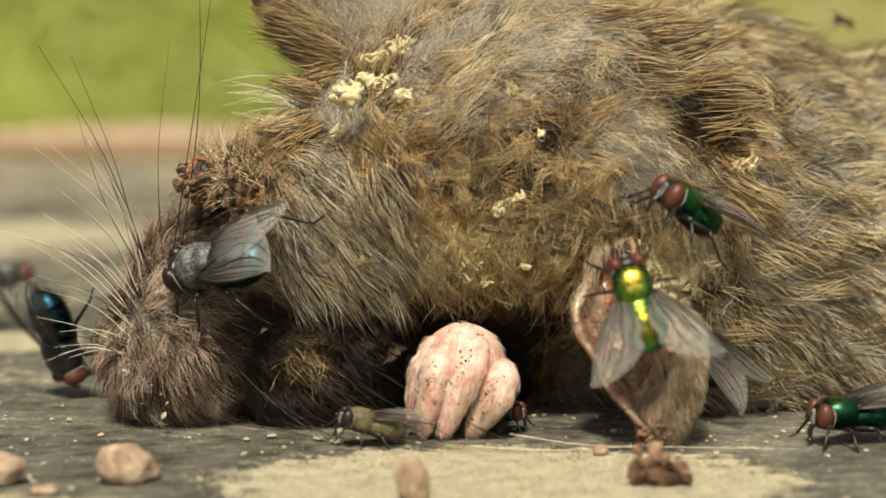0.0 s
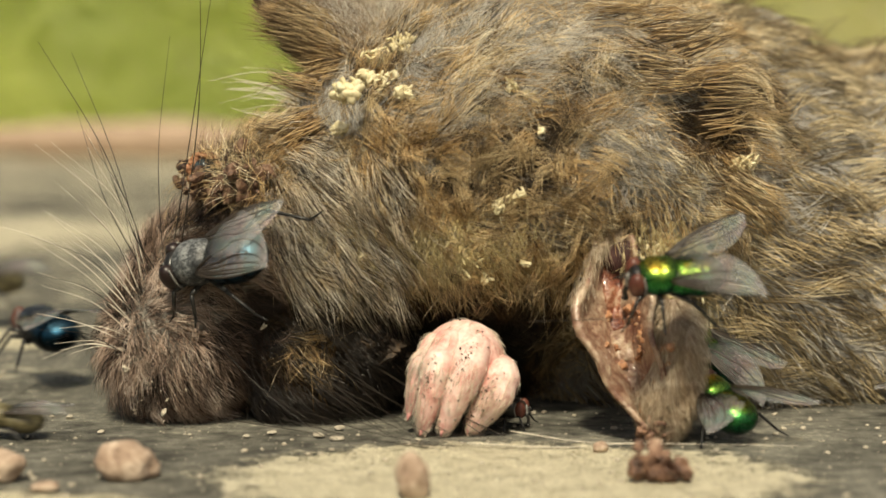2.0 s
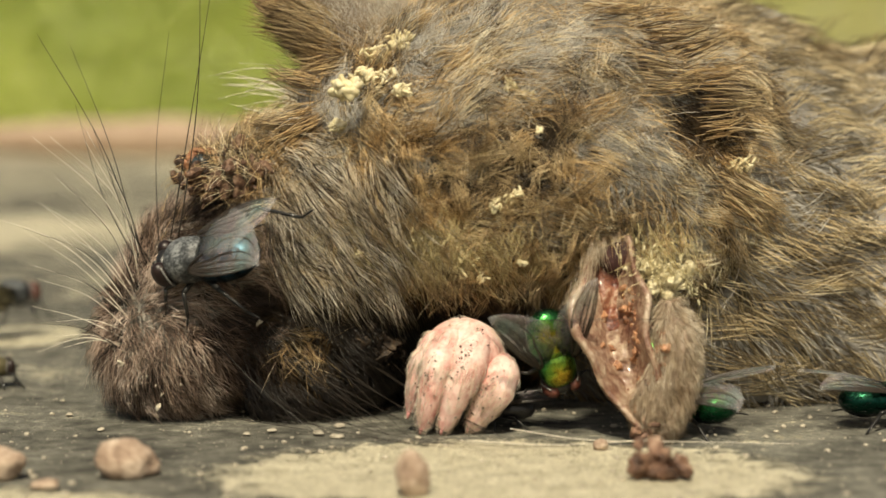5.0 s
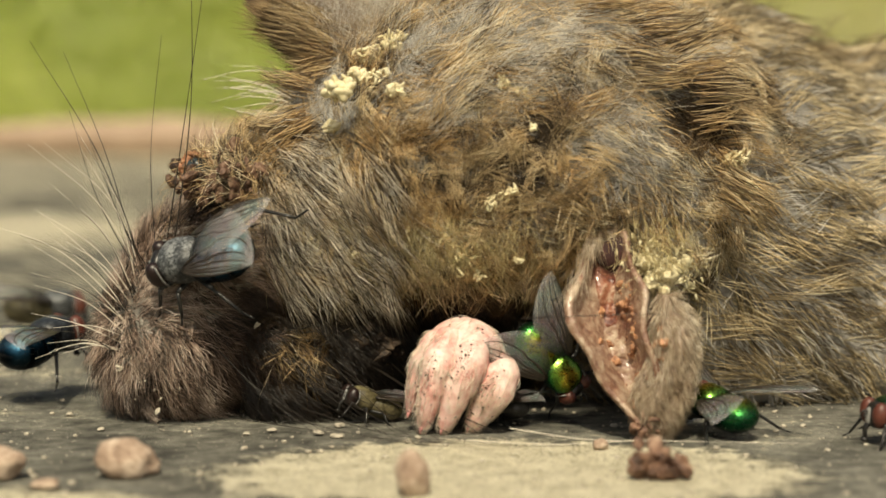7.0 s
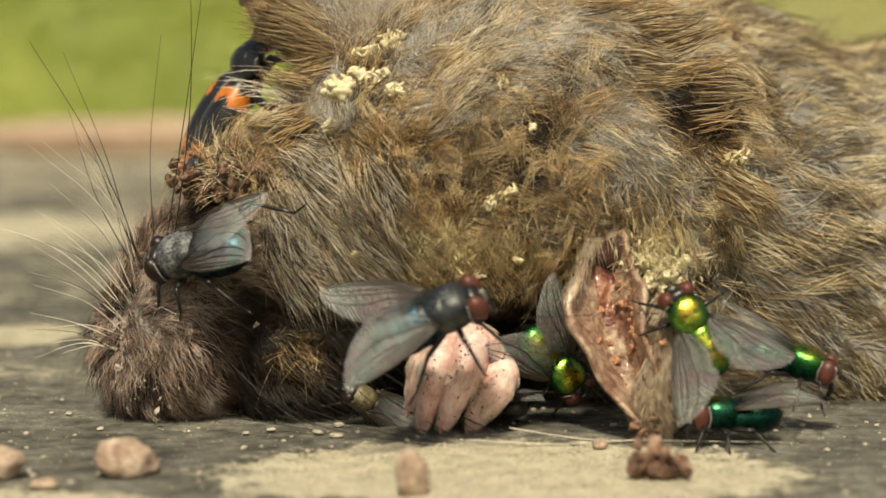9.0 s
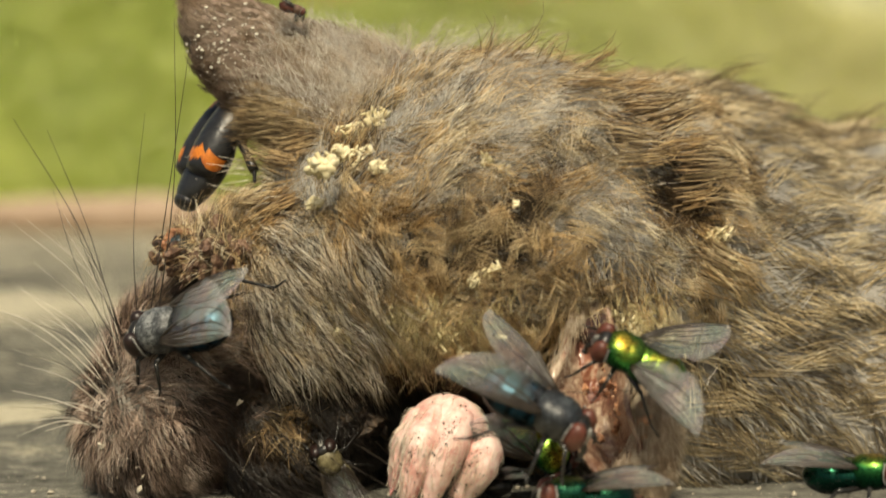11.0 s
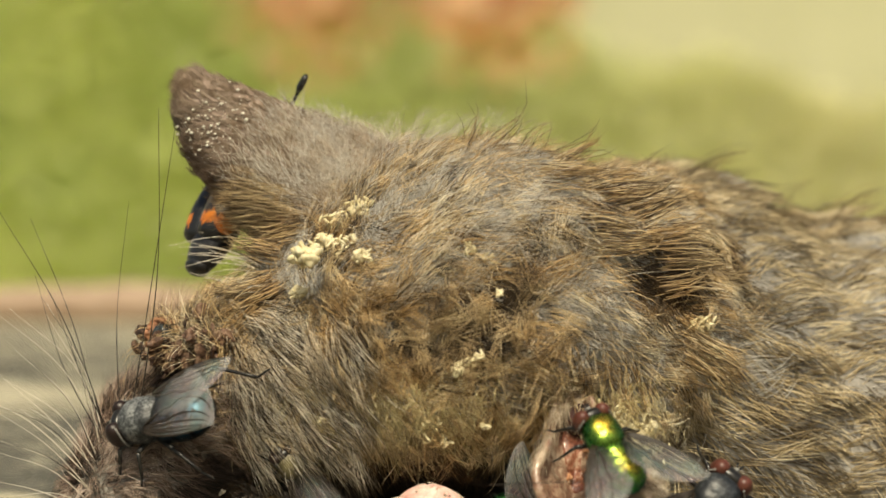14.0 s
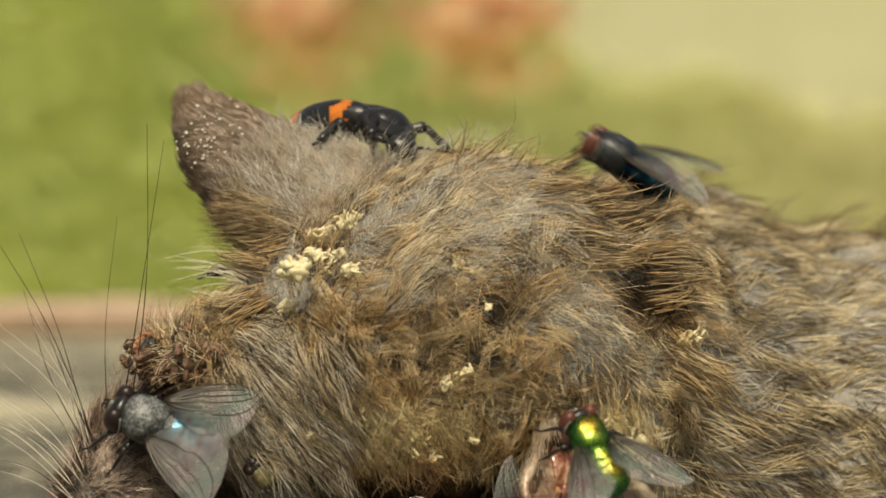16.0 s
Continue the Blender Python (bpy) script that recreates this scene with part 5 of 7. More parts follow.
def leaf_material(name, stops, rough=0.5, thin=0.38, creamy=None):
    """Thin leaves or petals, each of its own tone; the last argument is a paler tone that takes over towards +x."""
    m, n, l, b = material(name)
    g = n.new("ShaderNodeNewGeometry")
    r = ramp(n, stops)
    l.new(g.outputs["Random Per Island"], r.inputs["Fac"])
    big = noise_tex(n, l, 1.6, 2)
    rr = ramp(n, [(0.35, (0.90, 0.93, 0.88)), (0.65, (1.08, 1.06, 1.0))])
    l.new(big.outputs["Fac"], rr.inputs["Fac"])
    tone = mixer(n, l, 1.0, r.outputs["Color"], rr.outputs["Color"], "MULTIPLY")
    if creamy:
        c = n.new("ShaderNodeTexCoord")
        sep = n.new("ShaderNodeSeparateXYZ")
        l.new(c.outputs["Object"], sep.inputs[0])
        span = n.new("ShaderNodeMapRange")
        span.inputs["From Min"].default_value, span.inputs["From Max"].default_value = -0.35, 1.15
        l.new(sep.outputs["X"], span.inputs["Value"])
        tone = mixer(n, l, span.outputs["Result"], tone, creamy)
    l.new(tone, b.inputs["Base Color"])
    b.inputs["Roughness"].default_value = rough
    glow = n.new("ShaderNodeBsdfTranslucent")
    l.new(b.inputs["Base Color"].links[0].from_socket, glow.inputs["Color"])
    both = n.new("ShaderNodeMixShader")
    both.inputs[0].default_value = thin
    l.new(b.outputs[0], both.inputs[1])
    l.new(glow.outputs[0], both.inputs[2])
    l.new(both.outputs[0], n["Material Output"].inputs["Surface"])
    return m


M_LEAF = leaf_material("leaf", [(0.0, (0.605, 0.66, 0.29)), (0.5, (0.66, 0.71, 0.325)), (1.0, (0.715, 0.755, 0.39))], thin=0.45, creamy=(0.80, 0.78, 0.52))
M_PETAL = leaf_material("petal", [(0.0, (0.96, 0.60, 0.46)), (0.6, (0.97, 0.70, 0.57)), (1.0, (0.98, 0.80, 0.69))], thin=0.6)
M_WALL = plain("cream_render", [(0.3, (0.40, 0.385, 0.26)), (0.7, (0.50, 0.48, 0.345))], 2.0, 0.9, bumps=0.2, dist=0.004, scale2=40)


def bank(x):
    return 1.35 - 1.0 / (1 + np.exp(-(x - 0.16) * 5.0)) + 0.05 * np.sin(x * 9)


def hedge_body():
    """The dense inside of the shrub bank, under its leaves."""
    na, nb = 90, 40
    a, b = np.meshgrid(np.linspace(-2.0, 2.0, na), np.linspace(0, 1, nb), indexing="ij")
    P = np.stack([a, 5.62 + 0.03 * np.sin(a * 7) * np.sin(b * 9) + 0.25 * b ** 3, -0.46 + (bank(a) + 0.44) * b], -1)
    return sheet("shrub_body", P / MM, 60.0)


tagged(part("shrub_body", hedge_body(), M_LEAF), "dense yellow-green inside of a clipped shrub bank", "shrub", kind="structure")
leaf_mass("shrub_leaves", 90000, (-1.9, 1.9, 5.46, 5.58), bank, 0.019, M_LEAF, 41, "bright yellow-green leaves of a shrub bank", "shrub")


def flower_head(x, y, z, r, seed):
    rng = np.random.RandomState(seed)
    n = 300
    d = unit(rng.normal(size=(n, 3)))
    c = np.array([x, y, z]) + d * (rng.rand(n, 1) ** 0.75) * r * np.array([1.08, 0.7, 0.98])
    f = unit(np.cross(d, rng.normal(size=(n, 3))))
    s = np.cross(d, f)
    L = 0.035
    V = np.stack([c - f * L, c + s * L * 0.7 + d * 0.01, c + f * L, c - s * L * 0.7 + d * 0.01], 1).reshape(-1, 3)
    b = np.arange(n)[:, None] * 4
    ob = thing("flower_cluster", "soft orange flower cluster standing among green leaves", "flower", group="flower clusters")
    part("petals", mesh_np("petals", V, [np.concatenate([b + np.array([[0, 1, 2]]), b + np.array([[0, 2, 3]])])]), M_PETAL, ob, smooth=False)
    part("stem", joined("stem", [tube_arrays(bend([(x * 1000, y * 1000 + 20, -450), (x * 1000 + 20, y * 1000 + 10, 0), (x * 1000, y * 1000, z * 1000)], 6), np.full(13, 9.0), 8)]), M_LEAF, ob)


flower_head(-0.218, 4.6, 0.525, 0.225, 43)
flower_head(0.195, 4.6, 0.51, 0.225, 44)
tagged(part("wall_far", box_mesh("wall_far", -6, 6, 9.0, 9.25, -0.5, 3.2, 0.02), M_WALL, smooth=False), "cream rendered garden wall far behind", "wall", kind="structure")


# ---- insects: built heading along x, feet at z = 0, in mm ----
def body_coord(n, axis):
    c = n.new("ShaderNodeTexCoord")
    sep = n.new("ShaderNodeSeparateXYZ")
    n.id_data.links.new(c.outputs["Generated"], sep.inputs[0])
    return sep.outputs[axis]


def combine(n, l, a, b, ka, kb, add):
    """ka * a + kb * b + add"""
    x, y = n.new("ShaderNodeMath"), n.new("ShaderNodeMath")
    x.operation = y.operation = "MULTIPLY_ADD"
    l.new(a, x.inputs[0])
    x.inputs[1].default_value, x.inputs[2].default_value = ka, add
    l.new(b, y.inputs[0])
    y.inputs[1].default_value = kb
    l.new(x.outputs[0], y.inputs[2])
    return y.outputs[0]


def metal(name, stops, scale, rough=0.26, bands=0.0):
    """Interference colours of a fly's shell, the highlight painted in: they run from the dark belly over green to gold
    along the back, with fine pits.
    """
    m, n, l, b = material(name)
    t, fine = noise_tex(n, l, scale, 3), noise_tex(n, l, scale * 14, 3, 0.7)
    r = ramp(n, stops)
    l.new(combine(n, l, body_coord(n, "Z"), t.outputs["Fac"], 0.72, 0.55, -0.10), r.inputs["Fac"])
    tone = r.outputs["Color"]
    if bands:
        k = n.new("ShaderNodeMath")
        k.operation = "PINGPONG"
        l.new(body_coord(n, "X"), k.inputs[0])
        k.inputs[1].default_value = 0.14
        dark = ramp(n, [(0.015, (1 - bands,) * 3), (0.07, (1, 1, 1))])
        l.new(k.outputs[0], dark.inputs["Fac"])
        tone = mixer(n, l, 1.0, tone, dark.outputs["Color"], "MULTIPLY")
    l.new(tone, b.inputs["Base Color"])
    b.inputs["Metallic"].default_value = 1.0
    rr = ramp(n, [(0.35, (rough * 0.7,) * 3), (0.65, (rough * 1.6,) * 3)])
    l.new(fine.outputs["Fac"], rr.inputs["Fac"])
    l.new(rr.outputs["Color"], b.inputs["Roughness"])
    bump(n, l, b, fine.outputs["Fac"], 0.4, 0.00006)
    return m


def wing_material(name, tint, clear, base_dark):
    """Thin clear membrane, smoky near the hinge, with a faint pink and green sheen put into its colour."""
    m, n, l, b = material(name)
    t = noise_tex(n, l, 420, 2)
    r = ramp(n, [(0.38, (tint[0] * 1.0, tint[1] * 0.80, tint[2] * 0.86)), (0.5, tint), (0.62, (tint[0] * 0.78, tint[1] * 1.0, tint[2] * 0.92))])
    l.new(t.outputs["Fac"], r.inputs["Fac"])
    along = body_coord(n, "X")
    smoke = ramp(n, [(0.35, (1, 1, 1)), (0.9, (base_dark,) * 3)])
    l.new(along, smoke.inputs["Fac"])
    l.new(mixer(n, l, 1.0, r.outputs["Color"], smoke.outputs["Color"], "MULTIPLY"), b.inputs["Base Color"])
    a = ramp(n, [(0.0, (clear,) * 3), (0.45, (clear * 0.75,) * 3), (0.98, (min(1, clear * 1.9),) * 3)])
    l.new(along, a.inputs["Fac"])
    l.new(a.outputs["Color"], b.inputs["Alpha"])
    b.inputs["Roughness"].default_value = 0.42
    b.inputs["Specular IOR Level"].default_value = 0.4
    w = noise_tex(n, l, 900, 3)
    bump(n, l, b, w.outputs["Fac"], 0.35, 0.0002)
    return m


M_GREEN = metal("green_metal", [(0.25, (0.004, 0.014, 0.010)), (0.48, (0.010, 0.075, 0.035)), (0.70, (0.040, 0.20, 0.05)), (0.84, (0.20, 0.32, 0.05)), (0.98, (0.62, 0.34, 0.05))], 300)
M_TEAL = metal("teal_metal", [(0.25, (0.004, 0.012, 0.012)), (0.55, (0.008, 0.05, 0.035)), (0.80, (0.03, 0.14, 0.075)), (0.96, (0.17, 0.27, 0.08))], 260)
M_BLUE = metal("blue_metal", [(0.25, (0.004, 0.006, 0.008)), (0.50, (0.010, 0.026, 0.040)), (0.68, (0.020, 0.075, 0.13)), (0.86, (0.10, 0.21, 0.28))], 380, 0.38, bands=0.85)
M_GREYTHX = plain("grey_dusted_thorax", [(0.42, (0.008, 0.009, 0.010)), (0.52, (0.045, 0.048, 0.05)), (0.62, (0.21, 0.22, 0.22))], 420, 0.5, bumps=0.5, dist=0.0001, scale2=4000)
M_DARKTHX = plain("blue_black_thorax", [(0.42, (0.005, 0.006, 0.008)), (0.54, (0.016, 0.019, 0.023)), (0.64, (0.075, 0.085, 0.092))], 420, 0.42, bumps=0.5, dist=0.0001, scale2=4000)
M_BROWNTHX = plain("brown_dusted_body", [(0.36, (0.03, 0.024, 0.012)), (0.5, (0.085, 0.07, 0.032)), (0.66, (0.22, 0.19, 0.10))], 900, 0.5, bumps=0.5, dist=0.0001)
M_LEG = plain("black_chitin", [(0.3, (0.006, 0.006, 0.006)), (0.7, (0.022, 0.02, 0.018))], 900, 0.3)
M_EYE = plain("brick_red_eye", [(0.3, (0.05, 0.014, 0.009)), (0.7, (0.14, 0.042, 0.027))], 1500, 0.45, bumps=0.5, dist=0.00003, scale2=9000)
M_EYE_D = plain("dark_red_eye", [(0.3, (0.010, 0.005, 0.004)), (0.7, (0.022, 0.010, 0.008))], 1500, 0.4, bumps=0.5, dist=0.00003, scale2=9000)
M_FACE = plain("silver_face", [(0.3, (0.10, 0.10, 0.095)), (0.7, (0.34, 0.33, 0.31))], 800, 0.4)
M_WING = wing_material("wing_membrane", (0.86, 0.80, 0.70), 0.25, 0.35)
M_WING_D = wing_material("smoky_wing_membrane", (0.46, 0.455, 0.45), 0.20, 0.05)
M_VEIN = plain("wing_vein", [(0.3, (0.010, 0.008, 0.006)), (0.7, (0.04, 0.028, 0.018))], 900, 0.4)
M_BLACK = plain("glossy_black_shell", [(0.3, (0.007, 0.007, 0.008)), (0.7, (0.026, 0.026, 0.027))], 500, 0.30, bumps=0.7, dist=0.0002, scale2=2200)
M_ORANGE = plain("orange_shell_band", [(0.36, (0.26, 0.05, 0.010)), (0.6, (0.62, 0.19, 0.025))], 700, 0.35, bumps=0.3, dist=0.0001)


def wing_parts(side, length=7.2, width=3.0):
    """A wing in its own space: hinge at the origin, blade along -x; membrane and veins."""
    nu, nv = 30, 12
    u, v = np.meshgrid(np.linspace(0, 1, nu), np.linspace(0, 1, nv), indexing="ij")
    lead = 0.10 * np.sin(np.pi * u ** 0.8) * length * 0.5 + 0.10 - 0.9 * np.clip(u - 0.55, 0, 1) ** 1.6
    trail = -width * np.clip(np.sin(np.pi * np.clip(u, 0.0, 1) ** 0.80), 0, 1) ** 0.62 * (0.62 + 0.38 * np.clip(u * 2.2, 0, 1)) * (1 - 0.10 * np.cos(u * 16) * (u < 0.4)) - 0.12
    y = lead + (trail - lead) * v
    z = 0.10 * np.sin(v * 17) * np.sin(np.pi * u) * 0.5 + 0.25 * np.sin(np.pi * u) - 0.25 * u * v
    P = np.stack([-u * length, y, z], -1)
    P[..., 1] *= side
    membrane = sheet("membrane", P, 0.015)
    veins = []
    for path_v in ((0.0, 0.0), (0.05, 0.07), (0.08, 0.14), (0.13, 0.30), (0.18, 0.52), (0.36, 0.84)):
        uu = np.linspace(0.02, 0.94, 14)
        vv = path_v[0] + (path_v[1] - path_v[0]) * uu ** 1.3
        pts = np.stack([[np.interp(a, np.linspace(0, 1, nu), [np.interp(b, np.linspace(0, 1, nv), P[i, :, ax]) for i in range(nu)]) for ax in range(3)] for a, b in zip(uu, vv)])
        veins.append(tube_arrays(pts, np.linspace(0.10, 0.026, len(pts)), 5))
    for ua, va, vb in ((0.45, 0.12, 0.32), (0.68, 0.22, 0.46), (0.3, 0.04, 0.14)):
        pts = np.array([[np.interp(ua + 0.05 * b, np.linspace(0, 1, nu), [np.interp(b, np.linspace(0, 1, nv), P[i, :, ax]) for i in range(nu)]) for ax in range(3)] for b in np.linspace(va, vb, 5)])
        veins.append(tube_arrays(pts, np.full(5, 0.036), 5))
    return membrane, joined("vein_net", veins)


WINGS = {1: wing_parts(1), -1: wing_parts(-1)}


def leg_path(side, base, out, fore, lift=1.1):
    bx, by, bz = base
    knee = (bx + fore * 0.45, side * (by + out * 0.55), bz + lift * 0.25)
    ankle = (bx + fore * 0.9, side * (by + out), 0.45)
    toe = (bx + fore * 1.15, side * (by + out * 1.18), 0.08)
    return [(bx, side * by, bz), knee, ankle, toe]


def fly(name, label, thorax_mat, abdomen_mat, size=1.0, spread=26, group="flies", wing_mat=None, lift=8, seed=1, eye=None, broad=1.16, reach=1.18):
    """A fly: thorax, abdomen, head with eyes and face, two veined wings, six jointed legs, bristles."""
    rng = np.random.RandomState(seed)
    ob = thing(name, label, "fly", group=group)
    k = size

    def sc(piece):
        return (piece[0] * k, piece[1], piece[2])
    thx = ellipsoid((1.2, 0, 3.0), (2.05, 1.8, 1.6), 30, 20)
    v = thx[0]
    c0, r0 = np.array([1.2, 0, 3.0]), np.array([2.05, 1.8, 1.6])
    w0 = (v - c0) / r0
    v[:] = c0 + np.sign(w0) * np.abs(w0) ** 0.82 * r0 * 0.97
    v[:, 2] -= 0.10 * np.exp(-((v[:, 0] - 1.0) / 0.16) ** 2) * (v[:, 2] > 3)
    v[:, 2] -= 0.09 * np.exp(-((v[:, 0] + 0.35) / 0.12) ** 2) * (v[:, 2] > 3)
    scut = ellipsoid((-0.85, 0, 3.35), (1.0, 1.35, 0.85), 20, 14)
    part("thorax", joined("thorax", [sc(thx), sc(scut)]), thorax_mat, ob)
    ab = ellipsoid((-2.15, 0, 2.65), (2.6, 2.1, 1.65), 44, 30)
    v = ab[0]
    c0, r0 = np.array([-2.15, 0, 2.65]), np.array([2.6, 2.1, 1.65])
    w0 = (v - c0) / r0
    full = np.sqrt(np.clip(1 - np.clip(w0[:, 0] * 0.72, -1, 1) ** 2, 0, 1) / np.clip(1 - w0[:, 0] ** 2, 0.02, 1))
    fore = np.clip(w0[:, 0] * 1.5 + 0.2, 0, 1) * (np.abs(w0[:, 0]) < 0.99)
    w0[:, 1:] *= (1 + (np.minimum(full, 2.2) - 1) * fore)[:, None]
    v[:] = c0 + w0 * r0
    for cut in (-1.5, -2.6, -3.7):
        sh = 1 - 0.06 * np.exp(-((v[:, 0] - cut) / 0.09) ** 2)
        v[:, 1] *= sh
        v[:, 2] = 2.65 + (v[:, 2] - 2.65) * sh
    abd = part("abdomen", joined("abdomen", [sc(ab)]), abdomen_mat, ob)
    hd = part("head", joined("head", [sc(ellipsoid((3.40, 0, 2.85), (0.80, 1.55, 1.25), 22, 16))]), M_LEG, ob)
    hd.location.x = -0.26 * k * MM
    for s in (1, -1):
        part("eye", joined("eye", [sc(ellipsoid((3.50, s * 1.02, 3.0), (0.80, 0.80, 1.22), 22, 16, euler(0, 0, s * 22)))]), eye or M_EYE, hd)
    part("face", joined("face", [sc(ellipsoid((4.15, 0, 2.75), (0.28, 0.34, 0.85), 14, 10)),
                                  *[sc(tube_arrays(bend([(2.95, s * 1.3, 4.1), (2.82, s * 1.72, 3.0), (3.0, s * 1.45, 1.9)], 6), np.full(13, 0.075), 6)) for s in (1, -1)]]), M_FACE, hd)
    part("proboscis", joined("proboscis", [sc(tube_arrays(bend([(4.1, 0, 2.1), (4.4, 0, 1.5), (4.3, 0, 0.7)], 5), np.linspace(0.28, 0.2, 11), 8)), sc(ellipsoid((4.35, 0, 0.6), (0.34, 0.3, 0.22), 10, 8))]), M_LEG, hd)
    part("antenna", joined("antenna", [sc(tube_arrays(bend([(4.4, s * 0.15, 3.3), (4.75, s * 0.2, 3.1), (4.8, s * 0.25, 2.7)], 4), np.full(9, 0.09), 6)) for s in (1, -1)]), M_LEG, hd)
    wings = []
    for s in (1, -1):
        mem, veins = WINGS[s]
        w = part("wing", mem, wing_mat or M_WING, ob)
        w.scale = (k * reach, k * broad, k * 1.16)
        w.location = Vector((0.45, s * 1.45, 3.75)) * k * MM
        w.rotation_euler = Euler((radians(s * -14), radians(lift * 0.8), radians(-s * spread)))
        tagged(part("vein_net", veins, M_VEIN, w), kind="stuff")
        wings.append(w)
    for s in (1, -1):
        for base, out, fore in (((2.3, 0.8, 2.0), 1.9, 2.2), ((1.3, 0.95, 1.8), 3.0, 0.4), ((0.4, 0.9, 1.8), 3.3, -3.9)):
            j = rng.normal(size=2) * 0.25
            pts = leg_path(s, base, out + j[0], fore + j[1])
            pcs = []
            for (a, b), (r0, r1) in zip(zip(pts[:-1], pts[1:]), ((0.27, 0.20), (0.17, 0.12), (0.10, 0.07))):
                pcs.append(sc(tube_arrays(np.linspace(a, b, 4), np.linspace(r0, r1, 4), 7)))
            part("leg", joined("leg", pcs), M_LEG, ob)
    p, nn = scatter(ob.children[0].data, 130, rng)
    m = nn[:, 2] > -0.2
    p2, n2 = scatter(abd.data, 120, rng)
    m2 = (n2[:, 0] < 0.3)
    P, N = np.concatenate([p[m], p2[m2]]), np.concatenate([nn[m], n2[m2]])
    me = strands("bristles", P, N, np.tile([-1.0, 0.001, 0.2], (len(P), 1)), 0.75 * k * MM, 0.022 * k * MM, rng, lift=0.5, stray=0.2, rings=2)
    tagged(part("bristles", me, M_LEG, ob), kind="stuff")
    return ob, wings


def beetle():
    """A burying beetle: two wing cases with orange bands, shield, head, clubbed feelers, six legs."""
    ob = thing("burying_beetle", "black burying beetle with orange banded wing cases", "beetle", group="burying beetles")
    for s in (1, -1):
        v, q, t = ellipsoid((-1.6, s * 1.55, 3.3), (5.6, 2.2, 2.0), 44, 30)
        v[:, 0] = np.where(v[:, 0] < -5.6, -5.6 + (v[:, 0] + 5.6) * 0.25, v[:, 0])
        v[:, 1] = np.where(s * v[:, 1] < 0.04, s * 0.04, v[:, 1])
        v[:, 2] = np.maximum(v[:, 2], 2.2)
        me = joined("wing_case", [(v, q, t)])
        me.materials.append(M_BLACK)
        me.materials.append(M_ORANGE)
        idx = []
        for pl in me.polygons:
            x, y = pl.center[0] / MM, pl.center[1] / MM
            wave = 0.35 * math.sin(y * 4.1) + 0.12 * math.sin(y * 11)
            idx.append(1 if (0.9 + wave < x < 2.3 + wave * 0.6 and abs(y) > 1.1) or (-5.0 + wave * 0.6 < x < -3.8 + wave * 0.5 and abs(y) > 1.1) else 0)
        me.polygons.foreach_set("material_index", idx)
        part("wing_case", me, None, ob, "black wing case with two orange bands")
    abd = [ellipsoid((-4.6, 0, 2.5), (4.4, 2.5, 1.7), 32, 22)]
    for x in (-6.2, -7.2, -8.2):
        abd.append(ellipsoid((x, 0, 2.5), (0.75, 2.2 - 0.28 * (-6 - x), 1.55 - 0.2 * (-6 - x)), 20, 14))
    part("abdomen", joined("abdomen", abd), M_BLACK, ob)
    shield = part("shield", joined("shield", [ellipsoid((5.0, 0, 3.3), (2.4, 3.15, 1.15), 36, 22), ellipsoid((5.0, 0, 3.75), (1.55, 2.1, 1.1), 28, 18)]), M_BLACK, ob)
    part("thorax", joined("thorax", [ellipsoid((2.8, 0, 2.5), (3.2, 2.4, 1.5), 28, 20)]), M_BLACK, ob)
    hd = part("head", joined("head", [ellipsoid((7.7, 0, 2.8), (1.6, 1.6, 1.25), 26, 18), ellipsoid((8.8, 0.5, 2.3), (0.8, 0.22, 0.25), 12, 8, euler(0, 0, -16)), ellipsoid((8.8, -0.5, 2.3), (0.8, 0.22, 0.25), 12, 8, euler(0, 0, 16))]), M_BLACK, ob)
    for s in (1, -1):
        path = bend([(8.1, s * 1.0, 3.1), (8.6, s * 2.4, 3.5), (9.2, s * 3.8, 3.9), (9.9, s * 5.0, 4.4)], 7)
        pcs = [tube_arrays(path, 0.17 + 0.05 * np.sin(np.arange(len(path)) * 2.1), 8)]
        e, d = path[-1], unit((path[-1] - path[-2])[None])[0]
        for i, r in enumerate((0.50, 0.74, 0.78, 0.56)):
            pcs.append(ellipsoid(e + d * (0.28 + i * 0.36), (r, r * 0.8, 0.30), 14, 10, rough=0.12, seed=i))
        part("antenna", joined("antenna", pcs), M_LEG, hd, "clubbed black feeler")
        for base, out, fore, up in (((5.0, 1.6, 2.0), 3.2, 2.8, 0.8), ((2.6, 1.9, 1.8), 4.2, -0.5, 1.2), ((0.2, 1.9, 1.8), 4.4, -4.2, 1.2)):
            pts = leg_path(s, base, out, fore, up * 2)
            pcs = []
            for (a, b), (r0, r1) in zip(zip(pts[:-1], pts[1:]), ((0.45, 0.55), (0.35, 0.45), (0.2, 0.14))):
                pcs.append(tube_arrays(np.linspace(a, b, 6), np.linspace(r0, r1, 6) * (1 + 0.1 * np.sin(np.arange(6) * 2)), 8))
            part("leg", joined("leg", pcs), M_LEG, ob)
    return ob, shield, hd


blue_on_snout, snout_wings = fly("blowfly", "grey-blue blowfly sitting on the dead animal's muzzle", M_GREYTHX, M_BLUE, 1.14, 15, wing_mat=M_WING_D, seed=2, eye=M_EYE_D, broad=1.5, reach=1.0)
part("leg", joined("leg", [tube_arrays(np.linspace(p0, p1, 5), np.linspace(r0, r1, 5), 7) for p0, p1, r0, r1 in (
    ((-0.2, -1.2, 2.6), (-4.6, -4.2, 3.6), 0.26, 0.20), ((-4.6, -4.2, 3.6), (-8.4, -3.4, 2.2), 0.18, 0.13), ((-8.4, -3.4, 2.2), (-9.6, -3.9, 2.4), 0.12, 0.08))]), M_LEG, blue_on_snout)
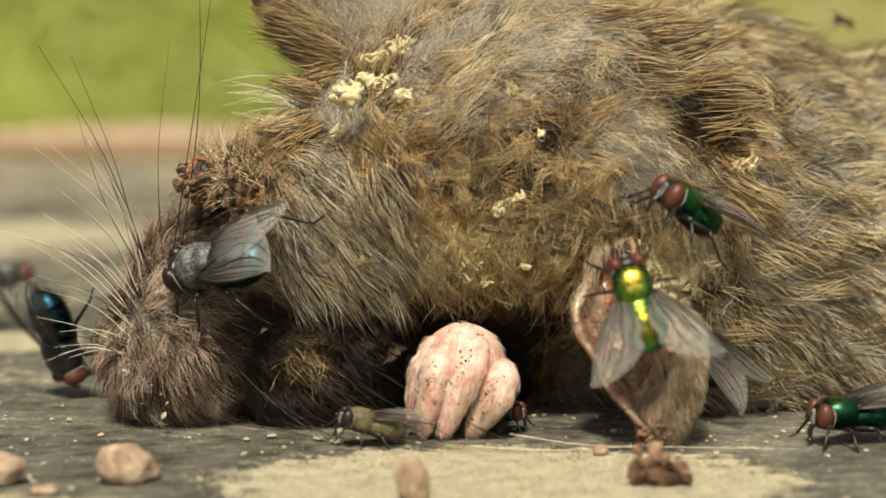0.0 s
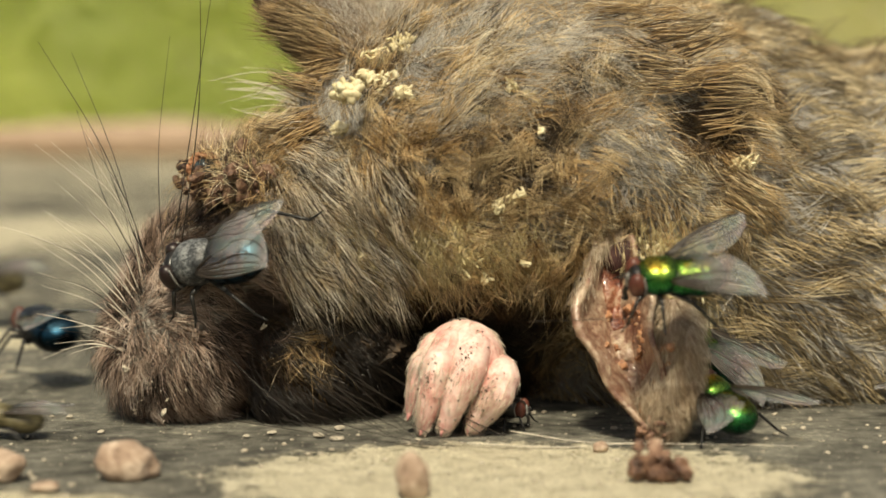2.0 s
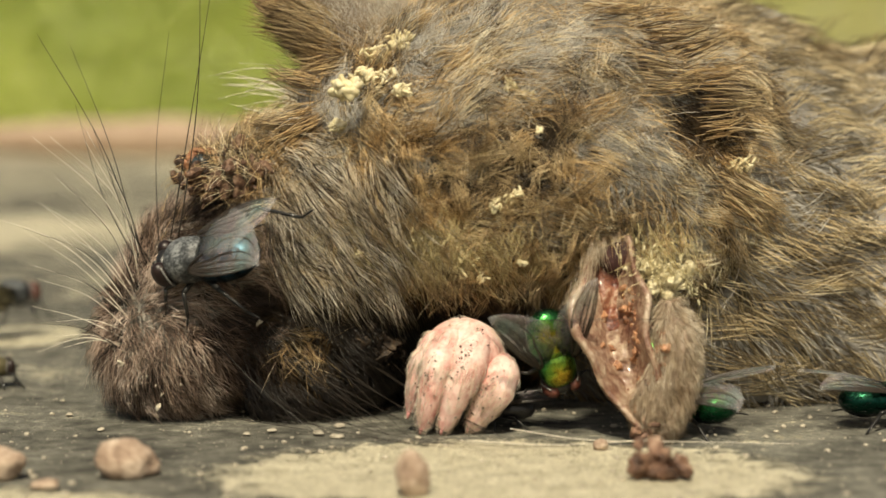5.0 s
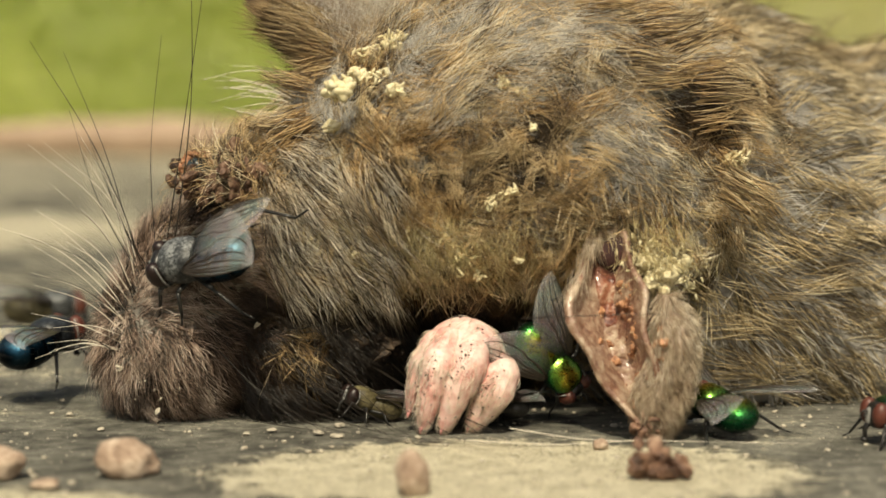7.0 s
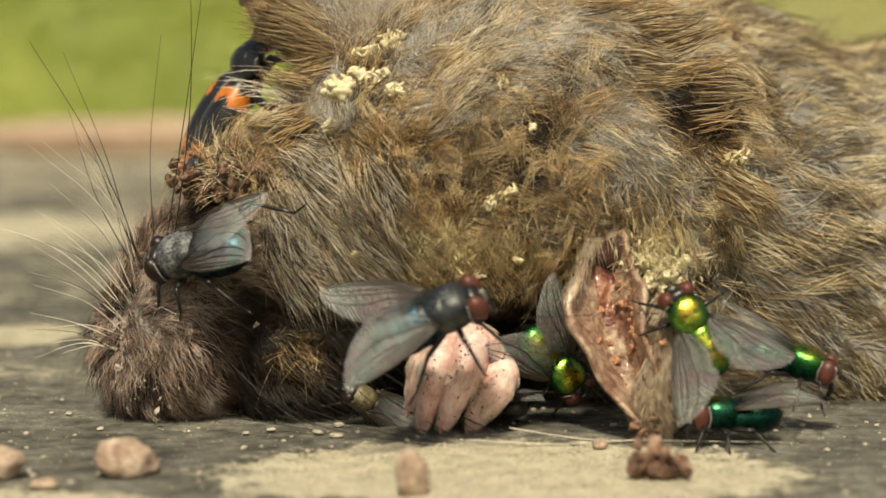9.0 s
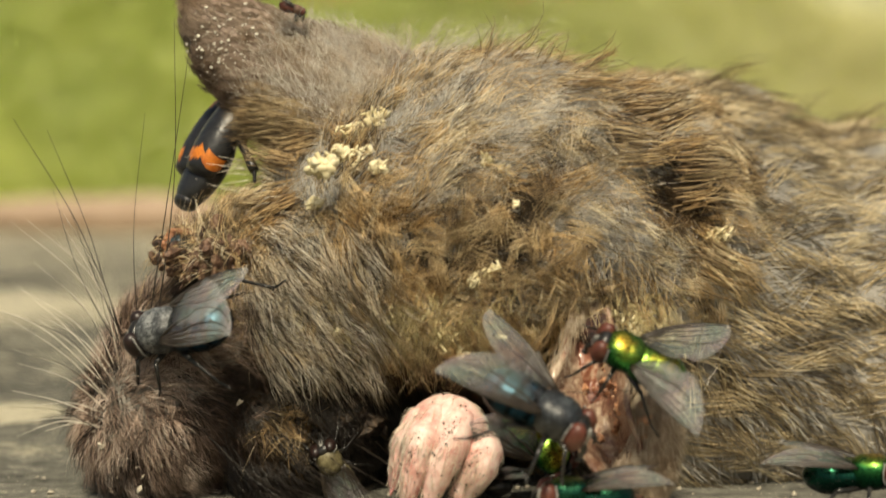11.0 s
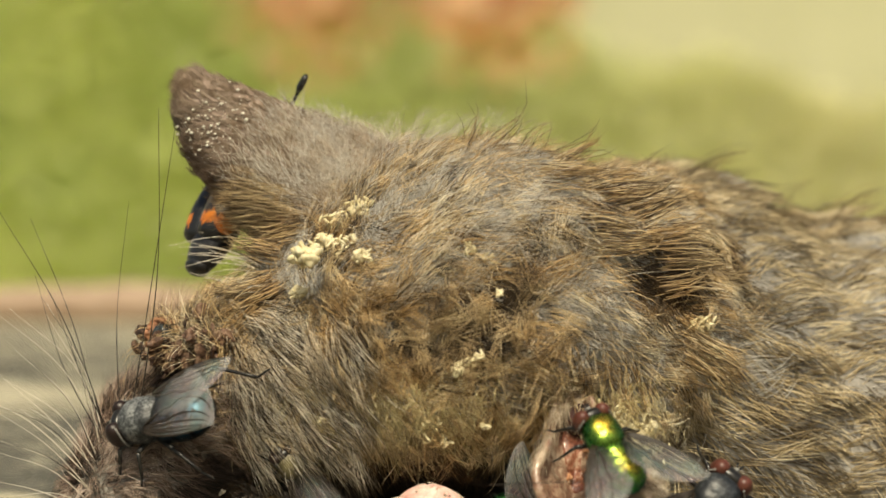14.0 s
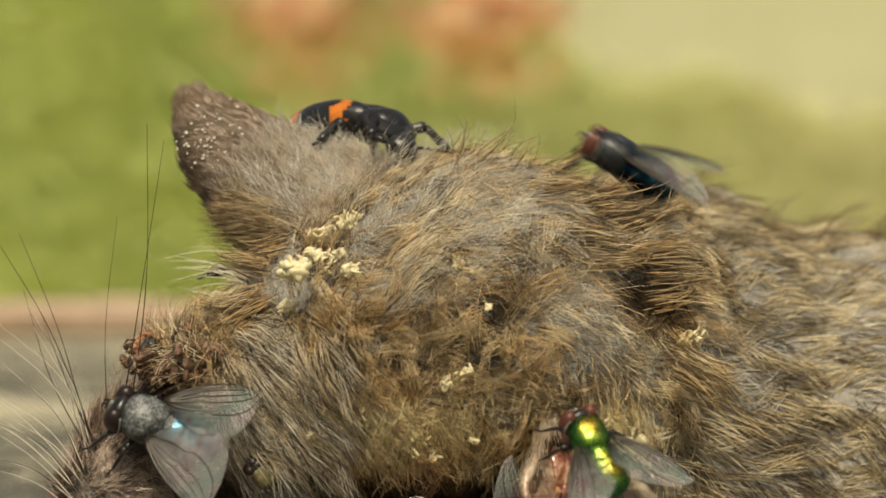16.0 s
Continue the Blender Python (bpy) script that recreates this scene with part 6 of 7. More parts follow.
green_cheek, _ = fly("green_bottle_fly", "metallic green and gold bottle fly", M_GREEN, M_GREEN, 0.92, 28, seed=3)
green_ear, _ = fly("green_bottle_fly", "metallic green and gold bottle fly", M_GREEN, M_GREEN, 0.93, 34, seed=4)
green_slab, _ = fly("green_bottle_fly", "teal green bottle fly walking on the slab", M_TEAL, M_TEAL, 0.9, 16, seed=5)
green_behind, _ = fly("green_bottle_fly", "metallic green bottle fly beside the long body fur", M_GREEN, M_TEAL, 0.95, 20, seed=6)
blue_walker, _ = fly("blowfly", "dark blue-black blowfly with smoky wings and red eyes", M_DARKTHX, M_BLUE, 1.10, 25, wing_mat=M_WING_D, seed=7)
small_brown, _ = fly("small_fly", "small dull brown fly on the slab", M_BROWNTHX, M_BROWNTHX, 0.66, 8, seed=8, eye=M_EYE_D)
small_dark, _ = fly("small_fly", "small dark fly with red eyes under the chin", M_LEG, M_LEG, 0.6, 10, seed=9)
ear_fly, _ = fly("small_fly", "tiny fly with a reddish body on the ear's rim", M_SCAB, M_EYE, 0.28, 8, seed=10)
green_left, _ = fly("dark_fly", "dark grey-brown fly standing far back on the slab", M_GREYTHX, M_BROWNTHX, 1.0, 20, wing_mat=M_WING_D, seed=11)
beetle_ob, beetle_shield, beetle_head = beetle()
beetle_mate = tagged(copy_thing(beetle_ob, pose(0, 0, 0)), "black burying beetle hidden behind the dead animal's brow")


def stance(place, ahead, up, lift):
    """The pose of an insect whose middle is at place (mm), heading ahead, its back turned to up."""
    f = Vector(ahead).normalized()
    s = Vector(up).cross(f).normalized()
    u = f.cross(s)
    m = Matrix((f, s, u)).transposed().to_4x4()
    return Matrix.Translation(Vector(place) * MM) @ m @ Matrix.Translation((0, 0, -lift * MM))


def motions():
    def roll(deg, dx, dz):
        px, pz = -3.0 * MM, -1.5 * MM
        return Matrix.Translation((px + dx * MM, 0, pz + dz * MM)) @ Matrix.Rotation(radians(deg), 4, "Y") @ Matrix.Translation((-px, 0, -pz))
    walk(head, [(t, roll(a, x, z)) for t, a, x, z in (
        (0.0, 0.25, 0.52, 0.0), (0.5, 0.13, 0.52, 0.0), (1.0, 0.1, 0.53, 0.0), (1.5, 0.12, 0.52, 0.0), (2.0, 0.32, 0.51, 0.0),
        (2.5, 1.07, 0.32, 0.0), (3.0, 1.42, 0.21, 0.0), (3.5, 3.15, -0.06, 0.19), (4.0, 2.2, 0.02, 0.0), (5.2, 0.9, 0.0, 0.0),
        (6.3, 0.0, 0.0, 0.0), (8.0, -0.05, 0.0, 0.0), (16.0, -0.05, 0.0, 0.0))])
    # the upright ear nods as the beetle climbs behind it
    ear0 = far_ear_ob.matrix_basis.copy()
    root = Matrix.Translation(ear0.to_translation())
    tip_axis = Vector((0.72, 0, 0.69))
    walk(far_ear_ob, [(t, root @ Matrix.Rotation(radians(b), 4, tip_axis) @ root.inverted() @ ear0 @ Matrix.Rotation(radians(a), 4, "Y")) for t, a, b in (
        (0.0, 7, 0), (8.2, 7, 0), (10.3, 4, 0), (11.0, -8, -6), (11.5, -9, -14), (12.0, -14, -25), (12.5, -7, -10), (13.0, 0, 0), (13.5, -12, -16), (14.0, -5, -9),
        (14.5, 0.5, -2), (15.0, -2, -9), (15.5, -3, -17), (16.0, -3, -17))])
    # the beetle bends its shield and head down into the fur
    def stoop(deg):
        px, pz = 3.6 * MM, 3.0 * MM
        return Matrix.Translation((px, 0, pz)) @ Matrix.Rotation(radians(deg), 4, "Y") @ Matrix.Translation((-px, 0, -pz))
    for piece in (beetle_shield, beetle_head):
        walk(piece, [(t, stoop(a)) for t, a in ((0.0, 0), (15.2, 0), (15.5, 22), (16.0, 42))])
    # the blowfly on the muzzle opens its wings at the end
    for w, s in zip(snout_wings, (1, -1)):
        m0 = Matrix.LocRotScale(w.location, w.rotation_euler, None)
        walk(w, [(t, m0 @ Matrix.Rotation(radians(-s * a), 4, "Z")) for t, a in ((0.0, 0), (15.4, 0), (16.0, 22))])
    walk(blue_on_snout, [(t, stance(*p, 3.08)) for t, *p in (
        (0.00, (-19.19, -0.50, 14.61), (-0.88, 0.44, -0.2), (0, -0.75, 0.66)),
        (1.50, (-19.53, -0.50, 14.59), (-0.88, 0.44, -0.2), (0, -0.75, 0.66)),
        (2.50, (-19.33, -0.50, 14.90), (-0.88, 0.44, -0.2), (0, -0.75, 0.66)),
        (3.50, (-19.18, -0.50, 15.55), (-0.88, 0.44, -0.2), (0, -0.75, 0.66)),
        (4.00, (-19.42, -0.50, 15.07), (-0.88, 0.44, -0.2), (0, -0.75, 0.66)),
        (6.30, (-20.62, -0.50, 14.58), (-0.88, 0.44, -0.2), (0, -0.75, 0.66)),
        (8.20, (-20.59, -0.50, 14.81), (-0.88, 0.44, -0.2), (0, -0.75, 0.66)),
        (10.50, (-21.00, -0.50, 15.19), (-0.88, 0.44, -0.2), (0, -0.75, 0.66)),
        (15.20, (-21.00, -0.50, 15.19), (-0.88, 0.44, -0.2), (0, -0.75, 0.66)),
        (16.00, (-19.99, -0.50, 15.71), (-0.90, 0.05, 0.38), (0, -0.8, 0.6)),
    )])
    walk(green_cheek, [(t, stance(*p, 2.48)) for t, *p in (
        (0.00, (20.10, -4.00, 19.84), (-0.62, -0.62, 0.40), (0.35, -0.2, 0.9)),
        (0.40, (19.92, -6.00, 15.83), (-0.9, -0.3, 0.1), (0.1, -0.3, 0.95)),
        (0.90, (18.79, -10.00, 14.58), (-1, -0.05, -0.08), (0, -0.62, 0.78)),
        (2.00, (18.34, -10.00, 14.45), (-1, -0.05, -0.08), (0, -0.62, 0.78)),
        (2.50, (17.90, -10.00, 13.97), (-0.93, -0.1, -0.25), (0, -0.62, 0.78)),
        (3.00, (16.55, -10.00, 13.24), (-0.95, -0.1, -0.15), (0, -0.62, 0.78)),
        (3.50, (13.61, -10.00, 13.09), (-1, -0.1, -0.03), (0, -0.62, 0.78)),
        (4.00, (10.42, -7.00, 9.33), (-0.85, 0.1, -0.5), (0, -0.62, 0.78)),
        (4.25, (9.38, -5.00, 8.81), (-0.5, 0.2, -0.85), (-0.3, -0.8, 0.4)),
        (5.20, (9.32, -2.00, 6.64), (0.3, 0.4, -0.85), (0.2, -0.9, 0.1)),
        (6.30, (9.27, 1.50, 5.62), (0.6, 0.2, -0.75), (0.2, -0.9, 0.2)),
        (8.20, (9.61, 1.50, 5.37), (0.62, 0.2, -0.72), (0.2, -0.9, 0.2)),
        (10.30, (9.75, 1.50, 5.23), (0.62, 0.2, -0.72), (0.2, -0.9, 0.2)),
        (16.00, (9.76, 1.50, 5.13), (0.62, 0.2, -0.72), (0.2, -0.9, 0.2)),
    )])
    walk(green_ear, [(t, stance(*p, 2.51)) for t, *p in (
        (0.00, (15.60, -8.40, 12.6), (-0.25, 0.3, 0.92), (0, -0.95, 0.25)),
        (0.25, (17.96, -10.00, 8.28), (-0.05, 0.3, 0.95), (0, -0.95, 0.25)),
        (0.50, (19.64, -9.50, 5.41), (0, 0.3, 0.95), (0, -0.95, 0.25)),
        (1.50, (19.27, -9.50, 5.18), (0.15, 0.3, 0.94), (0, -0.95, 0.25)),
        (1.80, (21.22, -6.00, 3.95), (-0.2, 0.6, 0.75), (0, -0.7, 0.7)),
        (2.00, (22.98, -4.00, 3.26), (-0.45, 0.8, 0.3), (0, -0.3, 0.95)),
        (3.00, (24.35, -3.00, 3.44), (-0.5, 0.8, 0.2), (0, -0.3, 0.95)),
        (3.50, (22.33, -3.00, 2.46), (-0.85, 0.45, 0), (0, -0.25, 0.97)),
        (4.00, (20.68, -1.00, 2.46), (-0.9, 0.4, 0), (0, -0.2, 0.97)),
        (6.30, (21.04, -2.00, 2.46), (-0.7, 0.6, 0), (0, -0.25, 0.97)),
        (7.00, (23.04, -3.00, 2.41), (-0.5, 0.8, 0.1), (0, -0.3, 0.95)),
        (7.50, (24.07, -3.00, 3.14), (-0.45, 0.85, 0.1), (0, -0.3, 0.95)),
        (8.20, (23.11, -4.00, 6.19), (-0.1, 0.3, 0.95), (0.3, -0.9, 0.2)),
        (9.20, (19.98, -8.00, 10.33), (-0.6, 0.2, 0.7), (0, -0.9, 0.3)),
        (10.30, (16.28, -9.50, 13.64), (-0.95, -0.05, 0.12), (0, -0.62, 0.78)),
        (10.50, (16.00, -9.50, 13.78), (-0.95, -0.05, 0.12), (0, -0.62, 0.78)),
        (11.00, (16.82, -9.50, 13.73), (-0.88, 0, 0.4), (0, -0.75, 0.65)),
        (11.50, (16.17, -9.00, 15.14), (-0.9, 0, 0.3), (0, -0.75, 0.65)),
        (12.00, (16.64, -9.00, 14.13), (-0.75, 0, 0.55), (0.1, -0.8, 0.5)),
        (12.50, (16.33, -9.00, 13.45), (-0.85, 0, 0.45), (0.1, -0.8, 0.5)),
        (13.00, (16.42, -8.00, 13.93), (-0.7, 0.35, 0.6), (0.1, -0.8, 0.5)),
        (13.50, (16.10, -7.50, 13.87), (-0.52, 0.45, 0.72), (0.1, -0.8, 0.5)),
        (14.50, (16.20, -7.00, 13.21), (-0.42, 0.5, 0.75), (0.1, -0.8, 0.55)),
        (16.00, (15.91, -7.00, 14.46), (-0.4, 0.5, 0.76), (0.1, -0.8, 0.55)),
    )])
    walk(green_slab, [(t, stance(*p, 2.43)) for t, *p in (
        (0.00, (33.98, -4.00, 2.43), (-1, -0.35, 0), (0, -0.12, 0.99)),
        (0.60, (33.75, -4.00, 2.43), (-1, -0.3, 0), (0, -0.12, 0.99)),
        (1.00, (33.41, 3.00, 2.43), (0.2, 0.9, 0.1), (0, -0.12, 0.99)),
        (1.40, (43.61, 8.00, 2.43), (0.9, 0.4, 0.2), (0, -0.12, 0.99)),
        (3.30, (46.14, 8.00, 2.43), (-0.3, 0.9, 0), (0, -0.12, 0.99)),
        (3.80, (33.66, 3.00, 2.43), (0.6, 0.3, 0), (0, -0.12, 0.99)),
        (4.00, (31.10, 3.00, 2.43), (1, -0.1, 0), (0, -0.12, 0.99)),
        (4.20, (31.45, 3.00, 2.43), (1, -0.12, 0), (0, -0.12, 0.99)),
        (5.30, (39.37, 0.00, 2.43), (0.8, 0.5, 0), (0, -0.12, 0.99)),
        (6.00, (38.70, -3.00, 2.43), (-0.6, 0.5, 0), (0, -0.12, 0.99)),
        (6.30, (35.86, -3.00, 2.43), (-0.9, -0.4, 0), (0, -0.12, 0.99)),
        (6.50, (38.26, -5.00, 2.43), (-0.9, -0.4, 0), (0, -0.12, 0.99)),
        (7.00, (38.05, -6.00, 2.43), (-1, -0.4, 0), (0, -0.12, 0.99)),
        (7.50, (32.68, -6.00, 2.43), (-1, -0.35, 0), (0, -0.12, 0.99)),
        (8.00, (29.11, -6.00, 2.43), (-1, -0.3, 0), (0, -0.12, 0.99)),
        (8.20, (27.34, -6.00, 2.43), (-1, -0.25, 0), (0, -0.12, 0.99)),
        (9.30, (22.89, -8.00, 2.43), (-1, -0.2, 0), (0, -0.12, 0.99)),
        (10.30, (18.61, -10.00, 2.43), (-1, -0.2, 0), (0, -0.12, 0.99)),
        (10.50, (17.57, -10.00, 2.43), (-1, -0.2, 0), (0, -0.12, 0.99)),
        (11.00, (12.63, -9.00, 2.53), (-1, -0.1, 0), (0, -0.12, 0.99)),
        (12.00, (11.72, -9.00, 2.43), (-1, 0, 0), (0, -0.12, 0.99)),
        (16.00, (11.72, -9.00, 2.43), (-1, 0, 0), (0, -0.12, 0.99)),
    )])
    walk(green_behind, [(t, stance(*p, 2.56)) for t, *p in (
        (0.00, (21.93, 6.50, 6.92), (-0.6, 0.1, 0.75), (0.6, -0.5, 0.5)),
        (0.50, (22.08, 6.50, 6.84), (-0.6, 0.1, 0.75), (0.6, -0.5, 0.5)),
        (1.50, (22.92, 6.50, 6.44), (-0.75, 0.1, 0.6), (0.5, -0.5, 0.6)),
        (2.50, (22.00, 7.00, 6.30), (-0.75, 0.1, 0.6), (0.5, -0.5, 0.6)),
        (4.00, (20.36, 7.50, 4.35), (-0.7, 0.1, 0.7), (0.5, -0.5, 0.6)),
        (6.30, (19.12, 7.50, 5.03), (-0.5, 0.1, 0.85), (0.5, -0.5, 0.6)),
        (8.20, (20.34, 7.50, 6.03), (-0.2, 0.1, 0.95), (0.5, -0.5, 0.3)),
        (9.00, (29.30, -2.00, 6.16), (0.9, -0.2, -0.3), (0.2, -0.2, 0.9)),
        (10.00, (32.08, -4.00, 2.90), (0.95, -0.3, 0), (0, -0.12, 0.99)),
        (10.30, (32.22, -4.00, 2.95), (0.95, -0.3, 0.05), (0, -0.12, 0.99)),
        (10.50, (32.54, -4.00, 3.42), (0.9, -0.35, 0.05), (0, -0.12, 0.99)),
        (11.00, (35.63, -5.00, 3.55), (0.9, -0.35, 0.05), (0, -0.12, 0.99)),
        (12.50, (39.14, -5.00, 3.55), (0.9, 0.3, 0), (0, -0.12, 0.99)),
        (16.00, (40.55, -5.00, 3.55), (0.9, 0.3, 0), (0, -0.12, 0.99)),
    )])
    walk(blue_walker, [(t, stance(*p, 2.97)) for t, *p in (
        (0.00, (-35.97, 18.00, 5.74), (0.3, 0.25, -0.9), (-0.75, -0.6, -0.1)),
        (0.30, (-35.70, 21.00, 6.09), (0.5, 0.5, -0.5), (-0.4, -0.5, 0.7)),
        (0.60, (-34.10, 24.00, 3.42), (0.8, 0.6, 0), (-0.1, -0.3, 0.9)),
        (0.90, (-35.64, 22.00, 4.22), (0.85, 0.5, 0), (-0.2, -0.2, 0.95)),
        (1.50, (-35.63, 22.00, 5.05), (0.85, 0.5, 0.05), (-0.2, -0.2, 0.95)),
        (1.80, (-35.72, 24.00, 4.73), (-0.3, 0.9, 0.1), (0, -0.12, 0.99)),
        (2.10, (-40.34, 24.00, 5.97), (-0.6, 0.8, 0.05), (0, -0.12, 0.99)),
        (2.50, (-43.72, 22.00, 5.94), (-0.9, 0.3, 0), (0, -0.12, 0.99)),
        (3.50, (-53.74, 20.00, 5.06), (-0.6, 0.6, 0), (0, -0.12, 0.99)),
        (5.50, (-50.07, 18.00, 3.11), (0.9, 0.2, 0), (0, -0.12, 0.99)),
        (6.30, (-37.06, 14.00, 5.28), (0.50, 0.84, 0.14), (-0.1, -0.2, 0.95)),
        (6.60, (-36.81, 14.00, 4.49), (0.50, 0.84, 0.14), (-0.1, -0.2, 0.95)),
        (7.00, (-36.79, 14.00, 5.52), (0.50, 0.84, 0.14), (-0.1, -0.2, 0.95)),
        (7.30, (-36.86, 8.00, 7.90), (0.93, -0.3, 0.08), (-0.1, -0.35, 0.9)),
        (7.50, (-27.42, -4.00, 8.59), (0.9, -0.3, 0.1), (-0.1, -0.4, 0.9)),
        (7.80, (-12.89, -7.00, 5.03), (0.97, 0, -0.02), (-0.05, -0.35, 0.93)),
        (8.00, (-7.51, -8.00, 5.74), (0.93, 0, 0.3), (-0.3, -0.5, 0.8)),
        (8.20, (-6.55, -9.00, 7.66), (0.75, -0.05, 0.6), (-0.4, -0.75, 0.4)),
        (9.20, (0.72, -11.00, 11.19), (0.9, -0.05, 0.3), (-0.2, -0.7, 0.65)),
        (10.30, (6.24, -11.50, 11.35), (0.97, 0, 0.12), (0, -0.75, 0.66)),
        (10.50, (8.88, -11.50, 11.26), (0.98, -0.05, 0), (0, -0.75, 0.66)),
        (11.00, (9.02, -11.50, 9.90), (0.8, -0.2, -0.45), (0.3, -0.5, 0.75)),
        (11.50, (9.02, -11.50, 11.44), (0.97, 0, 0.05), (0, -0.75, 0.66)),
        (12.00, (12.40, -11.50, 8.45), (0.95, 0, 0.2), (0, -0.75, 0.66)),
        (12.50, (15.50, -12.00, 8.39), (0.9, 0, 0.3), (0, -0.75, 0.66)),
        (13.30, (19.77, -10.00, 8.31), (0.8, 0.3, 0.4), (0, -0.75, 0.66)),
        (14.00, (24.4, -4.50, 7.9), (0.6, 0.3, 0.7), (0.2, -0.8, 0.5)),
        (14.20, (25.77, -3.00, 9.42), (0.4, 0.2, 0.9), (0.5, -0.75, 0.1)),
        (14.50, (27.80, 1.00, 13.00), (0.05, 0.1, 1), (0.6, -0.75, 0)),
        (14.80, (29.48, 2.00, 15.08), (0.1, 0.1, 1), (0.7, -0.7, 0)),
        (15.00, (31.47, 3.00, 18.88), (0.12, 0.1, 1), (0.88, -0.42, 0)),
        (15.20, (30.91, 3.00, 17.66), (0.1, 0.1, 1), (0.9, -0.38, 0)),
        (15.40, (30.78, 4.00, 21.25), (-0.12, 0.2, 0.95), (0.88, -0.4, 0.1)),
        (15.60, (30.65, 6.00, 25.80), (-0.28, 0.2, 0.9), (0.75, -0.55, 0.2)),
        (15.80, (28.22, 9.00, 31.16), (-0.5, 0.3, 0.8), (0.6, -0.6, 0.4)),
        (16.00, (20.59, 12.00, 38.17), (-0.8, 0.1, 0.45), (0.4, -0.45, 0.8)),
    )])
    walk(small_brown, [(t, stance(*p, 1.78)) for t, *p in (
        (0.00, (-6.05, -5.00, 1.89), (-0.92, -0.25, 0.22), (0, -0.12, 0.99)),
        (0.30, (-8.06, -5.00, 2.08), (-0.92, -0.25, 0.2), (0, -0.12, 0.99)),
        (0.60, (-8.39, -5.00, 2.14), (-0.92, -0.25, 0.2), (0, -0.12, 0.99)),
        (0.90, (-9.93, -5.00, 2.09), (-0.95, -0.2, 0.15), (0, -0.12, 0.99)),
        (1.20, (-21.91, -6.00, 1.78), (-0.95, -0.2, 0.1), (0, -0.12, 0.99)),
        (1.50, (-28.85, -4.00, 1.87), (-0.92, -0.2, 0.12), (0, -0.12, 0.99)),
        (1.80, (-29.98, -4.00, 1.94), (-0.92, -0.2, 0.12), (0, -0.12, 0.99)),
        (2.10, (-40.01, -3.00, 1.78), (-0.95, 0.1, 0.1), (0, -0.12, 0.99)),
        (3.50, (-52.66, 10.00, 1.78), (0.2, 0.9, 0), (0, -0.12, 0.99)),
        (5.30, (-37.08, 22.00, 1.78), (0.9, 0.3, 0), (0, -0.12, 0.99)),
        (5.90, (-14.01, 4.00, 1.78), (0.9, 0.1, 0), (0, -0.12, 0.99)),
        (6.30, (-6.28, 3.00, 1.78), (-0.8, -0.4, 0.3), (0, -0.12, 0.99)),
        (8.00, (-6.33, 3.00, 1.78), (-0.8, -0.4, 0.3), (0, -0.12, 0.99)),
        (9.50, (-7.02, 2.00, 2.00), (-0.6, -0.3, 0.7), (-0.3, -0.8, 0.4)),
        (11.00, (-8.04, 3.00, 2.91), (-0.4, -0.3, 0.85), (-0.2, -0.9, 0.3)),
        (12.50, (-7.64, 2.00, 7.60), (-0.3, -0.3, 0.9), (-0.1, -0.9, 0.3)),
        (14.50, (-10.51, 2.6, 10.70), (-0.6, -0.3, 0.75), (-0.1, -0.9, 0.3)),
        (16.00, (-10.99, 2.6, 10.80), (-0.6, -0.3, 0.75), (-0.1, -0.9, 0.3)),
    )])
    walk(small_dark, [(t, stance(*p, 1.62)) for t, *p in (
        (0.00, (4.68, 2.00, 1.62), (0.9, -0.3, 0), (0, -0.12, 0.99)),
        (3.00, (5.66, 2.00, 1.62), (0.9, -0.3, 0), (0, -0.12, 0.99)),
        (3.50, (9.64, -1.00, 1.62), (-0.9, -0.4, 0), (0, -0.12, 0.99)),
        (4.20, (7.05, 0.00, 1.62), (-0.9, -0.4, 0), (0, -0.12, 0.99)),
        (6.00, (4.68, 2.00, 1.62), (-0.9, 0.3, 0), (0, -0.12, 0.99)),
        (16.00, (4.68, 2.00, 1.62), (-0.9, 0.3, 0), (0, -0.12, 0.99)),
    )])
    walk(ear_fly, [(t, stance(*p, 0.76)) for t, *p in (
        (0.00, (45.1, 60.00, 35.8), (0.8, 0, -0.3), (0.3, -0.2, 0.95)),
        (0.50, (48.5, 60.00, 36.5), (0.8, 0, -0.3), (0.3, -0.2, 0.95)),
        (1.00, (56.0, 62.00, 39.4), (0.8, 0, 0.2), (0.3, -0.2, 0.95)),
        (4.00, (41.02, 40.00, 65.66), (-0.8, 0, 0.2), (0.3, -0.2, 0.95)),
        (9.50, (-4.39, 20.00, 52.39), (-0.8, 0, -0.2), (0.3, -0.2, 0.95)),
        (11.00, (-11.85, 11.50, 42.74), (0.92, 0, -0.35), (0.3, -0.2, 0.95)),
        (12.00, (-12.41, 11.50, 42.24), (0.95, 0, -0.25), (0.3, -0.2, 0.95)),
        (12.50, (-11.60, 11.50, 42.79), (0.95, 0, -0.3), (0.3, -0.2, 0.95)),
        (13.00, (-10.49, 11.50, 43.38), (0.95, 0, -0.3), (0.3, -0.2, 0.95)),
        (13.20, (-9.34, 14.00, 47.79), (0.9, 0.2, 0.3), (0, -0.12, 0.99)),
        (13.60, (6.64, 40.00, 66.78), (0.9, 0.3, 0.3), (0, -0.12, 0.99)),
        (16.00, (44.71, 60.00, 74.81), (0.9, 0.3, 0.3), (0, -0.12, 0.99)),
    )])
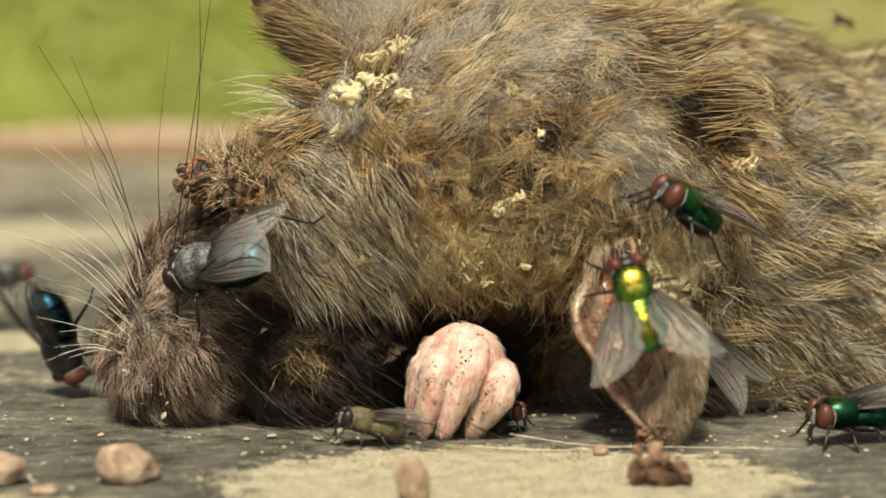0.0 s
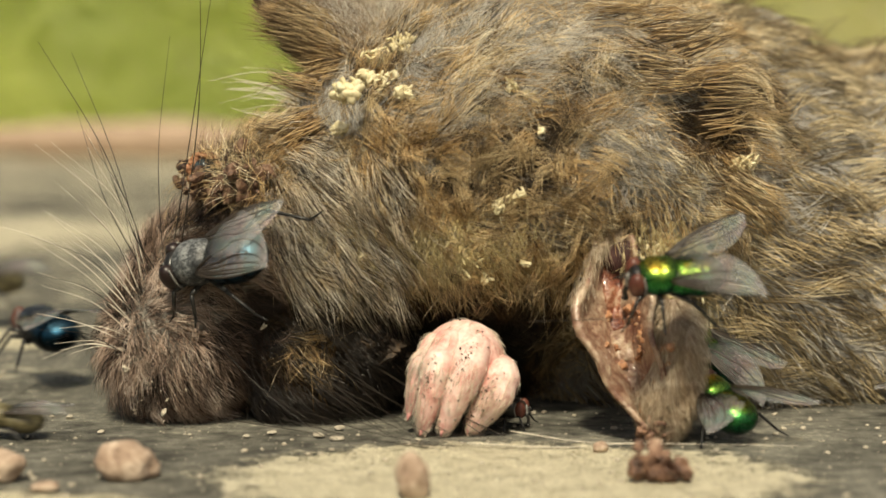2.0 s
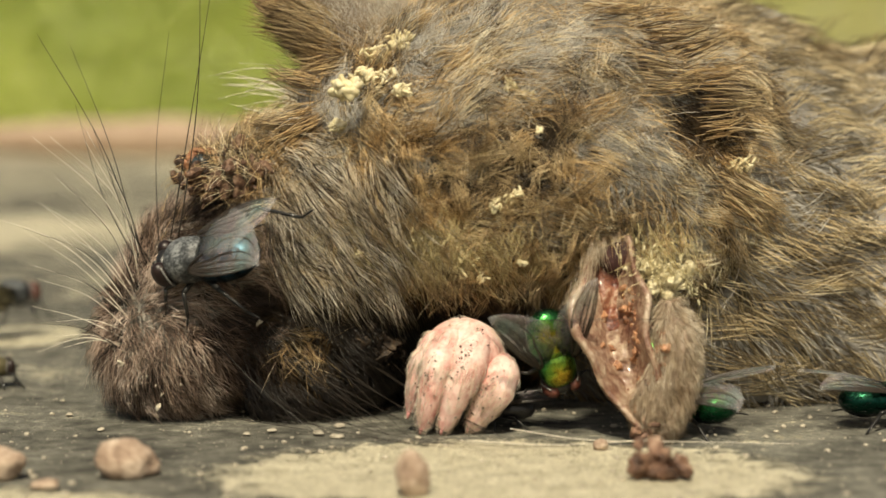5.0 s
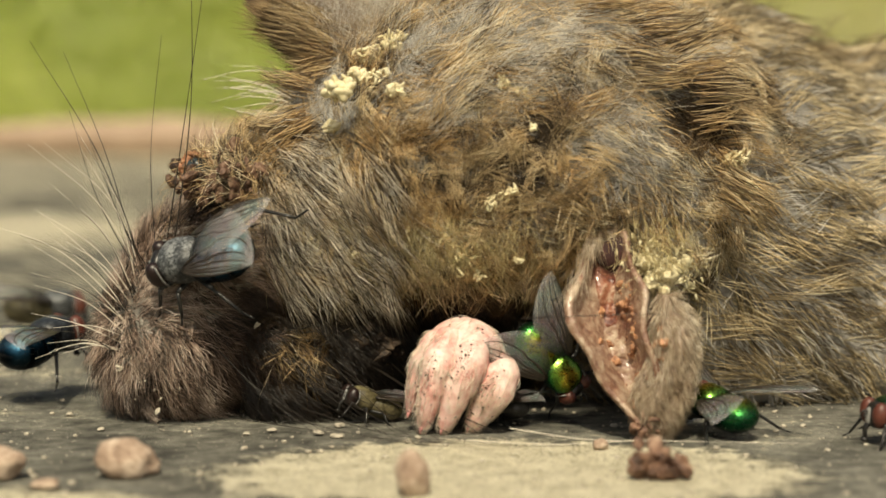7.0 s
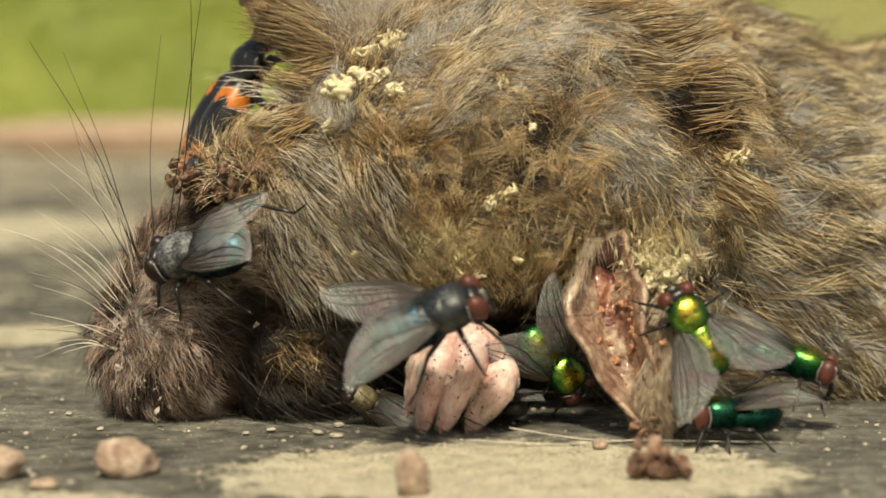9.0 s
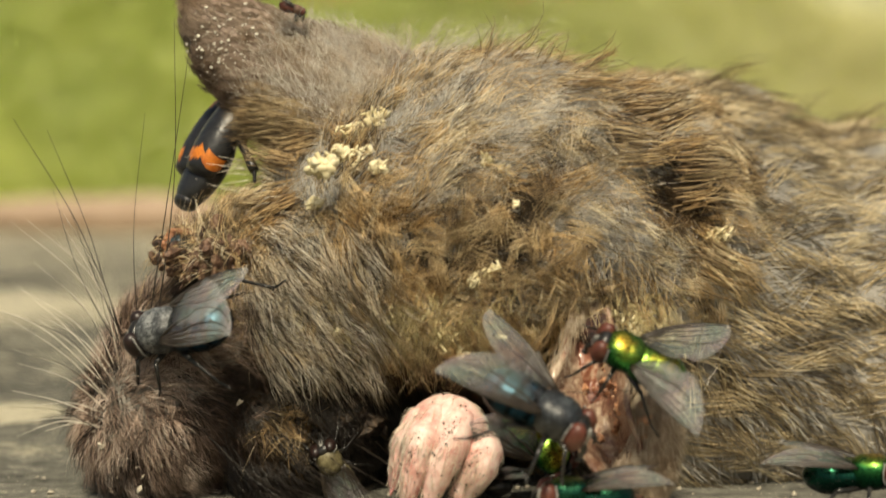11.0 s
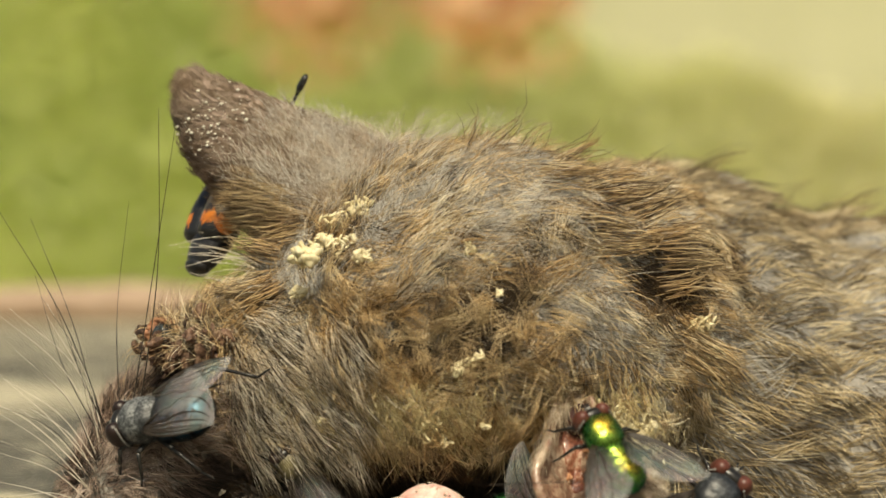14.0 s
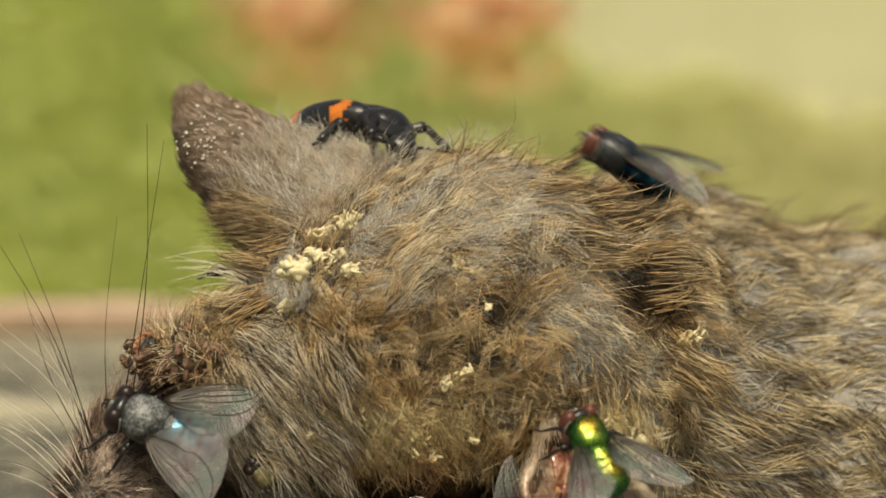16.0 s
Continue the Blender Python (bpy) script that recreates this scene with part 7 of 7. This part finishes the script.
    walk(green_left, [(t, stance(*p, 2.70)) for t, *p in (
        (0.00, (-52.00, 66.00, 6.30), (0.9, 0.3, 0.05), (0, -0.12, 0.99)),
        (0.90, (-50.35, 66.00, 6.12), (-0.9, -0.3, 0.05), (0, -0.12, 0.99)),
        (1.50, (-52.01, 66.00, 5.87), (-0.9, -0.3, 0.05), (0, -0.12, 0.99)),
        (2.50, (-54.33, 66.00, 5.24), (-0.9, -0.3, 0), (0, -0.12, 0.99)),
        (3.50, (-54.00, 66.00, 5.34), (-0.5, 0.7, 0), (0, -0.12, 0.99)),
        (6.30, (-43.85, 46.00, 4.15), (0.9, 0.3, 0), (0, -0.12, 0.99)),
        (7.50, (-42.02, 46.00, 4.84), (0.9, 0.3, 0), (0, -0.12, 0.99)),
        (8.20, (-44.74, 46.00, 3.58), (-0.6, 0.6, 0), (0, -0.12, 0.99)),
        (9.20, (-57.14, 46.00, 3.62), (-0.9, 0.3, 0), (0, -0.12, 0.99)),
        (16.00, (-65.67, 46.00, 3.64), (-0.9, 0.3, 0), (0, -0.12, 0.99)),
    )])
    walk(beetle_mate, [(t, stance(*p, 2.90)) for t, *p in (
        (0.00, (-3.5, 45.00, 12.0), (0.2, 0.2, 0.95), (0.2, 0.95, -0.2)),
        (13.40, (-4.0, 40.00, 22.0), (0.2, 0.2, 0.95), (0.2, 0.95, -0.2)),
        (14.60, (-10.0, 25.50, 29.5), (0.30, 0.25, 0.92), (0.2, 0.95, -0.3)),
        (15.40, (-10.6, 25.50, 28.6), (0.36, 0.25, 0.90), (0.2, 0.95, -0.3)),
        (16.00, (-10.4, 25.50, 28.2), (0.42, 0.25, 0.88), (0.2, 0.95, -0.3)),
    )])
    walk(beetle_ob, [(t, stance(*p, 2.90)) for t, *p in (
        (0.00, (-13.91, 52.00, 7.85), (-0.9, -0.2, 0.05), (0, -0.12, 0.99)),
        (6.50, (-15.02, 50.00, 8.07), (-0.9, -0.3, 0.05), (0, -0.12, 0.99)),
        (7.40, (-16.49, 38.00, 16.41), (-0.4, -0.3, 0.85), (-0.8, 0.2, 0.3)),
        (8.00, (-18.24, 27.00, 22.66), (0.05, -0.3, 0.9), (-0.82, -0.36, 0.45)),
        (9.40, (-20.12, 18.00, 26.63), (0.5, 0.1, 0.82), (-0.82, -0.36, 0.45)),
        (10.30, (-20.00, 17.00, 28.74), (0.55, 0.12, 0.8), (-0.82, -0.36, 0.45)),
        (10.50, (-19.36, 17.00, 30.30), (0.55, 0.12, 0.8), (-0.82, -0.36, 0.45)),
        (11.00, (-18.09, 17.00, 32.22), (0.5, 0.3, 0.8), (-0.82, -0.36, 0.45)),
        (11.50, (-16.42, 17.00, 33.15), (0.42, 0.48, 0.77), (-0.82, -0.36, 0.45)),
        (12.50, (-15.80, 17.00, 32.94), (0.4, 0.5, 0.75), (-0.82, -0.36, 0.45)),
        (13.00, (-15.78, 17.00, 35.52), (0.5, 0.25, 0.83), (-0.82, -0.36, 0.45)),
        (13.50, (-16.40, 18.00, 33.05), (0.4, 0.5, 0.75), (-0.82, -0.36, 0.45)),
        (14.20, (-15.88, 18.60, 35.42), (0.5, 0.25, 0.83), (-0.82, -0.36, 0.45)),
        (14.50, (-15.14, 18.60, 37.48), (0.6, 0.1, 0.78), (-0.75, 0.25, 0.55)),
        (14.75, (-13.67, 18.60, 40.16), (0.75, 0, 0.62), (-0.4, -0.25, 0.85)),
        (15.00, (-11.2, 20.5, 43.0), (0.55, -0.82, 0), (0.1, 0.1, 0.97)),
        (15.30, (-8.9, 20.8, 43.5), (0.52, -0.84, -0.06), (0.1, -0.15, 0.95)),
        (15.50, (-8.4, 21.0, 43.2), (0.52, -0.84, 0.02), (0.1, -0.15, 0.95)),
        (16.00, (-4.3, 19.4, 41.9), (0.68, -0.68, 0.1), (0.22, -0.1, 0.96)),
    )])


motions()
